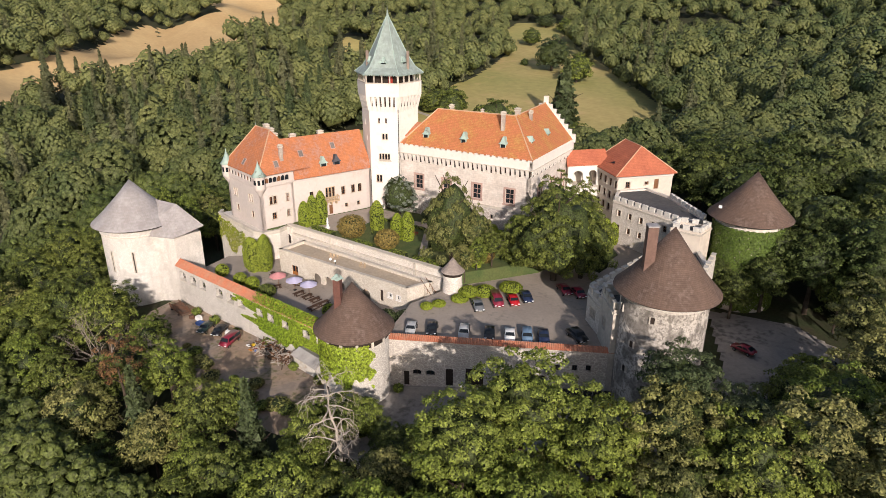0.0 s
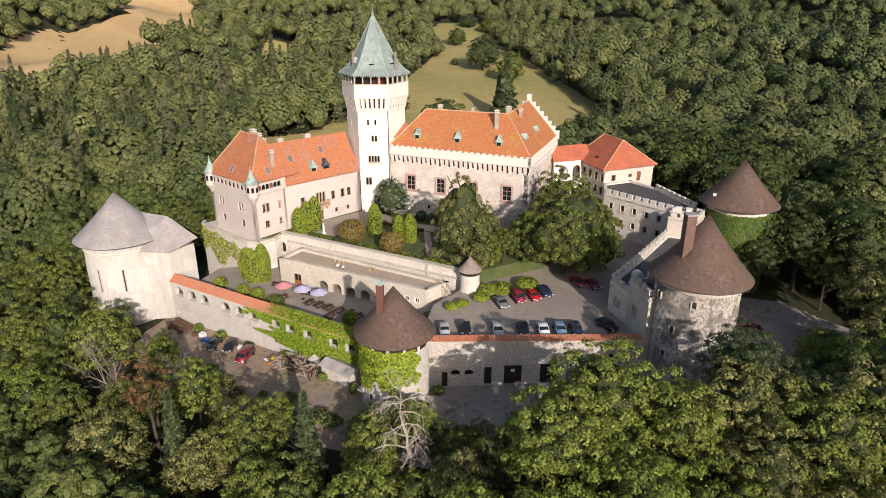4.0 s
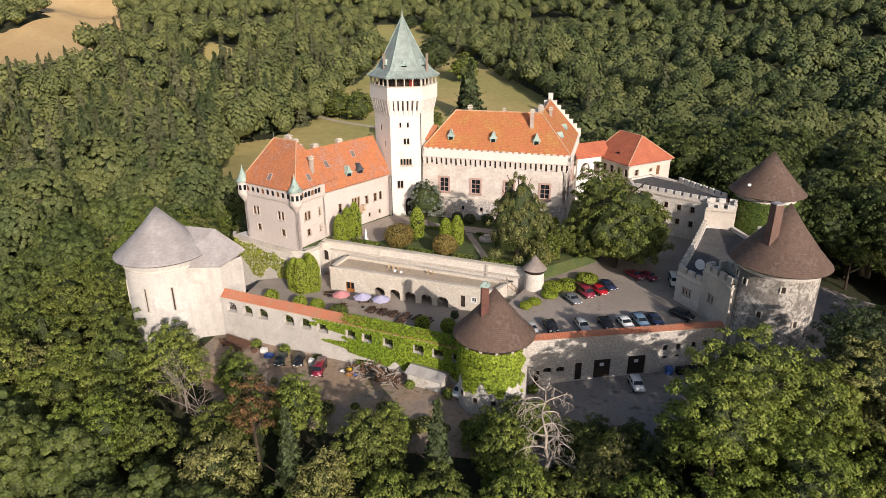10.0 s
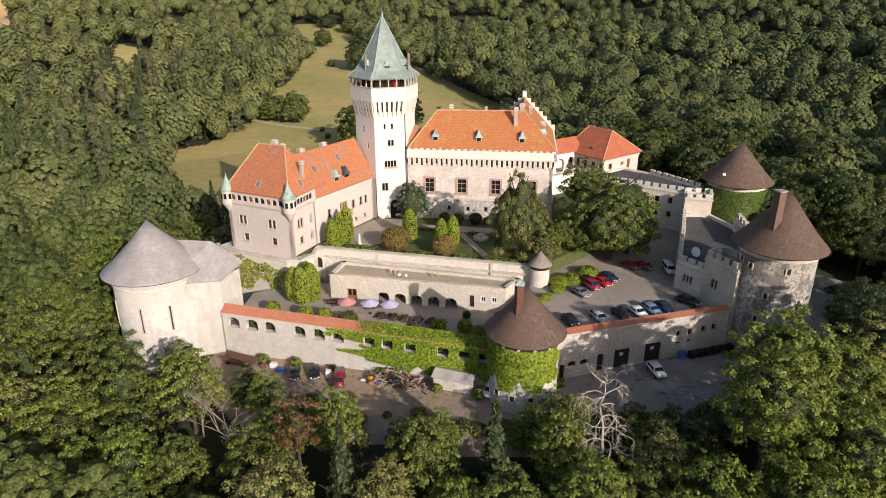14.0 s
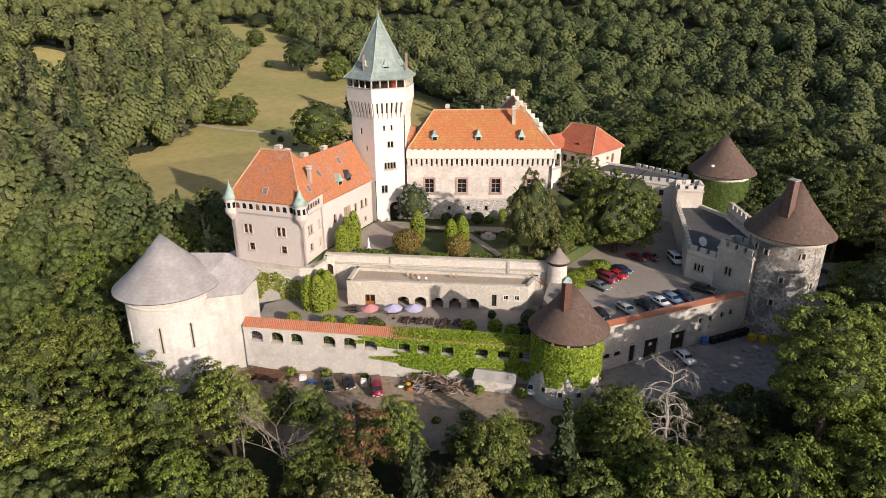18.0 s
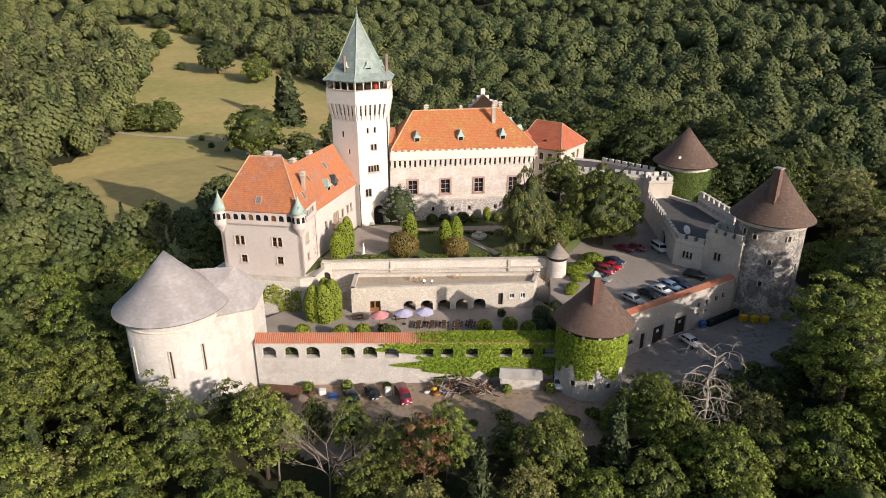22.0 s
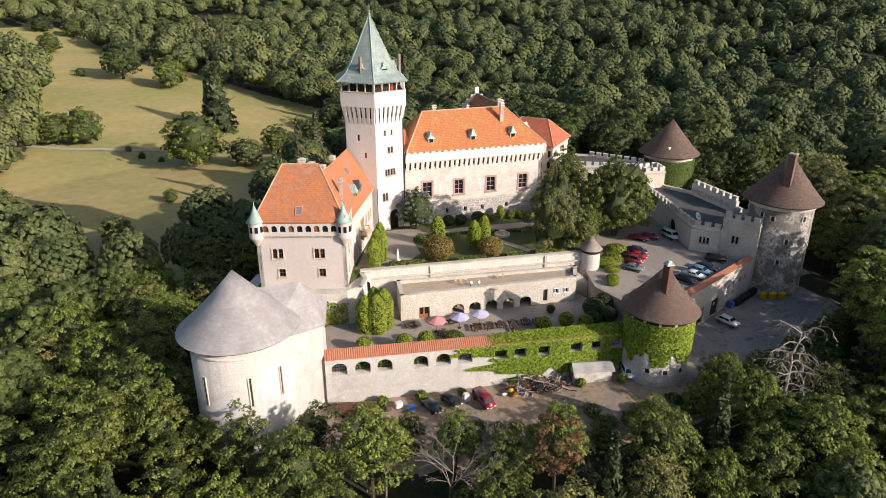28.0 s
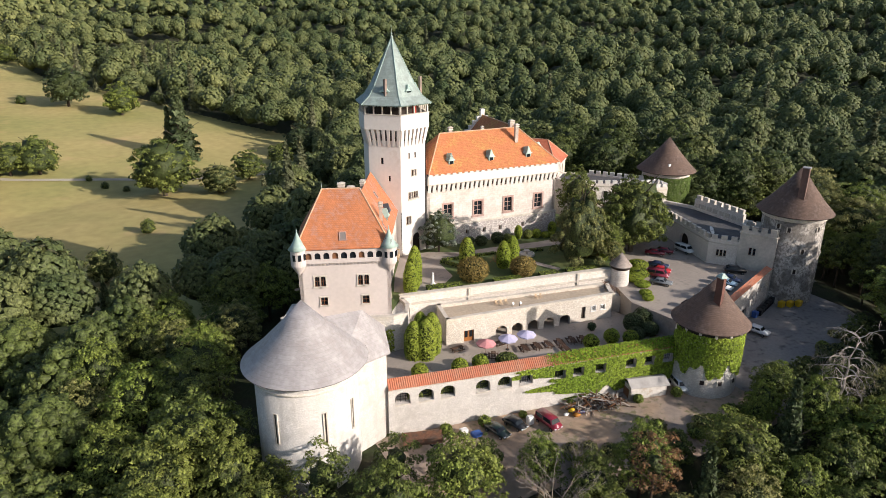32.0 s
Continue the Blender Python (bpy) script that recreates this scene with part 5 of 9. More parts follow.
walls_round(block, bplan, -8.0, 6.6, 0.7, STONE_PALE, {0: B_WIN})

# east lodge and its terrace
lodge = thing("east_lodge", "plastered lodge with a hipped red tiled roof", "house", at=(36, 28, 0))
lplan = [(35.3, 18.8), (46.0, 28.5), (37.6, 38.6), (26.6, 28.9)]
L_HOLES = {0: [(2.0, 3.2, 7.9, 9.4), (9.6, 10.8, 7.2, 9.6), (7.0, 8.0, 8.4, 9.2)], 3: [(1.4 + 2.6 * k, 2.7 + 2.6 * k, z, z + 1.9) for k in range(5) for z in (1.5, 4.6, 7.7)]}
walls_round(lodge, lplan, -1.0, 10.6, 0.6, PLASTER, L_HOLES)
LE3 = [(34.9, 18.0, 10.8), (46.9, 28.6, 10.8), (37.8, 39.4, 10.8), (25.8, 28.8, 10.8)]
LR3 = [(38.2, 27.2, 16.5), (33.0, 33.4, 16.5)]
roof_shell("roof", [(LE3[0], LE3[1], LR3[0]), (LE3[1], LE3[2], LR3[1], LR3[0]), (LE3[2], LE3[3], LR3[1]), (LE3[3], LE3[0], LR3[0], LR3[1])], TILE_RED, lodge)
terrace = thing("east_terrace", "walled stone terrace with battlements and a dark flat roof", "terrace", at=(46, 10, -2))
tplan = [(36.2, 11.2), (51.4, 2.6), (56.5, 6.4), (47.4, 19.4), (41.0, 24.0), (35.3, 18.8)]
T_TERR = [(1.6 + 3.1 * k, 2.6 + 3.1 * k, z, z + 1.4) for k in range(5) for z in (0.8, 4.2)]
walls_round(terrace, tplan, -6.0, 7.6, 0.7, RUBBLE_P, {0: T_TERR})
bm = bmesh.new()
prism(bm, [(36.6, 11.8), (51.2, 3.5), (55.8, 6.8), (47.0, 18.9), (41.0, 23.2), (36, 18.6)], 6.9, 7.2)
part("roof", bm, BITUMEN, terrace)
sq = thing("square_turret", "square pale turret with battlements beside the far tower", "tower", at=(54, 0, -2))
walls_round(sq, [(50.6, -1.2), (56.4, -2.2), (57.8, 3.2), (51.6, 3.6)], -6.0, 7.4, 0.6, PLASTER)


# ---- single trees near the castle ----
LEAF_DK = leaf_mat("leaves_deep_green_shade", (0.052, 0.076, 0.020), (0.105, 0.125, 0.030), glow=0.12)
LEAF_RUST = leaf_mat("leaves_rust", (0.22, 0.105, 0.045), (0.15, 0.09, 0.04))
LEAF_G = leaf_mat("leaves_lime", (0.15, 0.16, 0.05), (0.19, 0.195, 0.07))
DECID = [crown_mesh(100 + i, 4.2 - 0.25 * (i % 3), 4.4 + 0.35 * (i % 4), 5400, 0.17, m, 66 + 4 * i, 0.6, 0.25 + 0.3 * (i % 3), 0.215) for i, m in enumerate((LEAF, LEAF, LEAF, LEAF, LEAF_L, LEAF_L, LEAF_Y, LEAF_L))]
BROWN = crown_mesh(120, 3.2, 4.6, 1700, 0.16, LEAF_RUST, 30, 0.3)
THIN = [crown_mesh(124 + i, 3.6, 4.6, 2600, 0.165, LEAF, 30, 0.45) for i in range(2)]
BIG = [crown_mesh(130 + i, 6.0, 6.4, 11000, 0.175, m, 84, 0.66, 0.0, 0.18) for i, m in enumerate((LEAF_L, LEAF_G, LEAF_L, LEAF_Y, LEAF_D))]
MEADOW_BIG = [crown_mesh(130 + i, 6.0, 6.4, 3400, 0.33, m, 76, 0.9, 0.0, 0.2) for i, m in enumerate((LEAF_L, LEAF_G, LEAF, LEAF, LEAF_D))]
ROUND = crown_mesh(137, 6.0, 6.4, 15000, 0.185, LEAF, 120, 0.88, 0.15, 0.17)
TRUNKS = [trunk_mesh(200 + i, 12.0, 0.24, 4.0) for i in range(3)]
TRUNK_BIG = trunk_mesh(210, 17.0, 0.45, 5.5)
SPRUCE = [conifer_mesh(140 + i, 3.0, 14.0, 2400, 0.5, LEAF_D) for i in range(2)]

NAMES = ["leafy green woodland tree", "light green woodland tree", "yellowish-green woodland tree on the slope"]
KIND_OF = [0, 0, 0, 0, 1, 1, 2, 1]


def limit(x, far):
    """How high a tree's top may stand so that the yards below the walls stay open and sunlit."""
    extra = lerp(x, [-75, -52, -44, -36, -12, 10, 24, 34, 44, 70], [8.5, 8.0, 6.5, 3.6, 1.8, 3.4, -0.5, -5.0, 0.0, 8.0])
    return yard_z(np.clip(x, -50, 60)) + np.minimum(0.70 * far, 0.42 * far + 3.0) + extra


ROAD = [(50, -50), (60, -50), (66, -42), (69, -30), (71, -20), (78, -11), (96, -8)]
PAVED = [(44, -57), (56, -55), (66, -46), (71, -34), (75, -22), (84, -16), (102, -12), (102, -3), (84, -5), (76, -1.5), (60, -2.5), (62.5, -14), (65, -24), (63, -32), (60, -44), (46, -44)]


def from_road(x, y):
    return min(math.hypot(x - (p[0] + (q[0] - p[0]) * k / 6), y - (p[1] + (q[1] - p[1]) * k / 6)) for p, q in zip(ROAD, ROAD[1:]) for k in range(7))


g = np.random.default_rng(31)
nx_, ny_ = scatter(-150, 150, -125, 8, 8.0, g)
far_ = outward(CLEAR, nx_, ny_)
turnr = random.Random(5)
ok_ = (far_ > 1.5) & (far_ <= 50)
SPECIAL = [(44.5, -67.5), (39.0, -72.0), (54.0, -66.0), (21.2, -73.5), (-31.0, -69.5), (-33.5, -66.5), (-18.7, -75.5), (61.5, -64.0), (62.0, -60.0), (60.8, -58.5), (69, -60), (21.2, -74.7), (67.5, -54)]
rest = []
for x, y, far in zip(nx_[ok_], ny_[ok_], far_[ok_]):
    if min(math.hypot(x - p, y - q) for p, q in SPECIAL) < 4.0 or from_road(x, y) < 6.0:
        continue
    z = float(ground(x, y))
    top = min(turnr.uniform(11, 18), float(limit(x, far)) - z + turnr.choice((-2.5, -1.2, -0.2, 0.6, 1.6)))
    pick = turnr.choice((0, 1, 2, 3, 7, 4, 5, 4, 5, 6))
    roll = turnr.random()
    if top < 2.4:
        continue
    if far > 25 or x < -100 or x > 100:
        s = max(top / 12.0, 0.6)
        rest.append((x, y, z + top - 9.4 * s, s))
    elif roll < 0.04 and top > 9:
        tree(SPRUCE[0], TRUNKS[0], x, y, z, 1.0, 1.0, turnr.uniform(0, 6.28), top / 15.0, "dark green spruce on the wooded slope", "woodland trees")
    elif roll < 0.14 and top > 6:
        tree(turnr.choice(THIN), TRUNKS[1], x, y, z, 1.0, 2.9, turnr.uniform(0, 6.28), top / 12.0, "thin-crowned green tree on the slope", "woodland trees")
    else:
        s = max(top / 12.0, 0.62)
        tree(DECID[pick], TRUNKS[pick % 3], x, y, z - max(0.0, s * 12 - top), 1.0, 3.0, turnr.uniform(0, 6.28), s, NAMES[KIND_OF[pick]], "woodland trees")
rest = np.array(rest)
slope_kinds = [wood_kind(160 + i, 4.6, 4.9, 58, 2, 2000, 0.19, 0.2) for i in range(4)]
tagged(spread_mesh("slope_woods", slope_kinds, rest[:, :3], np.stack([rest[:, 3], rest[:, 3]], -1), g.uniform(0, 6.28, len(rest)), SLOPE, SLOPE_GAP_SHADE), "dense green wood on the slope below the castle", "woods", kind="stuff")

# the great limes before the gate tower and other large single trees
for x, y, top, k, s in ((45, -69, 12.6, 0, 1.1), (41, -77, 11.0, 0, 1.05), (53.5, -68, 9.5, 0, 1.0), (60.8, -58.5, 12.4, 4, 0.8), (61.3, -63.5, 10.4, 3, 0.9), (33, -80, -5.5, 1, 0.75), (60, -75, 4.0, 2, 1.0), (50, -80, 7.0, 0, 1.0), (69, -60, 8.5, 4, 0.8), (84, -25, 12.5, 1, 1.0), (91, -20, 13.0, 3, 1.0), (84, -36, 9.5, 3, 1.0), (92, -32, 12.0, 2, 1.0), (90, -44, 11.0, 3, 1.0), (70, -67, 11.0, 2, 1.1), (67.5, -54, 6.5, 4, 0.7), (76, -62, 12.0, 3, 1.1), (79, -49, 10.0, 2, 1.0), (64, -70, 7.0, 1, 0.9), (86, -58, 14.0, 3, 1.1), (85, -70, 12.0, 3, 1.1), (42, -87, 4.0, 0, 1.0), (74, -76, 6.0, 3, 1.0)):
    tree(BIG[k], TRUNK_BIG, x, y, top - 17.5 * s, 1.0, 4.8, x * 1.7, s, "tall lime tree with a dense bright crown", "tall limes")
for x, y, top, s, k in ((17.0, -66.0, -2.6, 0.8, 0), (19.5, -64.8, -3.2, 0.75, 4), (13.0, -67.5, -4.0, 0.75, 5), (30.5, -68.5, -4.5, 0.75, 1)):
    tree(DECID[k], TRUNKS[1], x, y, top - 12 * s, 1.0, 3.0, x, s, "leafy tree at the foot of the round tower", "woodland trees")
# trees of the shaded hollow: the shade is put into darker leaf colour
SHADY = [crown_mesh(118 + i, 4.0, 4.4, 4800, 0.17, LEAF_DK, 64, 0.62, 0.3, 0.21) for i in range(2)]
for x, y, top, s in ((28.5, -63.5, -5.6, 0.6), (33.5, -65.0, -4.8, 0.65), (37.0, -68.0, -4.2, 0.75), (31.0, -75.0, -6.0, 0.8), (34.0, -71.5, -5.5, 0.75), (37.5, -74.5, -5.5, 0.8), (41.0, -66.0, -4.6, 0.7), (48.0, -61.5, -5.4, 0.6), (27.0, -69.0, -4.4, 0.75), (24.0, -66.0, -5.2, 0.65), (54.5, -58.5, -4.8, 0.6)):
    tree(SHADY[int(x) % 2], TRUNKS[1], x, y, top - 12 * s, 1.0, 3.0, x, s, "dense green tree darkened for shade at the edge of the lower road", "woodland trees")
tree(BROWN, TRUNKS[1], -18.7, -75.5, 1.5 - 12.6, 1.0, 3.4, 0.4, 1.05, "dying tree with sparse brown leaves")
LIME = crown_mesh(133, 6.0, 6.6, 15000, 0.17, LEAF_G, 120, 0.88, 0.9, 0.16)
for x, y, top, s in ((12.0, -21.6, 17.6, 0.95), (16.0, -18.6, 11.5, 0.65)):
    tree(LIME, TRUNK_BIG, x, y, 0.4, (top - 0.4) / (12.4 * s), -0.6, x, s, "broad green lime tree in the garden")
for x, y, top, s in ((31.8, -16.1, 15.9, 1.3), (26.0, -15.5, 11.0, 0.85), (36.2, -12.5, 12.5, 1.0)):
    tree(ROUND, TRUNK_BIG, x, y, -2.2, (top + 2.2) / (12.6 * s), -0.4, x, s, "dense round-crowned tree beside the parking court")
for x, y, top, s, k in ((27.1, -1.0, 15.0, 1.25, 1), (31.5, 3.5, 12.5, 1.0, 2), (18.8, -24.0, 7.0, 0.6, 5), (20.6, -21.0, 8.0, 0.65, 0), (17.2, -26.2, 5.5, 0.5, 6)):
    tree(DECID[k], TRUNKS[0], x, y, top - 12 * s, 1.0, 3.0, x, s, "small garden tree near the palace")
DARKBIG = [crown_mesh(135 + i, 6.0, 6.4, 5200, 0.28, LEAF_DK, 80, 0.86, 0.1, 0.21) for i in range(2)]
for x, y, top, s in ((64, -4.5, 1.5, 0.55), (69, -1, 4.5, 0.65), (60.5, -0.5, 2.0, 0.5), (70, 6, 9.0, 0.9), (77, 4, 10, 1.0), (79, 14, 13, 1.1), (86, 1, 11, 1.0), (92, 2, 12, 1.1), (72, 20, 12.5, 1.1), (86, 4, 13, 1.15), (88, 20, 15, 1.2), (62, 30, 14, 1.2), (70, 34, 16, 1.3), (52, 40, 14, 1.1), (60, 46, 16, 1.3), (42, 48, 13, 1.1), (32, 50, 12, 1.0), (80, 44, 17, 1.3), (50, 56, 15, 1.2), (20, 46, 10, 1.0), (100, 0, 12, 1.1), (92, 32, 17, 1.3), (70, 54, 17, 1.3)):
    tree(DARKBIG[int(abs(x)) % 2], TRUNK_BIG, x, y, top - 15.5 * s, 1.0, 2.8, x * 1.3, s, "tall dense dark green tree behind the castle", "castle wood trees")
BLUE = crown_mesh(150, 4.0, 4.6, 9000, 0.16, LEAF_BLUE, 120, 0.94, 0.6, 0.15)
tree(BLUE, TRUNKS[0], -11.6, -2.0, 0.4, 1.0, 0.3, 0.3, 1.02, "dense silver-blue cedar before the palace front")

# trees standing in the meadow: position, height, crown radius
for x, y, h, r, k in ((-56, 162, 25, 12.5, 2), (-64, 328, 21, 10.0, 0), (-35, 156, 13.5, 7.2, 1), (-19, 175, 14.5, 6.8, 3), (-103, 210, 18, 9.2, 2), (-114, 210, 16, 8.2, 3), (-124, 214, 16, 7.0, 2), (8, 162, 11, 5.4, 0), (-120, 373, 6.5, 3.0, 2), (-78, 184, 4.0, 1.7, 2), (-84, 196, 3.5, 1.5, 2), (-70, 178, 3.5, 1.5, 1), (-66, 112, 6, 2.4, 2), (-80, 66, 11, 4.5, 1), (2, 200, 12, 6.0, 2), (-150, 470, 17, 8.5, 2), (-93, 360, 27, 12.5, 4), (17, 211, 19, 9.4, 4), (-140, 540, 16, 8.0, 2), (-167, 560, 15, 9.0, 4)):
    w = r / 6.0
    tree(MEADOW_BIG[k], TRUNK_BIG, x, y, float(ground(x, y)) - 0.4, h / (13.4 * w), 0.5, x, w, "round-crowned tree alone in the meadow" if k < 4 else "old spreading dark pine in the meadow", "meadow trees")
tree(SPRUCE[1], TRUNKS[0], -41, 227, -20.5, 0.70, 0.8, 1.0, 3.5, "tall broad dark conifer standing in the meadow", "meadow trees")
for x, y, top, s in ((-46, 230, 6.0, 2.0), (-93.6, 51, -6.7, 0.95), (-88, 60, -9, 0.8), (-80, 44, -10, 0.7)):
    tree(SPRUCE[1], TRUNKS[0], x, y, top - 14.5 * s, 1.0, 0.8, x, s, "tall dark conifer at the edge of the meadow", "meadow trees")
for x, y, h, r, k in ((-134, 106, 17, 8.0, 7), (-140, 98, 14, 6.5, 6)):
    w = r / 4.3
    tree(DECID[k], TRUNKS[0], x, y, float(ground(x, y)) - 0.8, h / (12 * w), 1.0, x, w, "pale yellow-green weeping tree by the meadow", "meadow trees")
gp = random.Random(77)
for i in range(60):
    x, y = gp.uniform(-205, -120), gp.uniform(40, 225)
    if float(outward(MEADOW, x, y)) < 7 or x > -143 and y > 60 and y < 100:
        continue
    s = gp.uniform(1.6, 2.3)
    tree(SPRUCE[i % 2], TRUNKS[0], x, y, float(ground(x, y)) - 0.5, 1.0, 0.8, x, s, "tall old conifer in the park west of the meadow", "park conifers")


def bare_tree(x, y, z, h, seed, label):
    """A leafless tree: forked limbs that thin out over four generations."""
    r = random.Random(seed)
    verts, faces = [], []

    def grow(p, d, length, rad, depth):
        q = p + d * length
        limb(verts, faces, p, q, rad, rad * 0.68, 6 if depth < 2 else 4)
        if depth >= 6:
            return
        for _ in range(3 if depth in (0, 1, 3) else 2):
            e = (d + Vector((r.uniform(-0.8, 0.8), r.uniform(-0.8, 0.8), r.uniform(-0.3, 0.5)))).normalized()
            grow(q, e, length * r.uniform(0.6, 0.86), rad * 0.62, depth + 1)

    grow(Vector((x, y, z - 1.0)), Vector((0.05, -0.05, 1)).normalized(), h * 0.24, 0.17, 0)
    t = thing("bare_tree", label, "tree", at=(x, y, z))
    put("trunk", verts, faces, BARK_GREY, t)


def gnarled_tree(x, y, z, top, seed, label):
    """A dead tree: a crooked stem hung all round with bent boughs whose twigs tangle and droop."""
    r = random.Random(seed)
    verts, faces = [], []

    def bough(p, d, steps, length, rad, droop, depth):
        for i in range(steps):
            q = p + d * length * r.uniform(0.7, 1.25)
            limb(verts, faces, p, q, rad, rad * 0.84, 5 if depth == 1 else 3)
            if depth < 4 and (i or depth > 1) and r.random() < (0.95, 0.8, 0.6)[depth - 1]:
                e = (d + Vector((r.uniform(-1.3, 1.3), r.uniform(-1.3, 1.3), r.uniform(-0.9, 0.3)))).normalized()
                bough(q, e, max(3, steps - 1 - depth // 2), length * 0.66, rad * 0.55, min(0.35, droop * 1.4), depth + 1)
            p, rad = q, rad * 0.84
            d = (d + Vector((r.uniform(-0.6, 0.6), r.uniform(-0.6, 0.6), r.uniform(-0.35, 0.3) - droop))).normalized()

    stem, stem_faces = [], []
    p, steps = Vector((x + 0.8, y + 0.6, z)), 11
    rise = (top - 1.0 - z) / steps
    for i in range(steps):
        q = p + Vector((r.uniform(-0.55, 0.45), r.uniform(-0.45, 0.35), rise))
        limb(stem, stem_faces, p, q, 0.34 * (1 - i / 13), 0.34 * (1 - (i + 1) / 13), 8)
        p = q
        if p.z > -7.0:
            for k in range(3):
                a = i * 2.4 + k * 2.1 + r.uniform(-0.5, 0.5)
                bough(p, Vector((math.cos(a), math.sin(a), r.uniform(0.1, 0.8))).normalized(), 5, 0.78, 0.10, 0.2, 1)
    t = thing("bare_tree", label, "tree", at=(x, y, z))
    put("trunk", stem, stem_faces, BARK_DEAD, t)
    put("dead_crown", verts, faces, BARK_DEAD, t, "bleached crooked branches")


tree(DECID[4], TRUNKS[1], 18.2, -76.5, -15.0, 1.0, 3.0, 1.0, 1.0, "leafy tree beside the dead one", "woodland trees")
tree(DECID[1], TRUNKS[0], 24.0, -78.5, -16.0, 1.0, 3.0, 2.0, 0.95, "leafy tree beside the dead one", "woodland trees")
gnarled_tree(21.2, -74.5, -15.0, 6.2, 11, "dead tree with bleached crooked drooping branches")
bare_tree(-31.0, -69.5, -14.0, 19, 9, "leafless grey tree below the arcade wall")
bare_tree(-27.0, -72.0, -14.0, 13.0, 12, "leafless grey tree below the arcade wall")
bare_tree(-23.0, -67.0, -13.0, 12.0, 21, "leafless grey tree below the arcade wall")
bare_tree(30.0, -66.0, -12.0, 13.0, 27, "leafless pale tree by the lower road")
bare_tree(-38.0, -64.0, -14.0, 11.0, 33, "leafless grey tree on the slope")
bare_tree(-46.0, -74.0, -17.0, 11.0, 15, "leafless grey tree on the slope")


# ---- clipped shrubs ----
def shrub(x, y, z, r, h, material, kind, label, category="shrub", group="", n=700, seed=0):
    """A clipped shrub: columns taper to a rounded top, balls are round, bushes are loose."""
    gg = np.random.default_rng(seed + int(abs(x * 13 + y * 7)))
    d = gg.normal(0, 1, (n, 3))
    d /= np.linalg.norm(d, axis=1, keepdims=True)
    if kind == "column":
        u = gg.uniform(0, 1, n)
        rad = r * np.clip(np.minimum(1.0, 2.6 * (1 - u)) ** 0.5, 0, 1) * (0.85 + 0.15 * np.minimum(1, u * 6))
        a = gg.uniform(0, 6.283, n)
        p = np.stack([rad * np.cos(a), rad * np.sin(a), u * h], -1)
        d = np.stack([np.cos(a), np.sin(a), 0.2 + 0.8 * u**3], -1)
        prof = [(r * 0.75, 0), (r * 0.9, h * 0.3), (r * 0.85, h * 0.65), (r * 0.5, h * 0.9), (0, h * 0.97)]
    else:
        p = d * np.array([r, r, h / 2]) * (gg.uniform(0.8, 1.1, (n, 1)) if kind == "bush" else gg.uniform(0.95, 1.03, (n, 1)))
        p[:, 2] += h / 2
        prof = [(r * 0.3, 0), (r * 0.82, h * 0.28), (r * 0.86, h * 0.55), (r * 0.6, h * 0.85), (0, h * 0.93)]
    t = thing("shrub", label, category, group, at=(x, y, z))
    va, fa = sprays(p, d, 0.15 if kind != "bush" else 0.2, gg)
    vb, fb = lathe(0, 0, prof, 10)
    fb = [q for q in fb if len(q) == 3] + [w for q in fb if len(q) == 4 for w in ((q[0], q[1], q[2]), (q[0], q[2], q[3]))]
    o = new("foliage", two_mat("foliage", va, fa, np.array(vb), np.array(fb), material, CORE_SHADE))
    o.parent = t
    return t


for x, y, r, h in ((-26.6, -19.6, 1.35, 6.0), (-25.4, -18.0, 1.4, 7.2), (-24.2, -16.4, 1.4, 8.0), (-3.8, -16.4, 1.4, 5.8), (-1.4, -16.0, 1.45, 6.4), (18.0, -22.5, 1.0, 4.5), (-10.9, -13.4, 1.6, 6.8)):
    shrub(x, y, 0.4, r, h, HEDGE, "column", "clipped green thuja column in the garden", group="thuja columns", n=2200)
for x, y, r, h in ((-31.8, -32.2, 1.7, 7.0), (-30.0, -33.2, 1.7, 7.4), (-28.3, -32.0, 1.7, 7.8), (-29.6, -30.2, 1.6, 7.4)):
    shrub(x, y, -6.0, r, h, HEDGE, "column", "tall clipped thuja column in the cafe yard", group="yard thujas", n=2600)
for x, y, r, h in ((-13.2, -20.0, 3.0, 4.8), (-2.8, -22.2, 2.5, 3.9), (18.4, -19.6, 2.0, 4.2)):
    shrub(x, y, 0.4, r, h, LEAF_B, "bush", "loose bronze-leaved bush in the garden", n=3200)
for x, y in ((-33.9, -38.9), (-27.3, -40.5), (-23.6, -40.9), (-2.3, -43.6), (2.4, -43.6), (5.1, -45.6)):
    shrub(x, y, -6.0, 1.4, 2.7, HEDGE, "ball", "clipped round box ball behind the arcade wall", group="box balls", n=1200)
shrub(-19.0, -42.0, -6.0, 1.9, 2.3, LEAF, "ball", "dark clipped round bush behind the arcade wall", n=1500)
shrub(2.5, -38.0, -6.0, 0.8, 1.6, LEAF_D, "ball", "small dark clipped bush in the cafe yard", n=300)
for x, y, r, h in ((9.2, -42.0, 2.0, 3.6), (12.4, -41.2, 2.1, 3.8), (10.8, -44.4, 1.7, 2.6), (7.4, -44.6, 1.6, 2.4)):
    shrub(x, y, -6.0, r, h, LEAF_D, "ball", "dark clipped yew at the end of the cafe yard", group="yard yews", n=1600)
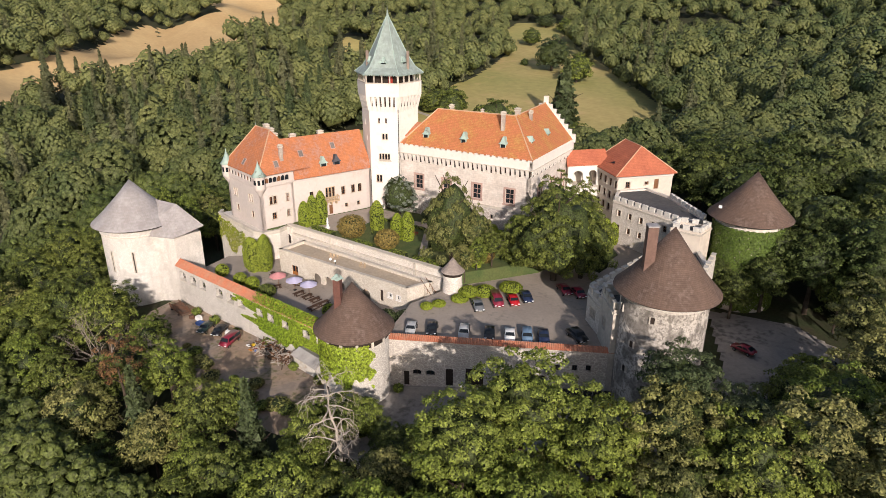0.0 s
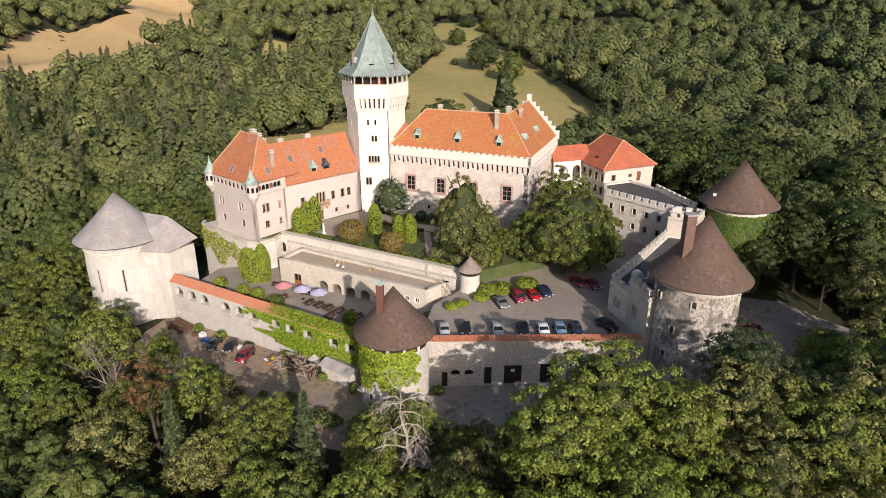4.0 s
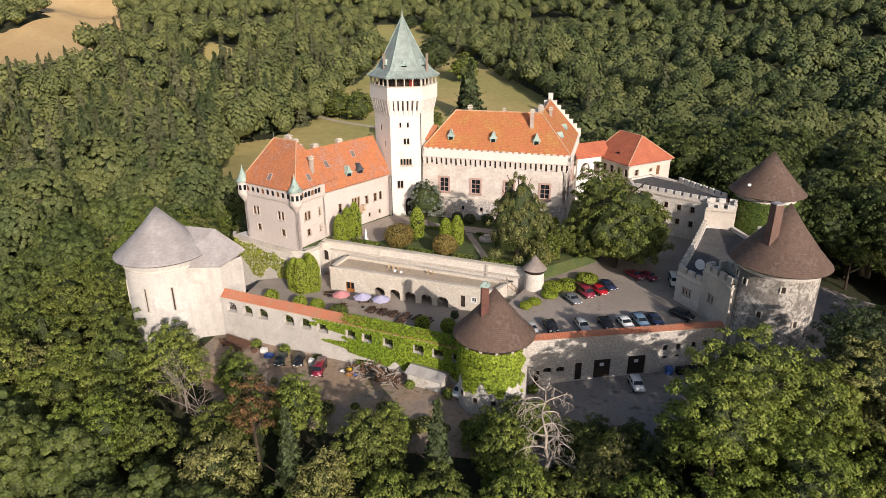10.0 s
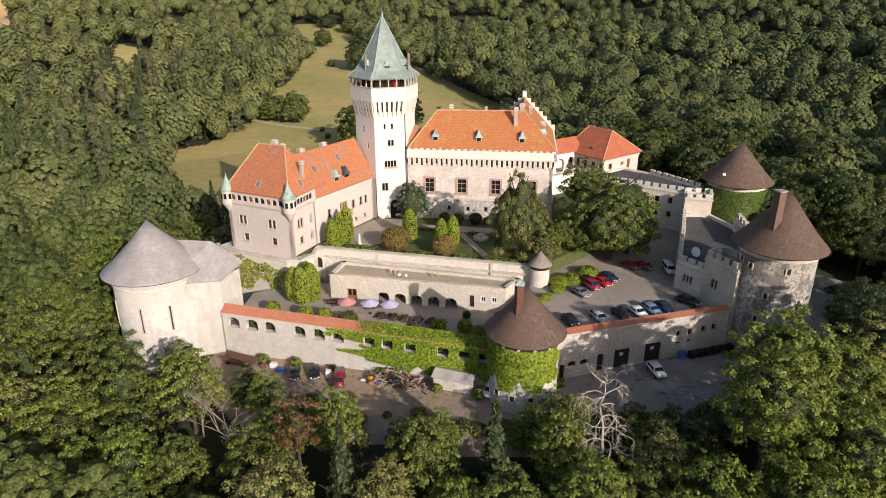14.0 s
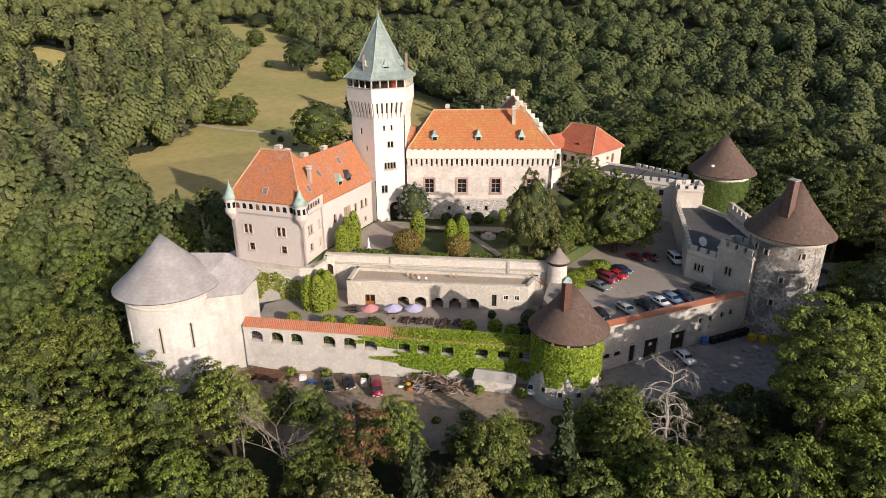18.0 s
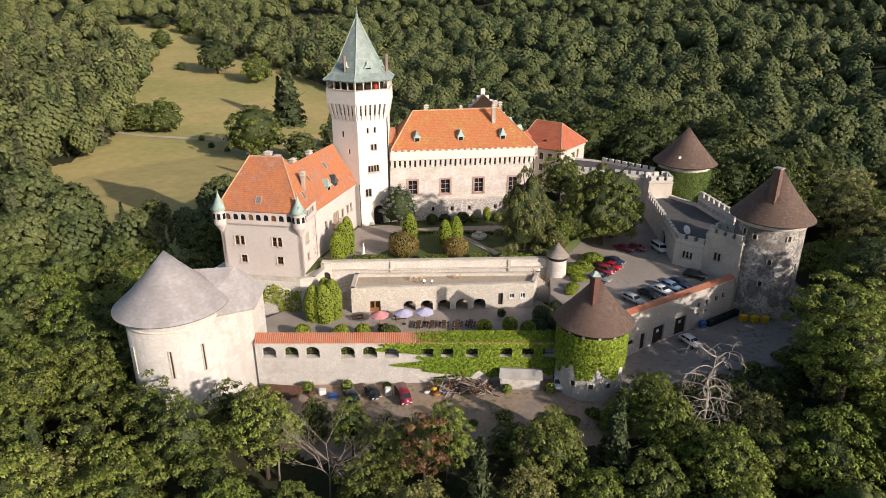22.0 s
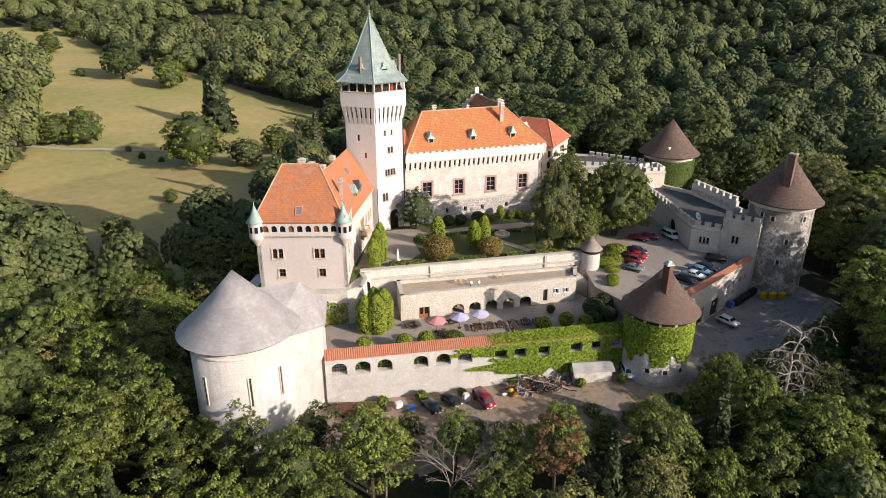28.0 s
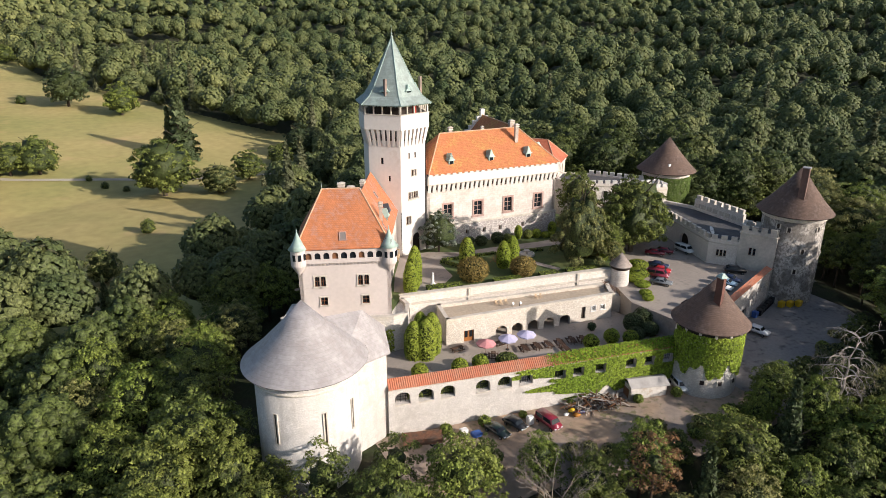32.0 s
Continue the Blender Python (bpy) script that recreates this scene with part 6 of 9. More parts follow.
for x, y, r, h, m in ((3.2, -2.9, 1.5, 2.6, LEAF_D), (6.0, -2.6, 1.1, 1.6, LEAF), (9.0, -2.8, 0.9, 3.4, HEDGE), (11.2, -3.6, 1.1, 2.2, LEAF), (13.5, -3.8, 1.1, 2.1, HEDGE), (15.4, -4.6, 0.9, 1.4, HEDGE), (17.0, -5.0, 0.9, 1.3, HEDGE), (-1.0, -2.6, 1.4, 2.2, LEAF_D), (-4.0, -2.4, 1.3, 2.4, LEAF_D), (18.6, -3.0, 1.0, 3.0, HEDGE)):
    shrub(x, y, 0.4, r, h, m, "ball", "clipped shrub along the palace foot", group="palace shrubs", n=1200)
for x, y, r, h in ((22.6, -28.6, 2.2, 1.7), (20.0, -30.0, 2.0, 1.6), (26.2, -24.6, 2.2, 1.6), (19.5, -33.0, 1.6, 1.1), (17.0, -36.5, 1.2, 1.0), (15.6, -38.6, 1.1, 1.2)):
    shrub(x, y, -2.2, r, h, HEDGE, "ball", "low rounded shrub bordering the parking court", group="court shrubs", n=1500)
for x, y in ((40.0, 10.0), (42.0, 8.0)):
    shrub(x - 4, y - 2, -1.0, 1.2, 5.0, HEDGE, "column", "clipped thuja column by the east terrace", group="terrace thujas", n=1600)


def hedge(a, b, z, wide, high, label="low clipped box hedge along the garden wall"):
    gg = np.random.default_rng(int(abs(a[0] * 11 + a[1] * 5)) + 3)
    o, d, n = frame_at(a, b)
    length = (Vector(b) - Vector(a)).length
    k = int(length * (wide + 2 * high) * 26)
    u, w = gg.uniform(0, length, k), gg.uniform(-wide / 2 - high, wide / 2 + high, k)
    top = np.abs(w) < wide / 2
    ww = np.clip(w, -wide / 2, wide / 2)
    zz = np.where(top, high, high - (np.abs(w) - wide / 2))
    p = np.stack([o.x + d.x * u + n.x * ww, o.y + d.y * u + n.y * ww, z + zz], -1)
    nn = np.where(top[:, None], np.array([0, 0, 1.0]), np.stack([n.x * np.sign(w), n.y * np.sign(w), 0 * w], -1))
    t = thing("hedge", label, "hedge", "garden hedges", at=(a[0], a[1], z))
    va, fa = cards(p, nn, 0.17, gg)
    ob = new("foliage", big_mesh("foliage", va, fa, LEAF_L))
    under(ob, t)
    # dark core block, colour standing in for shade inside the hedge
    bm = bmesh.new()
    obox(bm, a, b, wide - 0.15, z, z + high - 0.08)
    part("inner_mass", bm, CORE_SHADE, t)


hedge((-23.6, -20.4), (-16.8, -21.9), 0.4, 1.2, 1.0)
hedge((-10.4, -23.2), (-4.8, -24.2), 0.4, 1.2, 1.0)
hedge((-0.4, -24.6), (3.6, -25.2), 0.4, 1.2, 1.0)
hedge((5.6, -25.4), (12.2, -26.6), 0.4, 1.2, 1.0)
hedge((-14.2, -8.0), (-10.0, -17.0), 0.4, 0.7, 0.5, "low box edging round the lawn")
hedge((-13.6, -7.6), (-1.0, -9.0), 0.4, 0.7, 0.5, "low box edging round the lawn")
hedge((1.8, -10.0), (9.5, -12.0), 0.4, 0.7, 0.6, "low box edging round the lawn")


# ---- ivy ----
def ivy(name, points, normals, size, label, material=None, seed=0):
    gg = np.random.default_rng(seed)
    va, fa = cards(points + normals * gg.uniform(0.04, 0.3, (len(points), 1)), normals + np.array([0, 0, 0.35]), size, gg)
    return tagged(new(name, big_mesh(name, va, fa, material or IVY)), label, "ivy", kind="stuff")


def ivy_wall(a, b, u0, u1, z0, z1, dens, seed, mask):
    gg = np.random.default_rng(seed)
    o, d, n = frame_at(a, b)
    k = int((u1 - u0) * (z1 - z0) * dens)
    u, z = gg.uniform(u0, u1, k), gg.uniform(z0, z1, k)
    keep = mask(u, z, gg)
    u, z = u[keep], z[keep]
    p = np.stack([o.x + d.x * u, o.y + d.y * u, z], -1)
    return p, np.tile(np.array([n.x, n.y, 0.0]), (len(p), 1))


hedge((-38.0, -43.0), (-20.0, -46.6), -6.0, 1.1, 2.2, "dense clipped hedge behind the arcade wall")
hedge((-18.0, -47.0), (6.0, -51.8), -6.0, 1.1, 2.0, "dense clipped hedge behind the arcade wall")
eb = random.Random(91)
for i in range(46):
    x = eb.uniform(-40, 56)
    y = float(lerp(x, [-44, -34, -12, 4, 20, 40, 57], [-51.5, -56.5, -61.5, -64.5, -64.5, -59.5, -55])) + eb.uniform(-2.2, 0.9)
    r = eb.uniform(0.6, 1.7)
    shrub(x, y, float(ground(x, y)) - 0.1, r, r * eb.uniform(0.6, 1.2), eb.choice((LEAF, LEAF_L, LEAF_Y, LEAF_Y)), "bush", "wild bush at the edge of the lower yard", group="yard edge bushes", n=420, seed=i)
for x, y, r in ((-27.2, -48.6, 1.0), (-12.0, -50.9, 0.7), (-33.5, -47.4, 0.9), (-1.6, -55.4, 0.8), (5.2, -57.2, 0.9), (18.5, -53.6, 0.8), (-20.6, -49.6, 0.6)):
    shrub(x, y, float(ground(x, y)), r, r * 1.7, LEAF_L, "bush", "weedy bush at the foot of the wall", group="wall foot weeds", n=420)


CHIM_GREY = mat("grey_brown_chimney", (0.50, 0.42, 0.36), 0.9, 0.25, 0.5, 3.0, 0.3)

# ---- palace details ----
def corbel_row(parent, a, b, u0, u1, count, z0, z1, out, wide, material):
    for i in range(count):
        u = u0 + (u1 - u0) * (i + 0.5) / count
        o, d, n = frame_at(a, b)
        bm = bmesh.new()
        lo = [o + d * (u - wide / 2) + n * 0.003, o + d * (u + wide / 2) + n * 0.003, o + d * (u + wide / 2) + n * 0.12, o + d * (u - wide / 2) + n * 0.12]
        hi = [lo[0], lo[1], o + d * (u + wide / 2) + n * out, o + d * (u - wide / 2) + n * out]
        prism(bm, [tuple(p) for p in lo[::-1]], z0, z1 - 0.004, [tuple(p) for p in hi[::-1]])
        part("corbel", bm, material, parent)


for a, b, ln, count in ((plan[0], plan[1], 33.6, 29), (plan[1], plan[2], 25.0, 21)):
    corbel_row(palace, a, b, 0, ln, count, 13.2, 15.0, 0.68, ln / count - 0.46, PLASTER_W)
    # dark panels in the corbel gaps stand in for the shade there
    for i in range(count + 1):
        u = min(max(ln * i / count, 0.2), ln - 0.2)
        bm = bmesh.new()
        face_box(bm, a, b, u - 0.19, u + 0.19, 13.3 if i % 2 else 13.7, 14.9, 0.003, 0.2)
        part("machicolation_slit", bm, WOOD_D, palace, "dark panel painted as shade between the corbels")
for h in S_WINS:
    window(palace, plan[0], plan[1], h, nx=2, nz=3, deep=0.35, surround=STONE_TRIM, sw=0.4, frame_mat=STONE_TRIM)
for h in E_WINS:
    window(palace, plan[1], plan[2], h, nx=2, nz=3, deep=0.35, surround=STONE_TRIM, sw=0.4, frame_mat=STONE_TRIM)
for h in S_LOW:
    window(palace, plan[0], plan[1], h, nx=1, nz=1, deep=0.35, surround=STONE_PALE, sw=0.15)
# battered rubble foot and the ledge over it
bm = bmesh.new()
wall_bm(bm, pal(P_W + 0.2, -0.35), pal(0.35, -0.35), 0.0, 5.2, 0.34, [(h[0], h[1], h[2], h[3]) for h in S_LOW])
part("plinth", bm, PLINTH, palace, "rough rubble foot of the wall")
bm = bmesh.new()
wall_bm(bm, pal(0.35, -0.35), pal(0.35, P_N), 0.0, 5.2, 0.34)
part("plinth", bm, PLINTH, palace, "rough rubble foot of the wall")
bm = bmesh.new()
face_box(bm, plan[0], plan[1], 0.2, 34.05, 5.2, 5.55, 0.003, 0.5)
part("ledge", bm, STONE_PALE, palace)
bm = bmesh.new()
face_box(bm, plan[1], plan[2], 0.0, 25.0, 5.2, 5.55, 0.003, 0.5)
part("ledge", bm, STONE_PALE, palace)
merlons(palace, over[0], over[1], 17.0, 0.75, 0.65, 0.22, 0.35, PLASTER_W)
merlons(palace, over[1], over[2], 17.0, 0.75, 0.65, 0.22, 0.35, PLASTER_W)
for a, b, ln in ((over[0], over[1], 34.3), (over[1], over[2], 25.7)):
    bm = bmesh.new()
    face_box(bm, a, b, 0.2, ln - 0.2, 17.1, 17.42, -0.85, -0.4)
    part("gutter", bm, SLATE, palace, "dark sheet-metal gutter behind the parapet")
    bm = bmesh.new()
    face_box(bm, a, b, 0, ln, 15.02, 15.2, 0.003, 0.09)
    part("string_course", bm, STONE_PALE, palace)


def dormer(parent, x, y, z, yaw, w=1.1, h=2.1, deep=1.8, roof=None, name="dormer"):
    """A small pointed roof dormer that looks along yaw (degrees from south, to the east)."""
    s, c = math.sin(radians(yaw)), math.cos(radians(yaw))

    def at(u, v, zz):
        return (x + u * c + v * s, y + u * s - v * c, z + zz)

    dm = new(name)
    dm.parent = parent
    dm.location = Vector((x, y, z)) - parent.location
    bm = bmesh.new()
    q = [bm.verts.new(at(*p)) for p in ((-w / 2, 0, 0), (w / 2, 0, 0), (w / 2, 0, h * 0.42), (-w / 2, 0, h * 0.42), (-w / 2, -deep, 0), (w / 2, -deep, 0), (w / 2, -deep, h * 0.42), (-w / 2, -deep, h * 0.42))]
    for f in ((0, 1, 2, 3), (1, 5, 6, 2), (5, 4, 7, 6), (4, 0, 3, 7), (3, 2, 6, 7), (4, 5, 1, 0)):
        bm.faces.new([q[i] for i in f])
    part("body", bm, roof or COPPER, dm)
    bm = bmesh.new()
    e = w / 2 + 0.28
    q = [bm.verts.new(at(*p)) for p in ((-e, 0.3, h * 0.40), (e, 0.3, h * 0.40), (e, -deep, h * 0.40), (-e, -deep, h * 0.40), (-0.12, -0.15, h), (0.12, -0.15, h), (0.12, -deep * 0.9, h * 0.9), (-0.12, -deep * 0.9, h * 0.9), (-e * 0.5, 0.12, h * 0.58), (e * 0.5, 0.12, h * 0.58), (e * 0.5, -deep, h * 0.58), (-e * 0.5, -deep, h * 0.58))]
    for f in ((0, 1, 9, 8), (1, 2, 10, 9), (2, 3, 11, 10), (3, 0, 8, 11), (8, 9, 5, 4), (9, 10, 6, 5), (10, 11, 7, 6), (11, 8, 4, 7), (4, 5, 6, 7), (3, 2, 1, 0)):
        bm.faces.new([q[i] for i in f])
    part("dormer_roof", bm, roof or COPPER, dm)
    bm = bmesh.new()
    q = [bm.verts.new(at(*p)) for p in ((-w * 0.36, 0.02, 0.12), (w * 0.36, 0.02, 0.12), (w * 0.36, 0.02, h * 0.36), (-w * 0.36, 0.02, h * 0.36))]
    bm.faces.new(q)
    part("pane", bm, GLASS, dm)
    return dm


def roof_light(parent, a, b, top, u, v, w=1.1, h=1.5, lift=0.24):
    """A roof window lying in the slope over the eave a-b (top: a point of the ridge), u metres along it and v up the slope."""
    a, b, top = Vector(a), Vector(b), Vector(top)
    e = (b - a).normalized()
    n = e.cross(top - a).normalized()
    up = n.cross(e)
    c = a + e * u + up * v + Vector((0, 0, lift))
    light = new("roof_window")
    light.parent = parent
    light.location = c - parent.location

    def slab(name, x0, x1, y0, y1, z0, z1, material):
        bm = bmesh.new()
        bmesh.ops.create_cube(bm, size=1.0)
        for q in bm.verts:
            k = q.co + Vector((0.5, 0.5, 0.5))
            q.co = c + e * (x0 + (x1 - x0) * k.x) + up * (y0 + (y1 - y0) * k.y) + n * (z0 + (z1 - z0) * k.z)
        part(name, bm, material, light)

    slab("pane", -w / 2 + 0.08, w / 2 - 0.08, 0.08, h - 0.08, -0.05, 0.07, GLASS_ROOF)
    for x0, x1, y0, y1 in ((-w / 2, -w / 2 + 0.12, 0, h), (w / 2 - 0.12, w / 2, 0, h), (-w / 2 + 0.12, w / 2 - 0.12, 0, 0.12), (-w / 2 + 0.12, w / 2 - 0.12, h - 0.12, h)):
        slab("frame", x0, x1, y0, y1, -0.05, 0.14, STONE_TRIM)
    return light


def chimney(parent, x, y, z0, z1, wx, wy, material, turn=0.0, cap=True):
    c, s = math.cos(turn), math.sin(turn)

    def quad(k, m):
        return [(x + u * c - v * s, y + u * s + v * c) for u, v in ((-wx / 2 * k - m, -wy / 2 * k - m), (wx / 2 * k + m, -wy / 2 * k - m), (wx / 2 * k + m, wy / 2 * k + m), (-wx / 2 * k - m, wy / 2 * k + m))]

    ch = new("chimney")
    ch.parent = parent
    ch.location = Vector((x, y, z0)) - parent.location
    bm = bmesh.new()
    prism(bm, quad(1, 0), z0, z1)
    part("shaft", bm, material, ch)
    if cap:
        bm = bmesh.new()
        prism(bm, quad(1, 0.12), z1 - 0.45, z1 - 0.2)
        prism(bm, quad(1, 0.15), z1 + 0.002, z1 + 0.16)
        prism(bm, quad(0.7, 0), z1 + 0.16, z1 + 0.3)
        part("cap", bm, STONE_PALE, ch)
    return ch


def roof_z(v):
    return Z_E + (Z_R - Z_E) * (v + 0.55) / 7.65


for u in (-27.1, -17.1, -7.25):
    x, y = pal(u, 1.05)
    dormer(palace, x, y, roof_z(1.05) - 0.05, 3, 1.35, 2.7, 1.9)
for v in (5.0, 14.5):
    x, y = pal(-1.9, v)
    dormer(palace, x, y, roof_z(1.9) - 0.05, 93, 1.3, 1.9, 1.8)
for u, v, z0, z1, w in ((-8.9, 4.3, 21.0, 26.0, 0.85), (-7.6, 9.0, 23.0, 26.2, 1.1), (-24.2, 8.2, 23.0, 25.7, 0.9), (-16.0, 8.0, 23.0, 25.4, 0.45), (-5.6, 12.0, 22.0, 25.4, 0.7)):
    x, y = pal(u, v)
    chimney(palace, x, y, z0, z1, w, w * 0.7, CHIM_GREY)
# stepped gable at the north end
for i in range(-7, 8):
    k = abs(i)
    z1 = 26.2 - 1.12 * k if k else 26.9
    a, b = pal(-7.2 + i * 1.08 - 0.54, P_N + 0.02), pal(-7.2 + i * 1.08 + 0.54, P_N + 0.02)
    bm = bmesh.new()
    obox(bm, a, b, 0.75, 16.5, z1)
    obox(bm, a, b, 0.95, z1, z1 + 0.16)
    part("gable_step", bm, PLASTER_W, palace)
x, y = pal(P_W + 2.2, 3.0)
bm = bmesh.new()
box(bm, -14.4, -11.0, 3.6, 9.6, 15.0, 18.4)
part("wall", bm, PLASTER, palace)
roof_shell("roof", [((-14.6, 3.2, 18.4), (-10.8, 3.2, 18.4), (-10.8, 7.5, 21.0), (-14.6, 7.5, 21.0))], TILE_OR, palace)
# link with an arched passage to the lodge
link = thing("link_building", "low plastered link with an arch and red tiled roof", "house", at=(25, 25, 5))
la, lb = (22.6, 21.0), (30.4, 27.2)
bm = bmesh.new()
wall_bm(bm, la, lb, -1.0, 11.2, 0.6, [(1.2, 4.0, 6.2, 10.0, 1.0), (5.4, 7.6, 6.2, 10.0, 1.0)])
part("wall", bm, PLASTER_W, link)
bm = bmesh.new()
wall_bm(bm, (27.2, 31.0), (19.6, 25.0), -1.0, 11.2, 0.6)
part("wall", bm, PLASTER_W, link)
bm = bmesh.new()
prism(bm, [la, lb, (27.2, 31.0), (19.6, 25.0)], 5.6, 6.1)
part("floor_slab", bm, STONE_PALE, link)
roof_shell("roof", [((22.4, 20.4, 11.3), (31.0, 27.2, 11.3), (29.0, 29.6, 14.4), (21.0, 23.0, 14.4)), ((27.4, 31.6, 11.3), (19.0, 25.2, 11.3), (21.0, 23.0, 14.4), (29.0, 29.6, 14.4))], TILE_RED, link)

# ---- great tower details ----
for k in range(6):
    a, b = hexa(7.02)[k], hexa(7.02)[(k + 1) % 6]
    o, d, n = frame_at(a, b)
    for i in range(7):
        u = 7.02 * (i + 0.5) / 7
        us = 7.9 * (i + 0.5) / 7 - 0.44
        bm = bmesh.new()
        w = 0.33
        lo = [o + d * (u - w) - n * 0.05, o + d * (u + w) - n * 0.05, o + d * (u + w) + n * 0.02, o + d * (u - w) + n * 0.02]
        hi = [o + d * (us - w) - n * 0.05, o + d * (us + w) - n * 0.05, o + d * (us + w) + n * 0.765, o + d * (us - w) + n * 0.765]
        prism(bm, [tuple(p) for p in lo[::-1]], 24.3, 27.95, [tuple(p) for p in hi[::-1]])
        part("corbel", bm, PLASTER_W, tower)
    # added dark panels paint the shade between the tower's corbels
    for i in range(6):
        u = 7.02 * (i + 1) / 7
        bm = bmesh.new()
        face_box(bm, a, b, u - 0.19, u + 0.19, 25.6, 27.85, 0.0, 0.16)
        part("machicolation_slit", bm, WOOD_D, tower, "dark panel painted as shade between the corbels")
    # gallery posts and their arches
    ga, gb = hexa(7.75)[k], hexa(7.75)[(k + 1) % 6]
    bm = bmesh.new()
    wall_bm(bm, ga, gb, 30.9, 33.0, 0.3, [(0.22 + 1.85 * i, 0.22 + 1.85 * i + 1.63, 30.95, 32.85, 0.6) for i in range(4)])
    part("gallery_arches", bm, STONE_PALE, tower)
    bm = bmesh.new()
    face_box(bm, hexa(7.9)[k], hexa(7.9)[(k + 1) % 6], 0, 7.9, 30.9, 31.05, -0.6, 0.1)
    part("sill", bm, STONE_PALE, tower)
    ea, eb = hexa(8.45)[k], hexa(8.45)[(k + 1) % 6]
    bm = bmesh.new()
    for i in range(16):
        face_box(bm, ea, eb, 0.25 + i * 0.52, 0.4 + i * 0.52, 32.68, 32.86, -1.0, -0.02)
    part("rafter_ends", bm, COPPER, tower)
# core behind the gallery arches, its dark colour standing in for interior shade
bm = bmesh.new()
prism(bm, hexa(5.6), 28.0, 33.0)
part("inner_core", bm, WOOD_D, tower, "inner wall of the gallery, coloured dark as shade")
bm = bmesh.new()
a_, b_ = hexa(5.65)[0], hexa(5.65)[1]
face_box(bm, a_, b_, 3.9, 4.9, 29.8, 32.4, 0.0, 0.08)
part("door", bm, RED_P, tower, "red door to the gallery")
bm = bmesh.new()
prism(bm, hexa(7.5), 29.6, 29.8)
part("gallery_floor", bm, STONE_PALE, tower)
bm = bmesh.new()
prism(bm, hexa(6.9), 24.4, 27.98)
part("shaft_top", bm, PLASTER_W, tower)
v, f = lathe(T_X, T_Y, [(0.28, 45.2), (0.3, 45.9), (0.1, 46.2), (0.22, 46.45), (0.06, 46.7), (0.03, 48.0), (0, 48.05)], 10)
put("finial", v, f, COPPER_D, tower)
for x, y in ((T_X + 5.9, T_Y - 1.0), (T_X + 5.2 * math.sin(radians(-40)), T_Y - 5.2 * math.cos(radians(-40)))):
    chimney(tower, x, y, 33.6, 37.9, 0.55, 0.55, CHIM_BROWN, 0.3, False)
for b_, rr_ in ((17.8, 5.1), (-42.2, 5.1), (77.8, 5.1)):
    dormer(tower, T_X + rr_ * math.sin(radians(b_)), T_Y - rr_ * math.cos(radians(b_)), 34.6, b_, 1.7, 2.1, 1.6, COPPER)
for r0, z0, r1, z1 in ((8.52, 32.9, 6.42, 34.4), (6.42, 34.4, 4.82, 36.7), (4.82, 36.7, 3.12, 39.9), (3.12, 39.9, 0.05, 45.8)):
    for k in range(6):
        p, q = hexa(r0)[k], hexa(r1)[k]
        v, f = [], []
        limb(v, f, (*p, z0), (*q, z1), 0.09, 0.09, 5)
        put("hip_roll", v, f, COPPER, tower)
ta, tb = h0[0], h0[1]
for h in T_FRONT[:-1]:
    window(tower, ta, tb, h, nx=1, nz=1, deep=0.3, surround=PLASTER_W if h[2] > 20 else STONE_PALE, sw=0.1)
for h in T_WEST:
    window(tower, h0[5], h0[0], h, nx=1, nz=1, deep=0.3)
bm = bmesh.new()
face_box(bm, ta, tb, *T_FRONT[-1][:2], 0.3, 4.9, -0.62, -0.55)
part("door", bm, WOOD_D, tower, "dark wooden door in a deep arch")
bm = bmesh.new()
face_box(bm, ta, tb, 2.0, 5.2, 12.5, 12.75, 0.003, 0.2)
part("sill", bm, STONE_PALE, tower)
v, f = [], []
limb(v, f, (h0[1][0] + 0.06, h0[1][1] - 0.12, 1.0), (h0[1][0] + 0.06, h0[1][1] - 0.12, 25.0), 0.08, 0.08, 6)
put("drainpipe", v, f, IRON, tower)
v, f = [], []
limb(v, f, (h0[0][0] - 0.12, h0[0][1] - 0.06, 0.5), (h0[0][0] - 0.12, h0[0][1] - 0.06, 10.4), 0.08, 0.08, 6)
put("drainpipe", v, f, IRON, tower)

# ---- corner house details ----
for i, hh in ((0, H_WINS), (1, H_EW)):
    a, b = hplan[i], hplan[i + 1]
    for h in hh:
        window(house, a, b, h, nx=2 if h[2] > 5 else 2, nz=2, deep=0.25, surround=STONE_PALE, sw=0.18)
for i, n_ in ((0, 9), (1, 6)):
    a, b = hplan[i], hplan[i + 1]
    ln = H_W if i == 0 else 8.5
    o, d, n = frame_at(a, b)
    a2, b2 = o + n * 0.3, o + n * 0.3 + d * ln
    st = (ln - 2.4) / n_
    bm = bmesh.new()
    wall_bm(bm, a2, b2, 10.3, 12.6, 0.29, [(1.2 + st * (k + 0.5) - 0.5, 1.2 + st * (k + 0.5) + 0.5, 11.0, 12.2, 1.0) for k in range(n_)])
    part("gallery", bm, PLASTER_P, house)
    for k in range(n_):
        u = 1.2 + st * (k + 0.5)
        bm = bmesh.new()
        face_box(bm, a, b, u - 0.5, u + 0.5, 11.0, 12.2, 0.003, 0.05)
        part("niche", bm, GLASS if k % 3 else WOOD_B, house, "dark arched opening under the eave")
    corbel_row(house, a, b, 0.6, ln - 0.2, int(ln / 0.62), 9.85, 10.3, 0.3, 0.3, PLASTER_P)
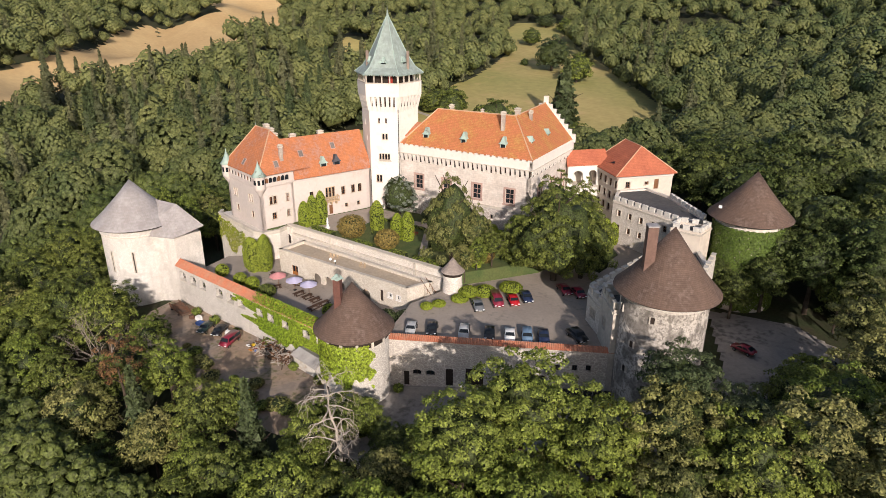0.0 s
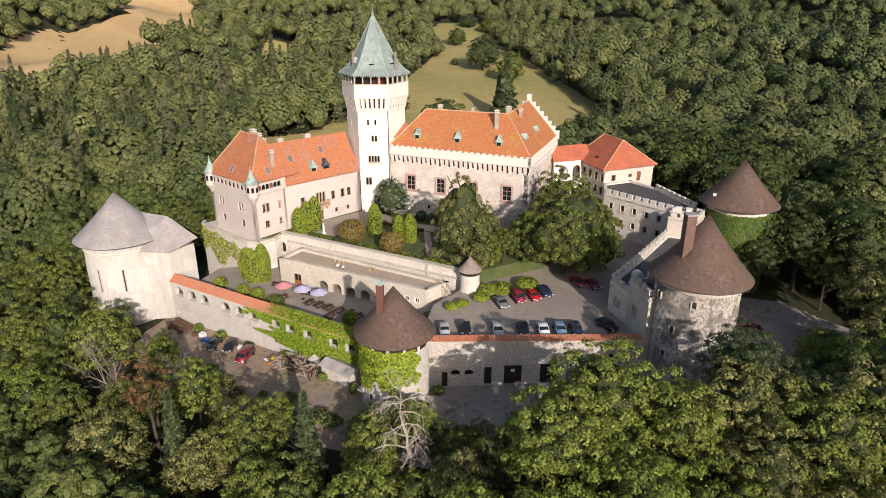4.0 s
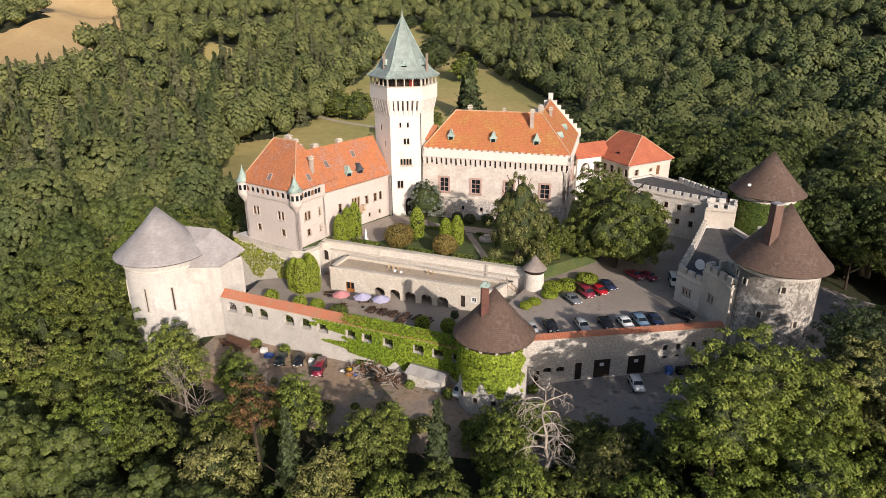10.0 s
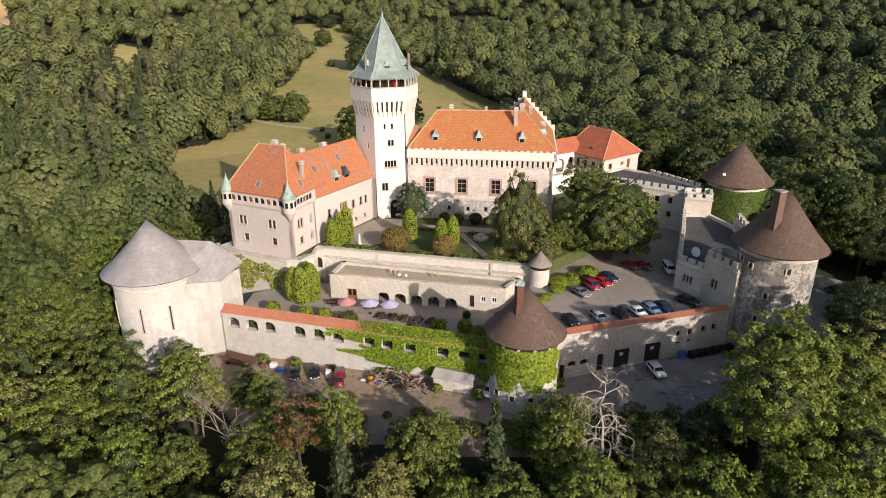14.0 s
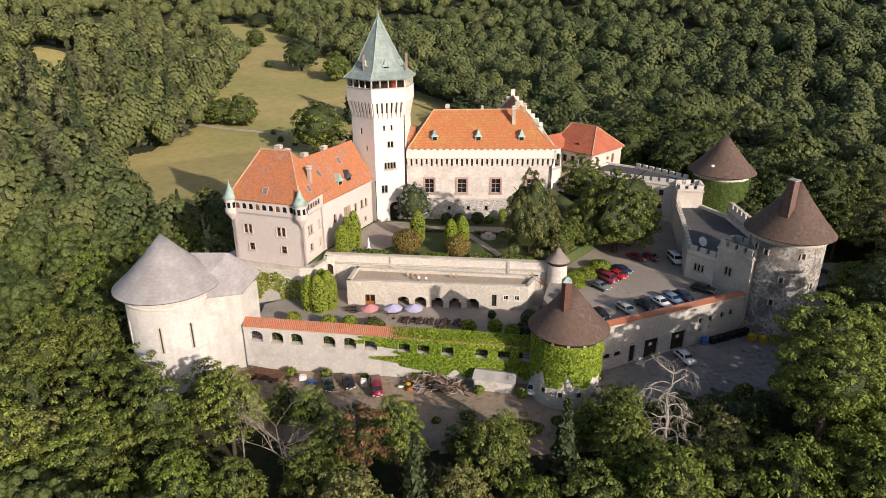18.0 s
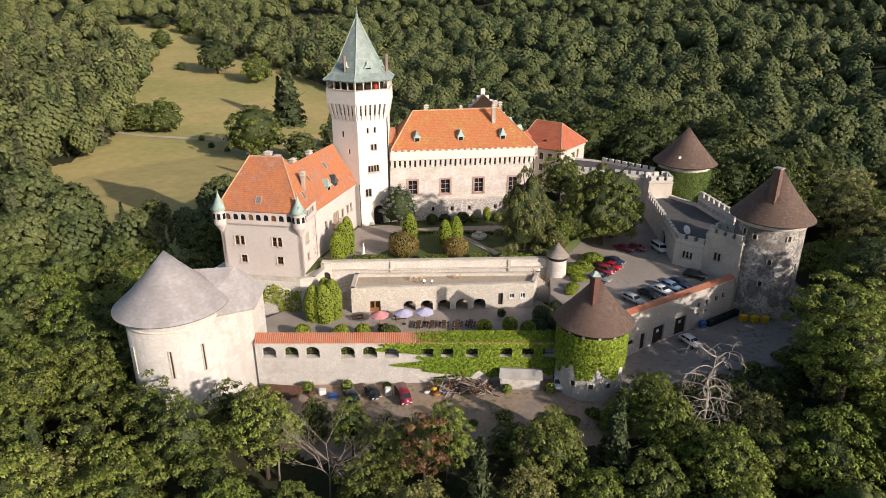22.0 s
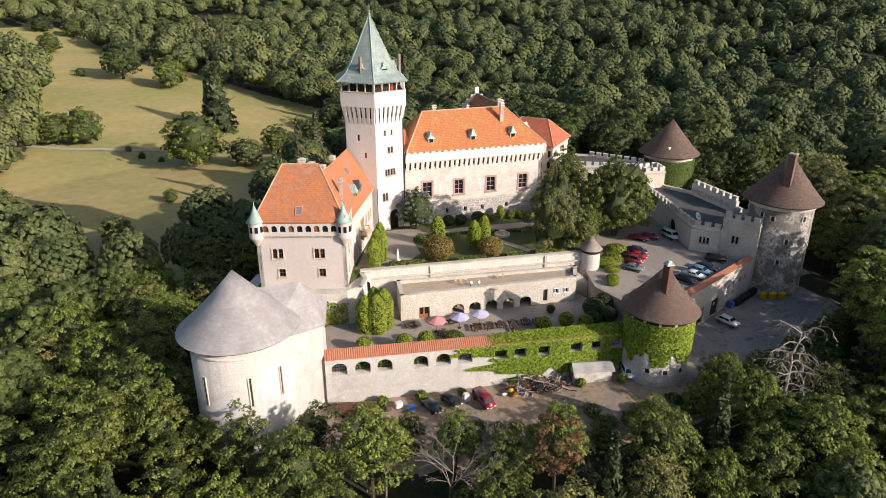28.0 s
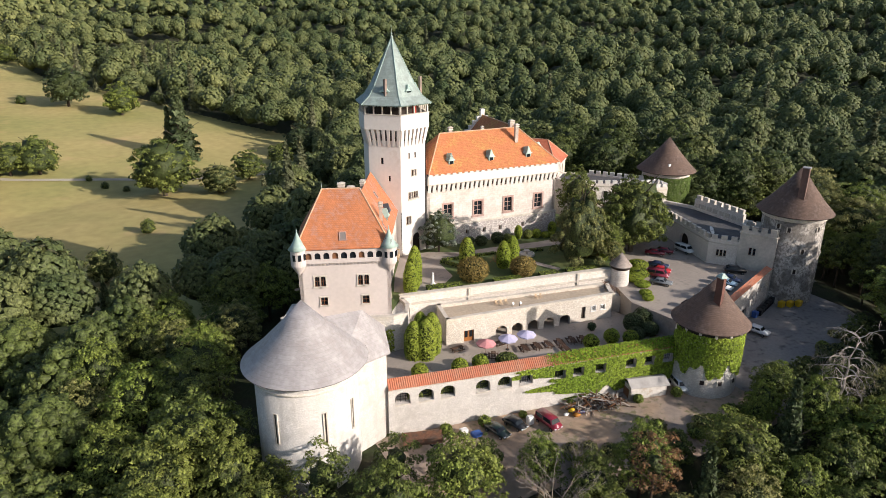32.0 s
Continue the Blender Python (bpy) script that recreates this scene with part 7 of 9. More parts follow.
for px, py, z0 in ((hplan[0][0] + 0.25, hplan[0][1] + 0.1, 9.0), (hplan[1][0] - 0.1, hplan[1][1] + 0.25, 9.0)):
    tr = new("corner_turret")
    tr.parent = house
    tr.location = Vector((px, py, z0)) - house.location
    v, f = lathe(px, py, [(0.15, 8.1), (0.7, 9.0), (1.25, 9.9), (1.3, 10.1), (1.3, 12.9), (0.2, 12.9)], 20)
    put("wall", v, f, PLASTER_P, tr, smooth=False)
    v, f = lathe(px, py, [(1.3, 12.85), (1.65, 12.9), (1.0, 13.7), (0.45, 14.9), (0.1, 15.9), (0.05, 16.5), (0, 16.6)], 20)
    put("roof", v, f, COPPER, tr, "verdigris copper cone", smooth=True)
    for k in range(5):
        ang = -2.4 + k * 0.75
        bm = bmesh.new()
        p = Vector((px + 1.28 * math.cos(ang), py + 1.28 * math.sin(ang)))
        t_ = Vector((-math.sin(ang), math.cos(ang)))
        obox(bm, p - t_ * 0.27, p + t_ * 0.27, 0.12, 11.1, 12.2)
        part("slit_window", bm, GLASS, tr)
roof_light(house, HE3[0], HE3[1], HR3[0], 8.1, 1.3, 1.2, 1.6)
roof_light(house, HE3[1], HE3[2], HR3[1], 5.3, 1.2, 1.2, 1.6)
x, y = house_pt(14.5, 6.6)
chimney(house, x, y, 14.0, 18.6, 0.6, 0.8, CHIM_GREY, -0.35)
for u, v, z1 in ((7.8, 7.2, 22.2), (9.4, 7.4, 21.5)):
    x, y = house_pt(u, v)
    chimney(house, x, y, 18.0, z1, 1.1, 0.8, CHIM_GREY, -0.35)
x, y = house_pt(4.4, 6.3)
v, f = [], []
limb(v, f, (x, y, 21.4), (x, y, 22.8), 0.06, 0.02, 6)
put("ridge_spike", v, f, COPPER_D, house)
for p, q in ((HR3[0], HR3[1]), (HE3[0], HR3[0]), (HE3[1], HR3[1])):
    v, f = [], []
    limb(v, f, (p[0], p[1], p[2] + 0.22), (q[0], q[1], q[2] + 0.22), 0.13, 0.13, 6)
    put("ridge_tiles", v, f, RIDGE_PALE, house, "pale mortared ridge tiles")
for p, q in ((E3[0], R3[0]), (E3[1], R3[1]), (R3[0], R3[1]), (R3[1], R3[2])):
    v, f = [], []
    limb(v, f, (p[0], p[1], p[2] + 0.22), (q[0], q[1], q[2] + 0.22), 0.15, 0.15, 6)
    put("ridge_tiles", v, f, RIDGE_PALE, palace, "pale mortared ridge tiles")
for p, q in ((LE3[0], LR3[0]), (LE3[1], LR3[0]), (LR3[0], LR3[1]), (LE3[3], LR3[1])):
    v, f = [], []
    limb(v, f, (p[0], p[1], p[2] + 0.22), (q[0], q[1], q[2] + 0.22), 0.12, 0.12, 6)
    put("ridge_tiles", v, f, RIDGE_PALE, lodge, "pale mortared ridge tiles")

# ---- west wing details ----
wa, wb = wplan[0], wplan[1]
for h in W_WINS[:4]:
    window(wing, wa, wb, h, nx=2, nz=2, deep=0.25, surround=STONE_PALE, sw=0.15)
for h in W_WINS[4:7]:
    window(wing, wa, wb, h, nx=1, nz=2, deep=0.25, surround=STONE_PALE, sw=0.12)
for h in W_WINS[8:]:
    window(wing, wa, wb, h, nx=1, nz=2, deep=0.3, surround=SAND, sw=0.1, frame_mat=WOOD_B)
bm = bmesh.new()
face_box(bm, wa, wb, W_WINS[7][0], W_WINS[7][1], 0.4, 2.9, -0.35, -0.25)
part("door", bm, WOOD_B, wing, "brown wooden door under the balcony")
bal = new("balcony")
bal.parent = wing
o, d, n = frame_at(wa, wb)
bal.location = Vector((*(o + d * 11), 4.0)) - wing.location
bm = bmesh.new()
face_box(bm, wa, wb, 9.3, 12.9, 4.0, 4.3, 0.003, 1.3)
part("floor_slab", bm, SAND, bal)
bm = bmesh.new()
face_box(bm, wa, wb, 9.3, 12.9, 5.15, 5.35, 1.1, 1.3)
face_box(bm, wa, wb, 9.3, 9.5, 5.15, 5.35, 0.003, 1.1)
face_box(bm, wa, wb, 12.7, 12.9, 5.15, 5.35, 0.003, 1.1)
part("rail", bm, SAND, bal)
for k in range(9):
    bm = bmesh.new()
    face_box(bm, wa, wb, 9.35 + k * 0.42, 9.5 + k * 0.42, 4.3, 5.15, 1.12, 1.27)
    part("baluster", bm, SAND, bal)
for u in (9.8, 11.1, 12.4):
    bm = bmesh.new()
    face_box(bm, wa, wb, u - 0.15, u + 0.15, 3.2, 4.0, 0.003, 0.7)
    part("bracket", bm, SAND, bal)


def wing_roof_z(v):
    return 10.55 + (18.9 - 10.55) * (v + 0.4) / 5.6


for u, v in ((3.2, 5.0), (11.6, 5.9)):
    roof_light(wing, WE3[0], WE3[1], WR3[1], u, v, 1.2, 1.7)
for u, v, kind in ((8.2, 0.7, "dormer"), (11.6, 0.7, "dark")):
    x, y = wing_pt(u, v)
    zz = wing_roof_z(v)
    dormer(wing, x, y, zz - 0.1, 62.0, 1.7, 2.7, 2.2, COPPER if kind == "dormer" else SLATE)
for u, v, z1, w in ((10.0, 5.6, 19.7, 1.3), (3.0, 5.6, 19.7, 1.3), (-1.2, 5.8, 20.3, 1.0)):
    x, y = wing_pt(u, v)
    chimney(wing, x, y, 16.0, z1, w, 0.8, CHIM_GREY, 1.08)
bm = bmesh.new()
face_box(bm, wa, wb, 2.0, W_LEN + 2.0, 10.15, 10.4, 0.003, 0.35)
part("cornice", bm, PLASTER_P, wing)

# terrace foot round the corner house, with its coping
foot = thing("house_terrace", "pale stone terrace foot round the corner house", "terrace", kind="structure", at=(-42, -25, -6))
fp = [(-51.6, -20.4), (-50.6, -22.4), (-34.0, -28.6), (-31.2, -28.4), (-29.4, -25.0), (-29.4, -21.8), (-33, -18), (-48, -14)]
bm = bmesh.new()
prism(bm, fp, -12.0, 0.1)
part("wall", bm, RUBBLE_P, foot)
bm = bmesh.new()
for a, b in zip(fp[:5], fp[1:6]):
    obox(bm, a, b, 0.5, 0.1, 0.75, -0.25)
part("parapet", bm, STONE_PALE, foot)
bm = bmesh.new()
for a, b in zip(fp[:5], fp[1:6]):
    obox(bm, a, b, 0.7, 0.75, 0.9, -0.25)
part("coping", bm, STONE_PALE, foot)

for u in (11.4, 15.0):
    window(foot, fp[1], fp[2], (u - 0.6, u + 0.6, -2.9, -1.5), nx=2, nz=2, deep=-0.02, surround=WHITE, sw=0.12, frame_mat=WHITE)
bm = bmesh.new()
wall_bm(bm, (-29.9, -22.6), (-28.0, -22.9), -6.0, 0.9, 0.5, [(0.25, 1.65, -3.2, -0.8, 1.0)])
part("wall", bm, RUBBLE_P, foot)
bm = bmesh.new()
face_box(bm, (-29.9, -22.6), (-28.0, -22.9), 0.25, 1.65, -3.2, -0.8, -0.45, -0.4)
part("door", bm, WOOD_D, foot, "dark arched door")

# ---- round tower details ----
def slit(parent, cx, cy, r, ang, z0, z1, wide=0.45):
    p = Vector((cx + r * math.cos(ang), cy + r * math.sin(ang)))
    t_ = Vector((-math.sin(ang), math.cos(ang)))
    o_ = Vector((math.cos(ang), math.sin(ang)))
    bm = bmesh.new()
    obox(bm, p - t_ * wide / 2, p + t_ * wide / 2, 0.16, z0, z1)
    part("slit_window", bm, WOOD_D, parent, "dark narrow slit")
    for s in (-1, 1):
        bm = bmesh.new()
        q = p + t_ * s * (wide / 2 + 0.1) + o_ * 0.06
        obox(bm, q - t_ * 0.1, q + t_ * 0.1, 0.2, z0 - 0.1, z1 + 0.1)
        part("jamb", bm, STONE_PALE, parent)


for ang in (-142, -88, -50):
    slit(west_tower, -53.4, -42.8, 7.18, radians(ang), -4.6, 0.0, 0.26)
v, f = lathe(-53.4, -42.8, [(7.1, 3.0), (7.36, 3.15), (7.36, 3.4), (7.1, 3.5)], 64)
put("string_course", v, f, RUBBLE_P, west_tower, smooth=True)
v, f = [], []
limb(v, f, (-53.4, -42.8, 13.5), (-53.4, -42.8, 15.6), 0.05, 0.03, 6)
put("vane_pole", v, f, IRON, west_tower)
bm = bmesh.new()
box(bm, -54.1, -53.4, -42.83, -42.77, 15.2, 15.5)
part("vane", bm, IRON, west_tower)
chimney(mid_tower, 10.9, -58.0, 4.0, 10.6, 1.1, 1.1, BRICK_CH, 0.3, False)
bm = bmesh.new()
prism(bm, [(10.1, -58.6), (11.5, -58.8), (11.7, -57.4), (10.3, -57.2)], 10.6, 11.3, [(10.7, -58.2), (11.1, -58.2), (11.1, -57.8), (10.7, -57.8)])
part("chimney_cap", bm, COPPER, mid_tower, "small copper chimney cap")
chimney(gate_tower, 52.9, -41.5, 11.4, 20.8, 1.45, 1.3, BROWN_SHEET, 0.45, False)
bm = bmesh.new()
obox(bm, (52.2, -41.85), (53.6, -41.15), 1.5, 20.8, 21.0)
part("chimney_cap", bm, ZINC, gate_tower, "flat grey sheet chimney cap")
v, f = lathe(12.2, -56.1, [(5.0, 0.5), (5.35, 0.6), (5.35, 2.1), (5.0, 2.15)], 48)
put("eave_band", v, f, WOOD_D, mid_tower, "dark timber band under the eave", smooth=True)
for k in range(14):
    ang = k * 2 * math.pi / 14
    p = Vector((12.2 + 5.45 * math.cos(ang), -56.1 + 5.45 * math.sin(ang)))
    t_ = Vector((-math.sin(ang), math.cos(ang)))
    bm = bmesh.new()
    obox(bm, p - t_ * 0.2, p + t_ * 0.2, 0.25, 0.55, 2.0)
    part("post", bm, STONE_PALE, mid_tower)
v, f = lathe(55.6, -38.9, [(6.1, 9.6), (6.4, 9.8), (6.4, 10.9), (6.0, 11.0)], 56)
put("eave_band", v, f, RUBBLE_P, gate_tower, smooth=True)
for ang, z in ((-150, 7.5), (-120, 3.0), (-95, 7.8), (-70, 2.0), (-128, -1.5), (-170, 8.0)):
    slit(gate_tower, 55.6, -38.9, 6.2, radians(ang), z, z + 0.9, 0.6)
for ang in (-110, -80, -140):
    slit(mid_tower, 12.2, -56.1, 5.4, radians(ang), -7.6, -6.9, 0.7)
bm = bmesh.new()
box(bm, 58.6, 59.2, 0.2, 0.6, 12.2, 12.7)
part("roof_hatch", bm, WHITE, far_tower, "small white roof hatch")
v, f = lathe(16.3, -29.6, [(1.7, 1.2), (1.95, 1.3), (1.95, 1.85), (1.7, 1.9)], 24)
put("eave_band", v, f, WOOD_D, turret, "dark timber band under the eave", smooth=True)

# ---- arcade wall: tiled coping and grilles ----
def ribbed_coping(parent, a, b, z_lo, z_hi, w_out, w_in, pitch, material, label):
    """A one-sided tiled coping that falls outwards, laid in barrel rows."""
    o, d, n = frame_at(a, b)
    length = (Vector(b) - Vector(a)).length
    bm = bmesh.new()
    k = int(length / pitch)
    for i in range(k):
        u0, u1 = length * i / k, length * (i + 1) / k
        um = (u0 + u1) / 2
        prev = None
        for u, up in ((u0, 0.0), (u0 + (um - u0) * 0.4, 0.09), (um, 0.12), (um + (u1 - um) * 0.6, 0.09), (u1 - 0.01, 0.0)):
            p, q = o + d * u + n * w_out, o + d * u - n * w_in
            now = (bm.verts.new((p.x, p.y, z_lo + up)), bm.verts.new((q.x, q.y, z_hi + up)))
            if prev:
                bm.faces.new((prev[0], now[0], now[1], prev[1]))
            prev = now
    ob = part("tiles", bm, material, parent, label)
    bm = bmesh.new()
    p = [o + n * (w_out - 0.06), o + d * length + n * (w_out - 0.06), o + d * length - n * w_in, o - n * w_in]
    lo = [bm.verts.new((q.x, q.y, z_lo - 0.15)) for q in p]
    hi = [bm.verts.new((p[i].x, p[i].y, (z_lo if i < 2 else z_hi) - 0.02)) for i in range(4)]
    bm.faces.new(lo[::-1])
    bm.faces.new(hi)
    for i in range(4):
        bm.faces.new((lo[i], lo[(i + 1) % 4], hi[(i + 1) % 4], hi[i]))
    part("bed", bm, STONE_PALE, parent)
    return ob


ribbed_coping(arcade, ARC_A, ARC_B, -3.1, -1.9, 0.3, 1.2, 0.34, TILE_COP, "orange barrel tiles of the coping")
ribbed_coping(garage, GAR_A, GAR_B, -1.05, -0.55, 0.25, 0.95, 0.34, TILE_COP, "orange-red tiles of the coping")
for u in ARCH_U:
    gr = new("grille")
    gr.parent = arcade
    o, d, n = frame_at(ARC_A, ARC_B)
    gr.location = Vector((*(o + d * u), -6.0)) - arcade.location
    bm = bmesh.new()
    for k in range(6):
        uu = u - 1.0 + k * 0.4
        face_box(bm, ARC_A, ARC_B, uu - 0.025, uu + 0.025, -5.9, -4.3, -0.8, -0.75)
    part("upright_bars", bm, IRON, gr)
    bm = bmesh.new()
    for z in (-5.5, -5.0, -4.55):
        face_box(bm, ARC_A, ARC_B, u - 0.95, u + 0.95, z - 0.025, z + 0.025, -0.82, -0.77)
    part("cross_bars", bm, IRON, gr)
    bm = bmesh.new()
    face_box(bm, ARC_A, ARC_B, u - 1.15, u + 1.15, -6.12, -5.92, 0.003, 0.14)
    part("sill", bm, STONE_PALE, gr)
for h in GAR_DOORS:
    bm = bmesh.new()
    face_box(bm, GAR_A, GAR_B, h[0], h[1], h[2], h[3], -0.4, -0.3)
    for k in range(3):
        z = h[2] + (h[3] - h[2]) * (k + 0.5) / 3
        face_box(bm, GAR_A, GAR_B, h[0], h[1], z - 0.08, z + 0.08, -0.3, -0.26)
    dr = part("door", bm, WOOD_D, garage, "dark boarded garage door")
    if h[1] - h[0] > 2:
        bm = bmesh.new()
        um = (h[0] + h[1]) / 2
        face_box(bm, GAR_A, GAR_B, um - 0.35, um + 0.35, h[3] - 1.4, h[3] - 0.8, -0.25, -0.22)
        ob = part("notice", bm, WHITE, garage, "plain white notice on the door")
for h in GAR_WINS:
    window(garage, GAR_A, GAR_B, h, nx=2, nz=1, deep=0.4, frame_mat=WOOD_D)

# ---- garden wall and cafe details ----
bm = bmesh.new()
face_box(bm, RET_A, RET_B, -0.2, 45.4, 0.95, 1.15, -1.0, 0.15)
part("coping", bm, STONE_PALE, garden_wall)
bm = bmesh.new()
face_box(bm, RET_A, RET_B, 1.5, 44.0, -0.75, -0.5, 0.003, 0.45)
part("ledge", bm, STONE_PALE, garden_wall)
for u in (13.5, 37.0):
    bm = bmesh.new()
    face_box(bm, RET_A, RET_B, u - 0.25, u + 0.25, -2.2, 0.9, 0.003, 0.3)
    part("buttress", bm, STONE_PALE, garden_wall)
bm = bmesh.new()
for a, b in zip(cplan, cplan[1:] + cplan[:1]):
    obox(bm, a, b, 0.75, -1.0, -0.82, -0.28)
part("coping", bm, STONE_PALE, cafe)
for h in C_DOORS:
    bm = bmesh.new()
    face_box(bm, CAF_A, CAF_B, h[0], h[1], h[2], h[3], -0.4, -0.32)
    part("door", bm, WOOD_OR if h[0] < 10 else WOOD_D, cafe, "orange-brown wooden door" if h[0] < 10 else "")
    if h[0] < 10:
        bm = bmesh.new()
        for k in range(2):
            um = h[0] + (h[1] - h[0]) * (0.27 + 0.46 * k)
            face_box(bm, CAF_A, CAF_B, um - 0.3, um + 0.3, h[2] + 1.0, h[3] - 0.2, -0.315, -0.3)
        part("door_glass", bm, GLASS, cafe)
for h in C_ARCH:
    bm = bmesh.new()
    face_box(bm, CAF_A, CAF_B, h[0] - 0.02, h[1] + 0.02, h[2], h[3], -3.1, -3.0)
    part("inner_wall", bm, SAND, cafe, "shaded inner wall of the arcade")
    bm = bmesh.new()
    face_box(bm, CAF_A, CAF_B, h[0] + 0.5, h[1] - 0.5, h[2], h[3] - 0.7, -2.995, -2.95)
    part("door", bm, WOOD_D, cafe)
for h in C_WINS:
    window(cafe, CAF_A, CAF_B, h, nx=2, nz=1, deep=0.25, surround=WHITE, sw=0.1, frame_mat=WHITE)
v, f = lathe(0, 0, [(0.0, 0.0), (0.35, 0.02), (0.6, 0.2), (0.55, 0.22), (0, 0.08)], 16)


def dish(x, y, z, r, label="white satellite dish on a flat roof"):
    t = thing("satellite_dish", label, "satellite dish", "dishes", at=(x, y, z))
    vv, ff = lathe(0, 0, [(0.0, 0.0), (r * 0.6, 0.08), (r, 0.28), (r * 0.97, 0.3), (0.0, 0.06)], 18)
    o = new("bowl", mesh_of("bowl", vv, ff, WHITE, True))
    o.parent, o.location, o.rotation_euler = t, (0, 0, 0.9), (radians(60), 0, radians(20))
    vv, ff = [], []
    limb(vv, ff, (0, 0, 0), (0, 0.1, 0.95), 0.05, 0.05, 6)
    limb(vv, ff, (0, -0.05, 0.95), (0, -r * 0.9, 1.2), 0.03, 0.03, 5)
    o = new("mast", mesh_of("mast", vv, ff, IRON))
    o.parent = t


dish(-11.0, -31.0, -1.45, 0.28)
dish(-9.6, -31.4, -1.45, 0.25)
dish(46.2, -26.0, 2.9, 1.0)
dish(54.5, -33.2, 6.7, 0.9)

# ---- gatehouse details ----
for a, b, z in ((gplan[0], gplan[1], 3.6), (gplan[6], gplan[0], 3.6), (gplan[5], gplan[6], 3.6), (gplan[2], gplan[3], 3.6)):
    merlons(gate, a, b, z, 1.25, 0.75, 0.85, 0.6, STONE_PALE)
    bm = bmesh.new()
    ln = (Vector(b) - Vector(a)).length
    face_box(bm, a, b, 0, ln, 2.7, 2.95, 0.003, 0.18)
    part("string_course", bm, STONE_PALE, gate)
bm = bmesh.new()
wall_bm(bm, (58.9, -25.0), (60.1, -9.2), -4.0, 5.6, 0.8)
part("wall", bm, RUBBLE_P, gate)
merlons(gate, (58.9, -25.0), (60.1, -9.2), 5.6, 1.5, 0.8, 0.9, 0.7, STONE_PALE)
for h in G_WIN:
    window(gate, gplan[0], gplan[1], h, nx=1, nz=2, deep=0.3, surround=STONE_PALE, sw=0.1)
bm = bmesh.new()
face_box(bm, gplan[6], gplan[0], 4.6, 8.4, -2.2, 1.4, -0.75, -0.65)
part("gate", bm, WOOD_D, gate, "dark arched gateway")
for i in range(4):
    a, b = bplan[i], bplan[(i + 1) % 4]
    merlons(block, a, b, 6.6, 1.2, 0.7, 0.9, 0.5, STONE_PALE)
    bm = bmesh.new()
    face_box(bm, a, b, 0, (Vector(b) - Vector(a)).length, 5.8, 6.05, 0.003, 0.2)
    part("string_course", bm, STONE_PALE, block)
for h in B_WIN:
    window(block, bplan[0], bplan[1], h, nx=1, nz=2, deep=0.3, surround=STONE_PALE, sw=0.1)
bm = bmesh.new()
prism(bm, [(45.9, -34.4), (48.9, -40.1), (52.4, -38.3), (49.5, -32.8)], 5.6, 5.8)
part("roof", bm, BITUMEN, block)

# ---- east lodge and terrace details ----
for i, hh in L_HOLES.items():
    for h in hh:
        if h[2] < 7.3 and h[3] > 9.2 and i == 0:
            bm = bmesh.new()
            face_box(bm, lplan[0], lplan[1], h[0], h[1], h[2], h[3], -0.3, -0.2)
            part("door", bm, WOOD_B, lodge, "reddish wooden terrace door")
        else:
            window(lodge, lplan[i], lplan[(i + 1) % 4], h, nx=2, nz=2, deep=0.25, surround=STONE_PALE, sw=0.12)
bm = bmesh.new()
for i in range(4):
    face_box(bm, lplan[i], lplan[(i + 1) % 4], 0, (Vector(lplan[(i + 1) % 4]) - Vector(lplan[i])).length, 10.2, 10.6, 0.003, 0.3)
part("cornice", bm, PLASTER_P, lodge)
dormer(lodge, 32.5, 24.4, 12.4, -45, 1.0, 0.5, 0.8, IRON, "skylight")
for a, b in ((tplan[0], tplan[1]), (tplan[2], tplan[3])):
    merlons(terrace, a, b, 7.6, 1.25, 0.75, 0.8, 0.5, WHITE_STONE)
    bm = bmesh.new()
    face_box(bm, a, b, 0, (Vector(b) - Vector(a)).length, 6.9, 7.15, 0.003, 0.18)
    part("string_course", bm, STONE_PALE, terrace)
for h in T_TERR:
    window(terrace, tplan[0], tplan[1], h, nx=2, nz=2, deep=0.3, surround=STONE_PALE, sw=0.12)
sqp = [(50.6, -1.2), (56.4, -2.2), (57.8, 3.2), (51.6, 3.6)]
for i in range(4):
    merlons(sq, sqp[i], sqp[(i + 1) % 4], 7.4, 1.2, 0.7, 0.8, 0.5, WHITE_STONE)
    bm = bmesh.new()
    face_box(bm, sqp[i], sqp[(i + 1) % 4], 0, (Vector(sqp[(i + 1) % 4]) - Vector(sqp[i])).length, 6.7, 6.95, 0.003, 0.2)
    part("string_course", bm, STONE_PALE, sq)
bm = bmesh.new()
prism(bm, [(51.3, -0.7), (56.0, -1.5), (57.1, 2.7), (52.1, 3.0)], 6.7, 6.9)
part("roof", bm, BITUMEN, sq)


# ---- ivy on the outer walls ----
def arch_free(u, z):
    ok = np.ones(len(u), bool)
    for c in ARCH_U:
        ok &= ~((np.abs(u - c) < 1.05) & (z > -5.85) & (z < -4.05))
    return ok


def wall_mask(u, z, gg):
    edge = 24.0 + 3.0 * np.sin(z * 1.9) + 1.6 * np.sin(z * 4.7 + 1) - 1.2 * (z + 5)
    low = -9.7 + 0.9 * np.sin(u * 0.55) + 0.5 * np.sin(u * 1.9)
    return (u > edge) & (z > low) & arch_free(u, z) & (gg.uniform(0, 1, len(u)) < 0.95)


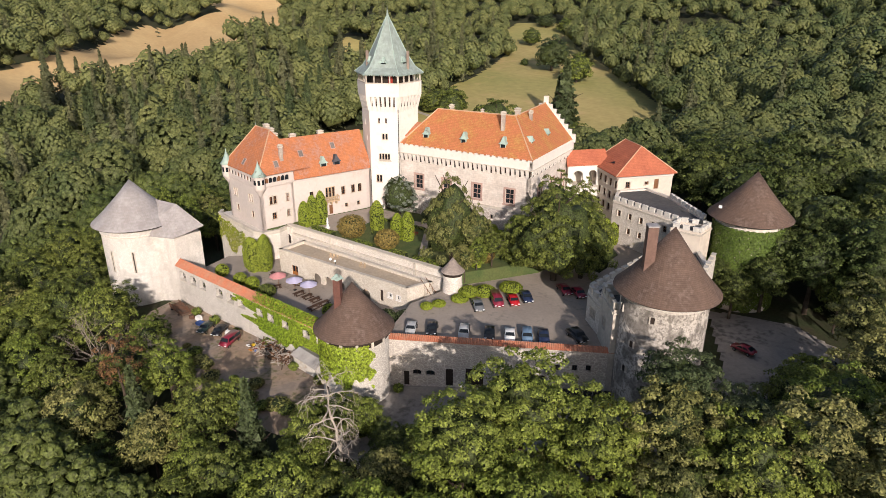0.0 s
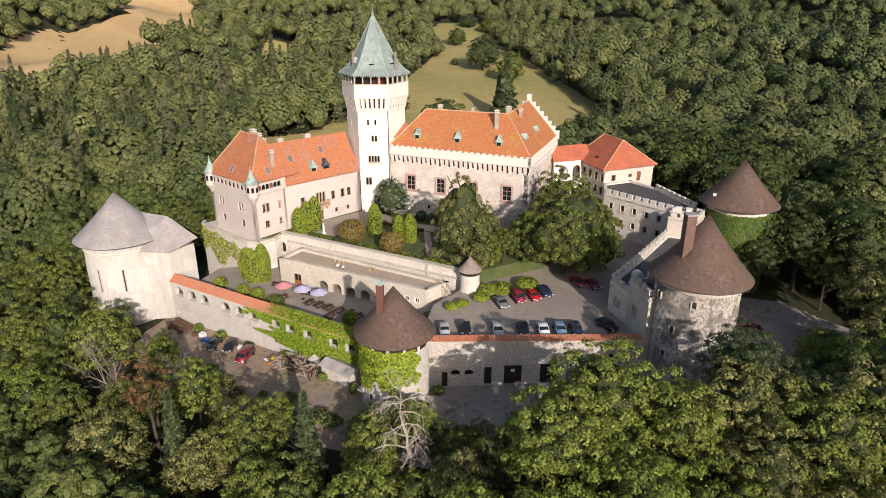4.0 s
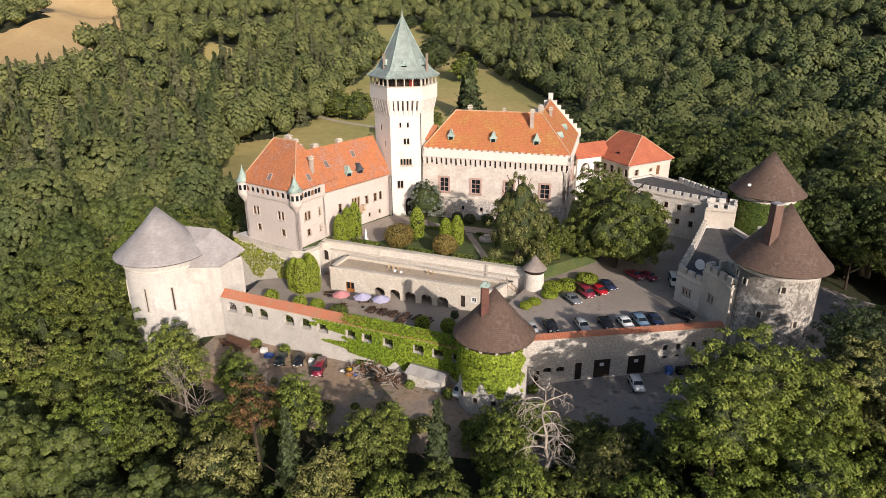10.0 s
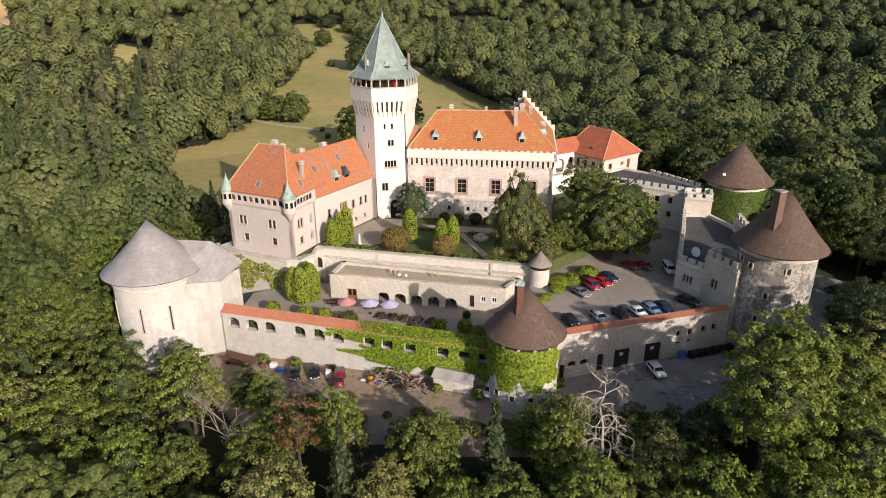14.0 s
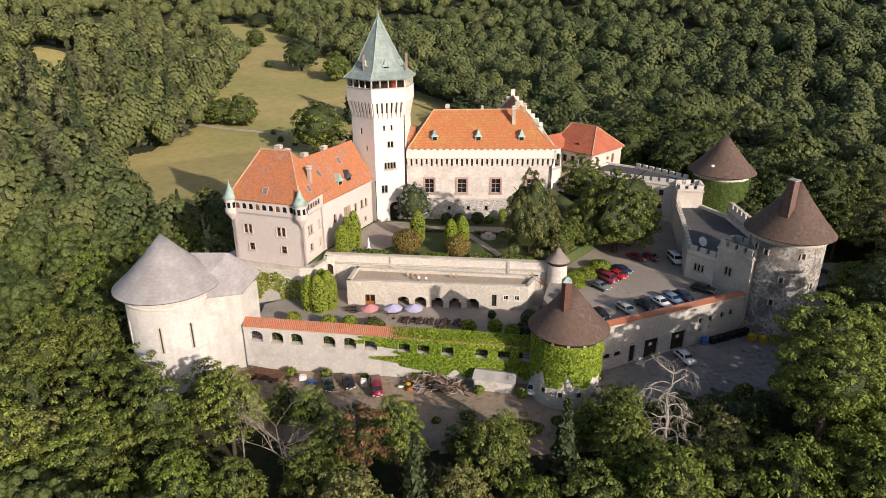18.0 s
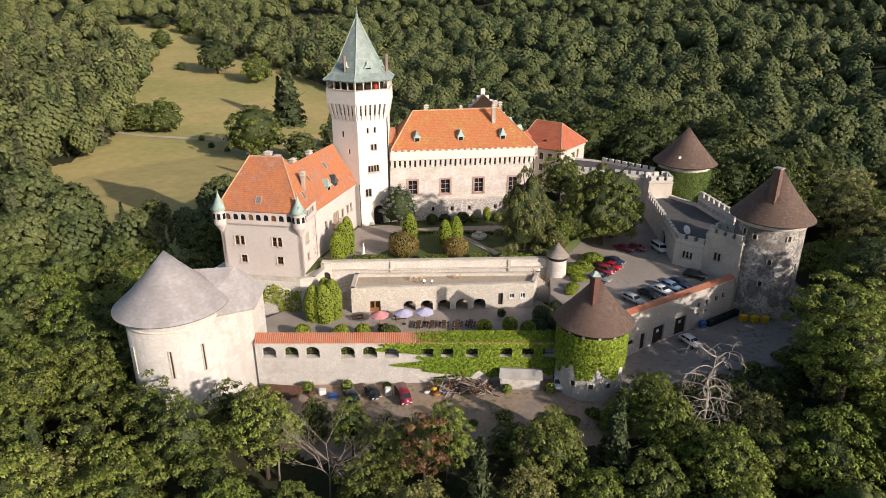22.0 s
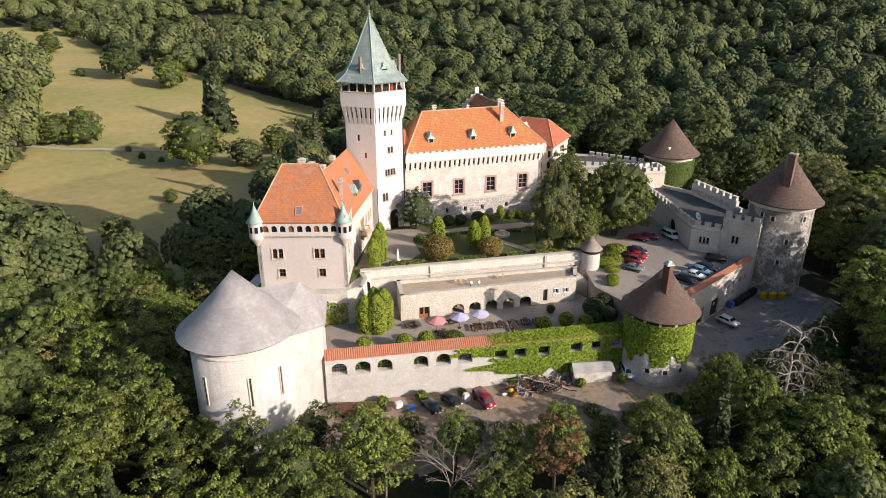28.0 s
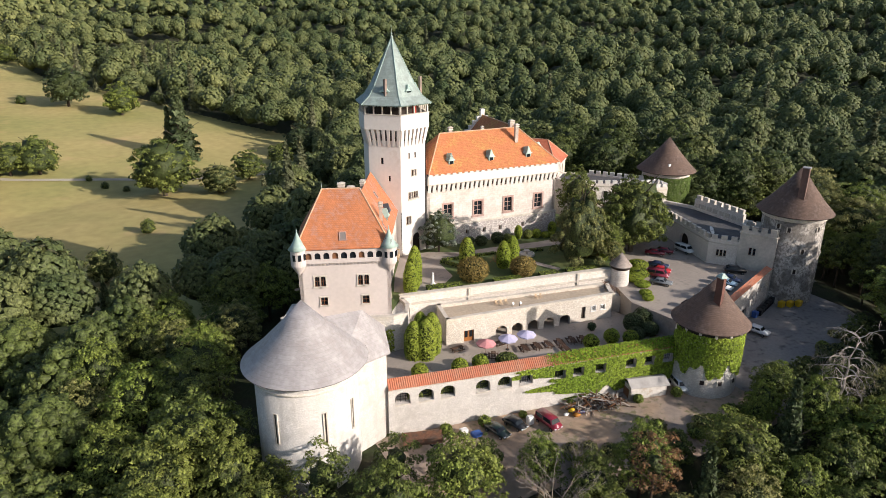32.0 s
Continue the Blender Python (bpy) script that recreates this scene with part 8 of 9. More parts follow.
p1, n1 = ivy_wall(ARC_A, ARC_B, 19, 51, -9.8, -3.0, 170, 41, wall_mask)
o, d, n = frame_at(ARC_A, ARC_B)
gg = np.random.default_rng(42)
u = gg.uniform(26, 51, 5200)
w = gg.uniform(-1.3, 0.3, 5200)
p2 = np.stack([o.x + d.x * u + n.x * w, o.y + d.y * u + n.y * w, -2.9 - 0.75 * (w - 0.3) + 0.0 * u], -1)
keep = gg.uniform(0, 1, 5200) < np.clip((u - 25) / 8, 0, 1)
ivy("ivy", np.concatenate([p1, p2[keep]]), np.concatenate([n1, np.tile([n.x * 0.5, n.y * 0.5, 0.8], (keep.sum(), 1))]), 0.145, "bright green ivy spreading over the arcade wall", seed=43)


def ivy_round(cx, cy, r, z0, z1, k, a0, a1, seed, size, label, ragged=1.5, material=None):
    gg = np.random.default_rng(seed)
    a, z = gg.uniform(radians(a0), radians(a1), k), gg.uniform(z0, z1, k)
    low = z0 + ragged * (0.5 + 0.5 * np.sin(a * 7 + 1)) + 0.6 * np.sin(a * 17)
    side = np.minimum(np.degrees(a) - a0, a1 - np.degrees(a)) > 12 * (0.5 + 0.5 * np.sin(z * 2.1))
    ok = (z > low) & side
    a, z = a[ok], z[ok]
    nn = np.stack([np.cos(a), np.sin(a), 0 * a], -1)
    return ivy("ivy", np.stack([cx + r * np.cos(a), cy + r * np.sin(a), z], -1), nn, size, label, material, seed)


ivy_round(12.2, -56.1, 5.4, -6.4, 1.2, 20000, -215, -22, 44, 0.145, "bright green ivy wrapped round the tower", 2.2)
ivy_round(64.3, 6.5, 6.45, -9.0, 8.4, 26000, -200, 10, 45, 0.2, "dense green ivy on the far tower", 1.5, IVY_D)
p3, n3 = ivy_wall((-50.6, -22.4), (-34.0, -28.6), 0, 17.7, -7.5, 1.0, 17, 46, lambda u, z, q: (z < 0.9 - 0.7 * np.abs(np.sin(u * 0.5)) - 0.12 * u) & (z > -6.2 + 2 * np.sin(u * 0.7)))
ivy("ivy", p3, n3, 0.24, "yellow-green creeper below the corner house", LEAF_YC, 47)

# ---- ground surfaces inside the walls ----
flat_paths = thing("garden_path", "pale grey gravel paths of the castle garden", "path", kind="structure", at=(-10, -8, 0.4))
bm = bmesh.new()
prism(bm, [(-26.5, -20.6), (-20.5, -20.3), (-15.6, -16.0), (-14.8, -8.4), (-12.5, -7.2), (-1.0, -8.6), (9.0, -9.6), (20.0, -10.8), (24.0, -9.0), (24, -6.4), (12.0, -6.6), (0.0, -5.0), (-8.0, -4.6), (-14, -1.2), (-20.5, -0.9), (-26.0, -10.6), (-29.4, -18.0)], 0.38, 0.425)
part("gravel", bm, PAVING, flat_paths)
bm = bmesh.new()
prism(bm, [(-1.0, -9.0), (0.6, -9.2), (3.0, -14.5), (6.5, -22.5), (5.2, -23.4), (1.8, -15.4)], 0.38, 0.43)
part("gravel", bm, PAVING, flat_paths)
yard = []
yx, yy = np.arange(-44, 62, 0.6), np.arange(-71, -38, 0.6)


def yard_keep(x, y):
    front = np.where(x < 8, np.interp(x, [-42, 8], [-44.6, -54.4]), np.interp(x, [15, 50], [-53.4, -40.5]))
    edge = np.interp(x, [-44, -34, -12, 4, 20, 40, 57], [-53.5, -62, -66.5, -69.5, -69.5, -64.5, -58])
    return (y < front + 1.5) & (y > edge)


tagged(sheet("yard_ground", yx, yy, lambda x, y: yard_keep(x, y) & (x < 16), 0.06, DIRT), "dusty brown dirt yard below the arcade wall", "yard")
tagged(sheet("lower_road", yx, yy, lambda x, y: yard_keep(x, y) & (x >= 16), 0.07, ASPHALT_D), "dark worn asphalt yard before the garages", "road")
tagged(sheet("gate_road", np.arange(43, 104, 0.7), np.arange(-58, 0, 0.7), lambda x, y: inside(PAVED, x, y) & ~yard_keep(x, y), 0.4, ASPHALT_D), "worn asphalt drive and turning place round the gate tower", "road")

# ---- vehicles ----
TYRE = mat("tyre_rubber", (0.015, 0.015, 0.016), 0.9, 0.2, 0.5, 3.0, 0.0)
RIM = mat("alloy_rim", (0.45, 0.45, 0.46), 0.35, 0.1, 0.5, 3.0, 0.0, metal=0.8)
LAMP_W = mat("lamp_glass", (0.75, 0.77, 0.8), 0.1, 0.05, 0.5, 3.0, 0.0)
LAMP_R = mat("red_lamp_glass", (0.35, 0.02, 0.02), 0.2, 0.05, 0.5, 3.0, 0.0)
PLATE = mat("plate_white", (0.7, 0.7, 0.68), 0.5, 0.05, 0.5, 3.0, 0.0)


def paint(name, col, rough=0.28, metal=0.0):
    m = mat(name, col, rough, 0.06, 0.5, 3.0, 0.0, metal=metal)
    m.node_tree.nodes["Principled BSDF"].inputs["Coat Weight"].default_value = 0.6
    return m


PAINTS = {k: paint(k + "_car_paint", c) for k, c in {"black": (0.012, 0.012, 0.014), "silver": (0.42, 0.43, 0.44), "white": (0.78, 0.78, 0.77), "blue": (0.16, 0.25, 0.36), "navy": (0.02, 0.03, 0.07), "red": (0.42, 0.012, 0.018), "dark_red": (0.20, 0.012, 0.03), "maroon": (0.22, 0.02, 0.04), "grey": (0.16, 0.17, 0.18), "green": (0.02, 0.035, 0.03)}.items()}
SHAPES = {
    "hatch": (4.1, 1.74, [(-2.05, 0.45), (-2.0, 0.85), (-1.1, 0.95), (-0.55, 1.42), (0.9, 1.46), (1.75, 1.0), (2.05, 0.85), (2.05, 0.45)], (-0.95, -0.5, 0.95, 1.62)),
    "estate": (4.5, 1.78, [(-2.25, 0.45), (-2.2, 0.82), (-1.15, 0.95), (-0.5, 1.44), (1.5, 1.48), (2.1, 1.0), (2.25, 0.85), (2.25, 0.45)], (-1.0, -0.45, 1.5, 2.02)),
    "saloon": (4.5, 1.78, [(-2.25, 0.45), (-2.2, 0.80), (-1.1, 0.92), (-0.45, 1.38), (0.85, 1.40), (1.5, 0.98), (2.2, 0.92), (2.25, 0.45)], (-0.95, -0.4, 0.85, 1.42)),
    "suv": (4.4, 1.84, [(-2.2, 0.5), (-2.15, 0.98), (-1.2, 1.1), (-0.6, 1.6), (1.2, 1.66), (1.95, 1.15), (2.2, 0.95), (2.2, 0.5)], (-1.05, -0.55, 1.2, 1.86)),
    "van": (4.6, 1.86, [(-2.3, 0.45), (-2.25, 0.95), (-1.75, 1.15), (-1.2, 1.86), (2.1, 1.9), (2.25, 1.2), (2.3, 0.9), (2.3, 0.45)], (-1.7, -1.15, 2.05, 2.2)),
}


def car_thing(colour, shape, label, rusty=False):
    """A parked car, nose towards -x: body, glass, wheels with rims, lamps and plates."""
    length, wide, line, (g0, g1, g2, g3) = SHAPES[shape]
    t = thing("car", label, "car", "parked cars")
    waist = line[2][1]
    roof = max(z for _, z in line)
    bm = bmesh.new()
    rows = []
    for x, z in line:
        k = 1.0 if z <= waist + 0.06 else 1.0 - 0.16 * (z - waist) / (roof - waist)
        end = 0.93 if abs(x) > length / 2 - 0.12 else 1.0
        rows.append([bm.verts.new((x, s * wide / 2 * k * end, z)) for s in (-1, 1)])
    for a, b in zip(rows, rows[1:]):
        bm.faces.new((a[0], a[1], b[1], b[0]))
    bm.faces.new((rows[0][0], rows[-1][0], rows[-1][1], rows[0][1]))
    for s in (0, 1):
        # sides: lower body and the cabin above the waist
        low = [rows[0][s], rows[1][s], rows[2][s], rows[5][s], rows[6][s], rows[7][s]]
        cab = [rows[2][s], rows[3][s], rows[4][s], rows[5][s]]
        bm.faces.new(low if s else low[::-1])
        bm.faces.new(cab if s else cab[::-1])
    bmesh.ops.recalc_face_normals(bm, faces=bm.faces)
    bmesh.ops.bevel(bm, geom=list(bm.edges), offset=0.06, segments=2, affect="EDGES")
    body = part("body", bm, RUST if rusty else PAINTS[colour], t, smooth=True)
    zc, zr = waist, roof

    def glass(name, pts):
        b = bmesh.new()
        b.faces.new([b.verts.new(p) for p in pts])
        part(name, b, GLASS, t)

    (x2, z2), (x3, z3), (x4, z4), (x5, z5) = line[2], line[3], line[4], line[5]

    def on(xa, za, xb, zb, f):
        return xa + (xb - xa) * f, za + (zb - za) * f

    for name, pa, pb, out in (("windscreen", (x2, z2), (x3, z3), -1), ("rear_window", (x5, z5), (x4, z4), 1)):
        xa, za = on(*pa, *pb, 0.12)
        xb, zb = on(*pa, *pb, 0.9)
        wa_, wb_ = wide / 2 * 0.88, wide / 2 * 0.74
        glass(name, [(xa + out * 0.03, -wa_, za + 0.03), (xa + out * 0.03, wa_, za + 0.03), (xb + out * 0.03, wb_, zb + 0.03), (xb + out * 0.03, -wb_, zb + 0.03)])
    for s in (-1, 1):
        wl, wh = s * (wide / 2 * 0.985 + 0.015), s * (wide / 2 * 0.87 + 0.015)
        mid = (x3 + x4) / 2
        for xa, xb, xc, xd in ((x2 + 0.25, mid - 0.06, mid - 0.06, x3 + 0.08), (mid + 0.06, x5 - 0.3, x4 - 0.1, mid + 0.06)):
            glass("side_window", [(xa, wl, zc + 0.08), (xb, wl, zc + 0.08), (xc, wh, zr - 0.1), (xd, wh, zr - 0.1)])
    wv, wf = [], []
    for x in (-length / 2 + 0.82, length / 2 - 0.8):
        for s in (-1, 1):
            v, f = lathe(0, 0, [(0.18, -0.11), (0.29, -0.11), (0.32, -0.07), (0.32, 0.07), (0.29, 0.11), (0.18, 0.11)], 16)
            v = [(x + a, s * (wide / 2 - 0.1) + c, 0.32 + b) for a, b, c in v]
            wh = put("wheel", v, f, TYRE, t)
            v, f = lathe(0, 0, [(0.19, 0.0), (0.19, 0.1), (0, 0.09)], 12)
            v = [(x + a, s * (wide / 2 - 0.1 + c), 0.32 + b) for a, b, c in v]
            r_ = new("rim", mesh_of("rim", v, f, RIM))
            r_.parent = wh
    for s in (-1, 1):
        for nm, x, m in (("headlight", -length / 2 + 0.03, LAMP_W), ("tail_light", length / 2 - 0.05, LAMP_R)):
            bm = bmesh.new()
            box(bm, x - 0.08, x + 0.08, s * wide * 0.36 - 0.17, s * wide * 0.36 + 0.17, 0.66, 0.8)
            part(nm, bm, m, t)
    for x in (-length / 2 - 0.03, length / 2 + 0.03):
        bm = bmesh.new()
        box(bm, x - 0.01, x + 0.01, -0.25, 0.25, 0.5, 0.62)
        part("plate", bm, PLATE, t)
    return t


RUST = mat("rusty_metal", (0.20, 0.10, 0.06), 0.9, 0.35, 0.8, 3.0, 0.3, tint=(0.12, 0.08, 0.06))
CARS = [
    (17.2, -46.9, 112, "silver", "hatch", "silver hatchback parked along the court wall"),
    (20.4, -45.4, 112, "black", "hatch", "black hatchback parked along the court wall"),
    (25.6, -44.0, 112, "silver", "estate", "silver estate car parked along the court wall"),
    (29.5, -42.4, 112, "black", "hatch", "black small car parked along the court wall"),
    (32.7, -41.4, 112, "white", "saloon", "white saloon parked along the court wall"),
    (35.3, -40.3, 112, "blue", "estate", "light blue estate parked along the court wall"),
    (37.8, -39.3, 112, "navy", "saloon", "dark blue saloon parked along the court wall"),
    (42.6, -36.6, 140, "black", "suv", "black car parked beside the gatehouse"),
    (23.6, -34.0, 125, "grey", "saloon", "grey saloon parked near the shrubs"),
    (25.9, -30.8, 125, "maroon", "van", "dark red van parked near the shrubs"),
    (28.5, -29.2, 125, "red", "hatch", "bright red hatchback parked near the shrubs"),
    (30.1, -26.7, 125, "navy", "saloon", "dark blue saloon parked near the shrubs"),
    (35.4, -20.4, 130, "dark_red", "saloon", "dark red saloon under the court trees"),
    (38.2, -20.6, 130, "dark_red", "hatch", "dark red hatchback under the court trees"),
    (42.9, -22.0, 92, "white", "van", "small white van by the gateway"),
    (34.8, -49.6, 104, "white", "suv", "white sport utility car before the garages"),
]
for x, y, yaw, col, shape, label in CARS:
    c_ = car_thing(col, shape, label)
    zz = -2.2 if y > -48 else float(ground(x, y)) + 0.08
    c_.matrix_basis = pose(x, y, zz, 0, 0, yaw)
for x, y, yaw, col, shape, label in ((-26.6, -51.4, 104, "green", "saloon", "old dark green saloon in the dirt yard"), (-23.2, -51.2, 106, "black", "hatch", "old black car in the dirt yard"), (-18.4, -53.4, 98, "maroon", "van", "old dark red van in the dirt yard"), (7.4, -55.6, 70, "white", "van", "white delivery van beside the shed"), (80.8, -13.6, 8, "navy", "saloon", "dark car on the drive by the gate tower"), (67.4, -17.2, -25, "dark_red", "hatch", "dark red car on the drive by the gate tower")):
    c_ = car_thing(col, shape, label)
    zz = float(ground(x, y)) + (0.1 if x < 60 else 0.55)
    c_.matrix_basis = pose(x, y, zz, 0, 0, yaw)

# ---- cafe yard furniture ----
CLOTH_P = mat("pink_canvas", (0.62, 0.27, 0.27), 0.9, 0.1, 0.5, 3.0, 0.1)
CLOTH_L = mat("pale_lilac_canvas", (0.52, 0.49, 0.66), 0.9, 0.1, 0.5, 3.0, 0.1)
for x, y, m, label in ((-20.2, -37.0, CLOTH_P, "open pink cafe umbrella in the yard"), (-15.8, -37.2, CLOTH_L, "open pale lilac cafe umbrella in the yard"), (-12.0, -37.4, CLOTH_L, "open pale lilac cafe umbrella in the yard")):
    t = thing("cafe_umbrella", label, "umbrella", "cafe umbrellas", at=(x, y, -6.0))
    v, f = [(0, 0, 3.0)], []
    for i in range(8):
        a = i * math.pi / 4 + 0.2
        v.append((1.75 * math.cos(a), 1.75 * math.sin(a), 2.25))
        v.append((1.75 * math.cos(a), 1.75 * math.sin(a), 2.08))
    for i in range(8):
        j = (i + 1) % 8
        f += [(0, 1 + 2 * i, 1 + 2 * j), (1 + 2 * i, 2 + 2 * i, 2 + 2 * j, 1 + 2 * j)]
    o = new("canopy", mesh_of("canopy", v, f, m))
    o.parent = t
    for i in range(8):
        vv, ff = [], []
        a = i * math.pi / 4 + 0.2
        limb(vv, ff, (0, 0, 2.92), (1.72 * math.cos(a), 1.72 * math.sin(a), 2.2), 0.02, 0.02, 4)
        o = new("rib", mesh_of("rib", vv, ff, WOOD_B))
        o.parent = t
    vv, ff = [], []
    limb(vv, ff, (0, 0, 0), (0, 0, 3.1), 0.035, 0.035, 8)
    o = new("pole", mesh_of("pole", vv, ff, WOOD_B))
    o.parent = t
    vv, ff = lathe(0, 0, [(0.35, 0), (0.35, 0.1), (0.08, 0.14), (0, 0.14)], 16)
    o = new("base", mesh_of("base", vv, ff, IRON))
    o.parent = t


def picnic_set(label):
    t = thing("table_set", label, "table", "cafe tables")
    bm = bmesh.new()
    for k in range(4):
        box(bm, -1.1, 1.1, -0.38 + k * 0.2, -0.21 + k * 0.2, 0.72, 0.76)
    part("tabletop", bm, WOOD_DK, t)
    for s in (-1, 1):
        bm = bmesh.new()
        for k in range(2):
            box(bm, -1.1, 1.1, s * 0.75 - 0.15 + k * 0.16, s * 0.75 - 0.01 + k * 0.16, 0.42, 0.46)
        part("bench_seat", bm, WOOD_DK, t)
    for x in (-0.85, 0.85):
        bm = bmesh.new()
        box(bm, x - 0.05, x + 0.05, -0.8, 0.8, 0.34, 0.42)
        box(bm, x - 0.05, x + 0.05, -0.35, -0.25, 0.0, 0.72)
        box(bm, x - 0.05, x + 0.05, 0.25, 0.35, 0.0, 0.72)
        part("trestle", bm, WOOD_DK, t)
    return t


WOOD_DK = mat("dark_brown_planks", (0.10, 0.055, 0.035), 0.8, 0.3, 0.8, 4.0, 0.2)
first_set = picnic_set("dark brown wooden picnic table with benches on the cafe yard")
first_set.matrix_basis = pose(-11.0, -39.2, -6.0, 0, 0, 75)
for x, y, r in ((-8.8, -39.6, 78), (-6.4, -39.9, 72), (-4.0, -40.2, 70), (-13.4, -38.8, 75), (-16.2, -35.2, 5), (-19.6, -38.6, 60), (-24.0, -33.6, 5), (-7.0, -42.4, 80), (-2.0, -40.8, 65)):
    copy_thing(first_set, pose(x, y, -6.0, 0, 0, r))

# garden ornament, plain white figure on a block
orn = thing("garden_statue", "small white stone garden statue on a block", "statue", at=(-21.2, -18.2, 0.42))
v, f = lathe(0, 0, [(0.55, 0), (0.55, 0.25), (0.3, 0.3), (0.28, 0.9), (0.2, 1.0), (0.26, 1.5), (0.18, 2.0), (0.12, 2.2), (0.17, 2.35), (0.1, 2.55), (0, 2.6)], 14)
o = new("figure", mesh_of("figure", v, f, WHITE, True))
o.parent = orn
ft = thing("fountain", "round stone garden fountain with a low basin", "fountain", at=(4.6, -12.8, 0.42))
v, f = lathe(0, 0, [(1.7, 0), (1.7, 0.5), (1.45, 0.5), (1.45, 0.25), (0.3, 0.25), (0.25, 1.0), (0.7, 1.15), (0.65, 1.2), (0, 1.1)], 24)
o = new("basin", mesh_of("basin", v, f, STONE_PALE))
o.parent = ft
for i, (x, y) in enumerate(((-2.8, -14.4), (-2.2, -12.6))):
    pot = thing("flower_bed", "small round bed of red flowers on the lawn", "flowers", "flower beds", at=(x, y, 0.42))
    gg = np.random.default_rng(300 + i)
    q = gg.normal(0, 1, (260, 3)) * np.array([0.7, 0.7, 0.1]) + np.array([0, 0, 0.25])
    va, fa = cards(q, np.tile([0, 0, 1.0], (260, 1)), 0.12, gg)
    o = new("blossoms", big_mesh("blossoms", va, fa, FLOWER))
    o.parent = pot

# roof clutter on the cafe: folded chairs and tables
for x, y in ((-13.0, -28.6), (-12.0, -28.7), (-11.0, -28.9), (-4.6, -29.6), (-3.6, -29.8)):
    t = thing("garden_chair", "pale wooden chair on the cafe roof", "chair", "roof chairs", at=(x, y, -1.45))
    for nm, bb in (("seat", (-0.22, 0.22, -0.22, 0.22, 0.42, 0.47)), ("backrest", (-0.22, 0.22, 0.18, 0.23, 0.5, 0.95))):
        bm = bmesh.new()
        box(bm, *bb)
        o = part(nm, bm, SAND)
        o.parent = t
    for sx in (-0.19, 0.19):
        for sy in (-0.19, 0.19):
            bm = bmesh.new()
            box(bm, sx - 0.025, sx + 0.025, sy - 0.025, sy + 0.025, 0, 0.42)
            o = part("leg", bm, SAND)
            o.parent = t

# ---- yard clutter ----
shed = thing("shed", "old whitewashed shed with a shallow grey roof", "shed", at=(0.6, -53.6, -10.8))
sp = [(-2.4, -54.4), (3.9, -56.2), (4.7, -53.4), (-1.6, -51.6)]
walls_round(shed, sp, -11.4, -8.2, 0.25, SHED_W)
roof_shell("roof", [((-2.7, -54.7, -8.2), (4.1, -56.7, -8.2), (4.6, -54.9, -7.4), (-2.1, -53.0, -7.4)), ((-2.1, -53.0, -7.4), (4.6, -54.9, -7.4), (5.1, -53.2, -8.1), (-1.6, -51.2, -8.1))], SHED_ROOF, shed, 0.1)
bm = bmesh.new()
face_box(bm, sp[3], sp[0], 0.5, 2.3, -11.0, -8.9, 0.003, 0.06)
part("door", bm, WOOD_B, shed, "reddish boarded shed door")
heap = thing("scrap_heap", "tangled heap of scrap wood, branches and metal", "scrap heap", at=(-8.6, -53.4, -10.8))
rj = random.Random(17)
for name, m, k, span in (("brushwood", BARK_DEAD, 150, 3.0), ("planks", WOOD_B, 70, 2.4), ("rusty_bars", RUST, 60, 2.6), ("dark_scrap", IRON, 60, 1.5)):
    v, f = [], []
    for _ in range(k):
        x = rj.uniform(-13.5, -3.8)
        y = -52.9 - 0.2 * (x + 8.6) + rj.gauss(0, 0.9)
        zz = -10.7 + abs(rj.gauss(0, 0.75)) * (1.2 - abs(x + 8.6) / 7)
        dr_ = Vector((rj.uniform(-1, 1), rj.uniform(-1, 1), rj.uniform(-0.35, 0.6))).normalized()
        ln = rj.uniform(0.5, 1.0) * span
        limb(v, f, Vector((x, y, zz)) - dr_ * ln / 2, Vector((x, y, zz)) + dr_ * ln / 2, rj.uniform(0.04, 0.13), rj.uniform(0.03, 0.09), 5)
    put(name, v, f, m, heap)
for x, y, z, m, r in ((-13.2, -52.6, -10.2, YELLOW, 0.55), (-12.6, -53.3, -10.4, RED_P, 0.5), (-11.8, -53.6, -10.4, BLUE_P, 0.45), (-12.9, -53.6, -10.5, ORANGE_P, 0.6), (-14.4, -52.8, -10.5, WHITE, 0.45)):
    bm = bmesh.new()
    bmesh.ops.create_icosphere(bm, subdivisions=2, radius=r)
    for q in bm.verts:
        q.co = Vector((x, y, z)) + Vector((q.co.x * 1.5, q.co.y, q.co.z * 0.7)) * (0.8 + 0.4 * noise.noise(q.co * 3 + Vector((x, y, z))))
    t = thing("scrap_piece", "crumpled piece of coloured scrap in the yard", "scrap", "scrap pieces", at=(x, y, z - r * 0.7))
    part("body", bm, m, t, smooth=True)
wreck = thing("trailer", "rusty old trailer body against the wall", "trailer", at=(-37.5, -47.6, -11.4))
bm = bmesh.new()
obox(bm, (-40.6, -46.8), (-34.8, -48.8), 2.0, -11.0, -10.6)
part("bed", bm, RUST, wreck)
for off in (-1.0, 1.0):
    bm = bmesh.new()
    obox(bm, (-40.6, -46.8), (-34.8, -48.8), 0.08, -10.6, -10.0, off)
    part("side_board", bm, RUST, wreck)
for px, py in ((-39.4, -46.3), (-36.2, -47.4), (-39.9, -48.0), (-36.7, -49.1)):
    v, f = lathe(px, py, [(0.2, -11.5), (0.34, -11.45), (0.34, -11.2), (0.2, -11.1)], 12)
    put("wheel", v, f, TYRE, wreck)
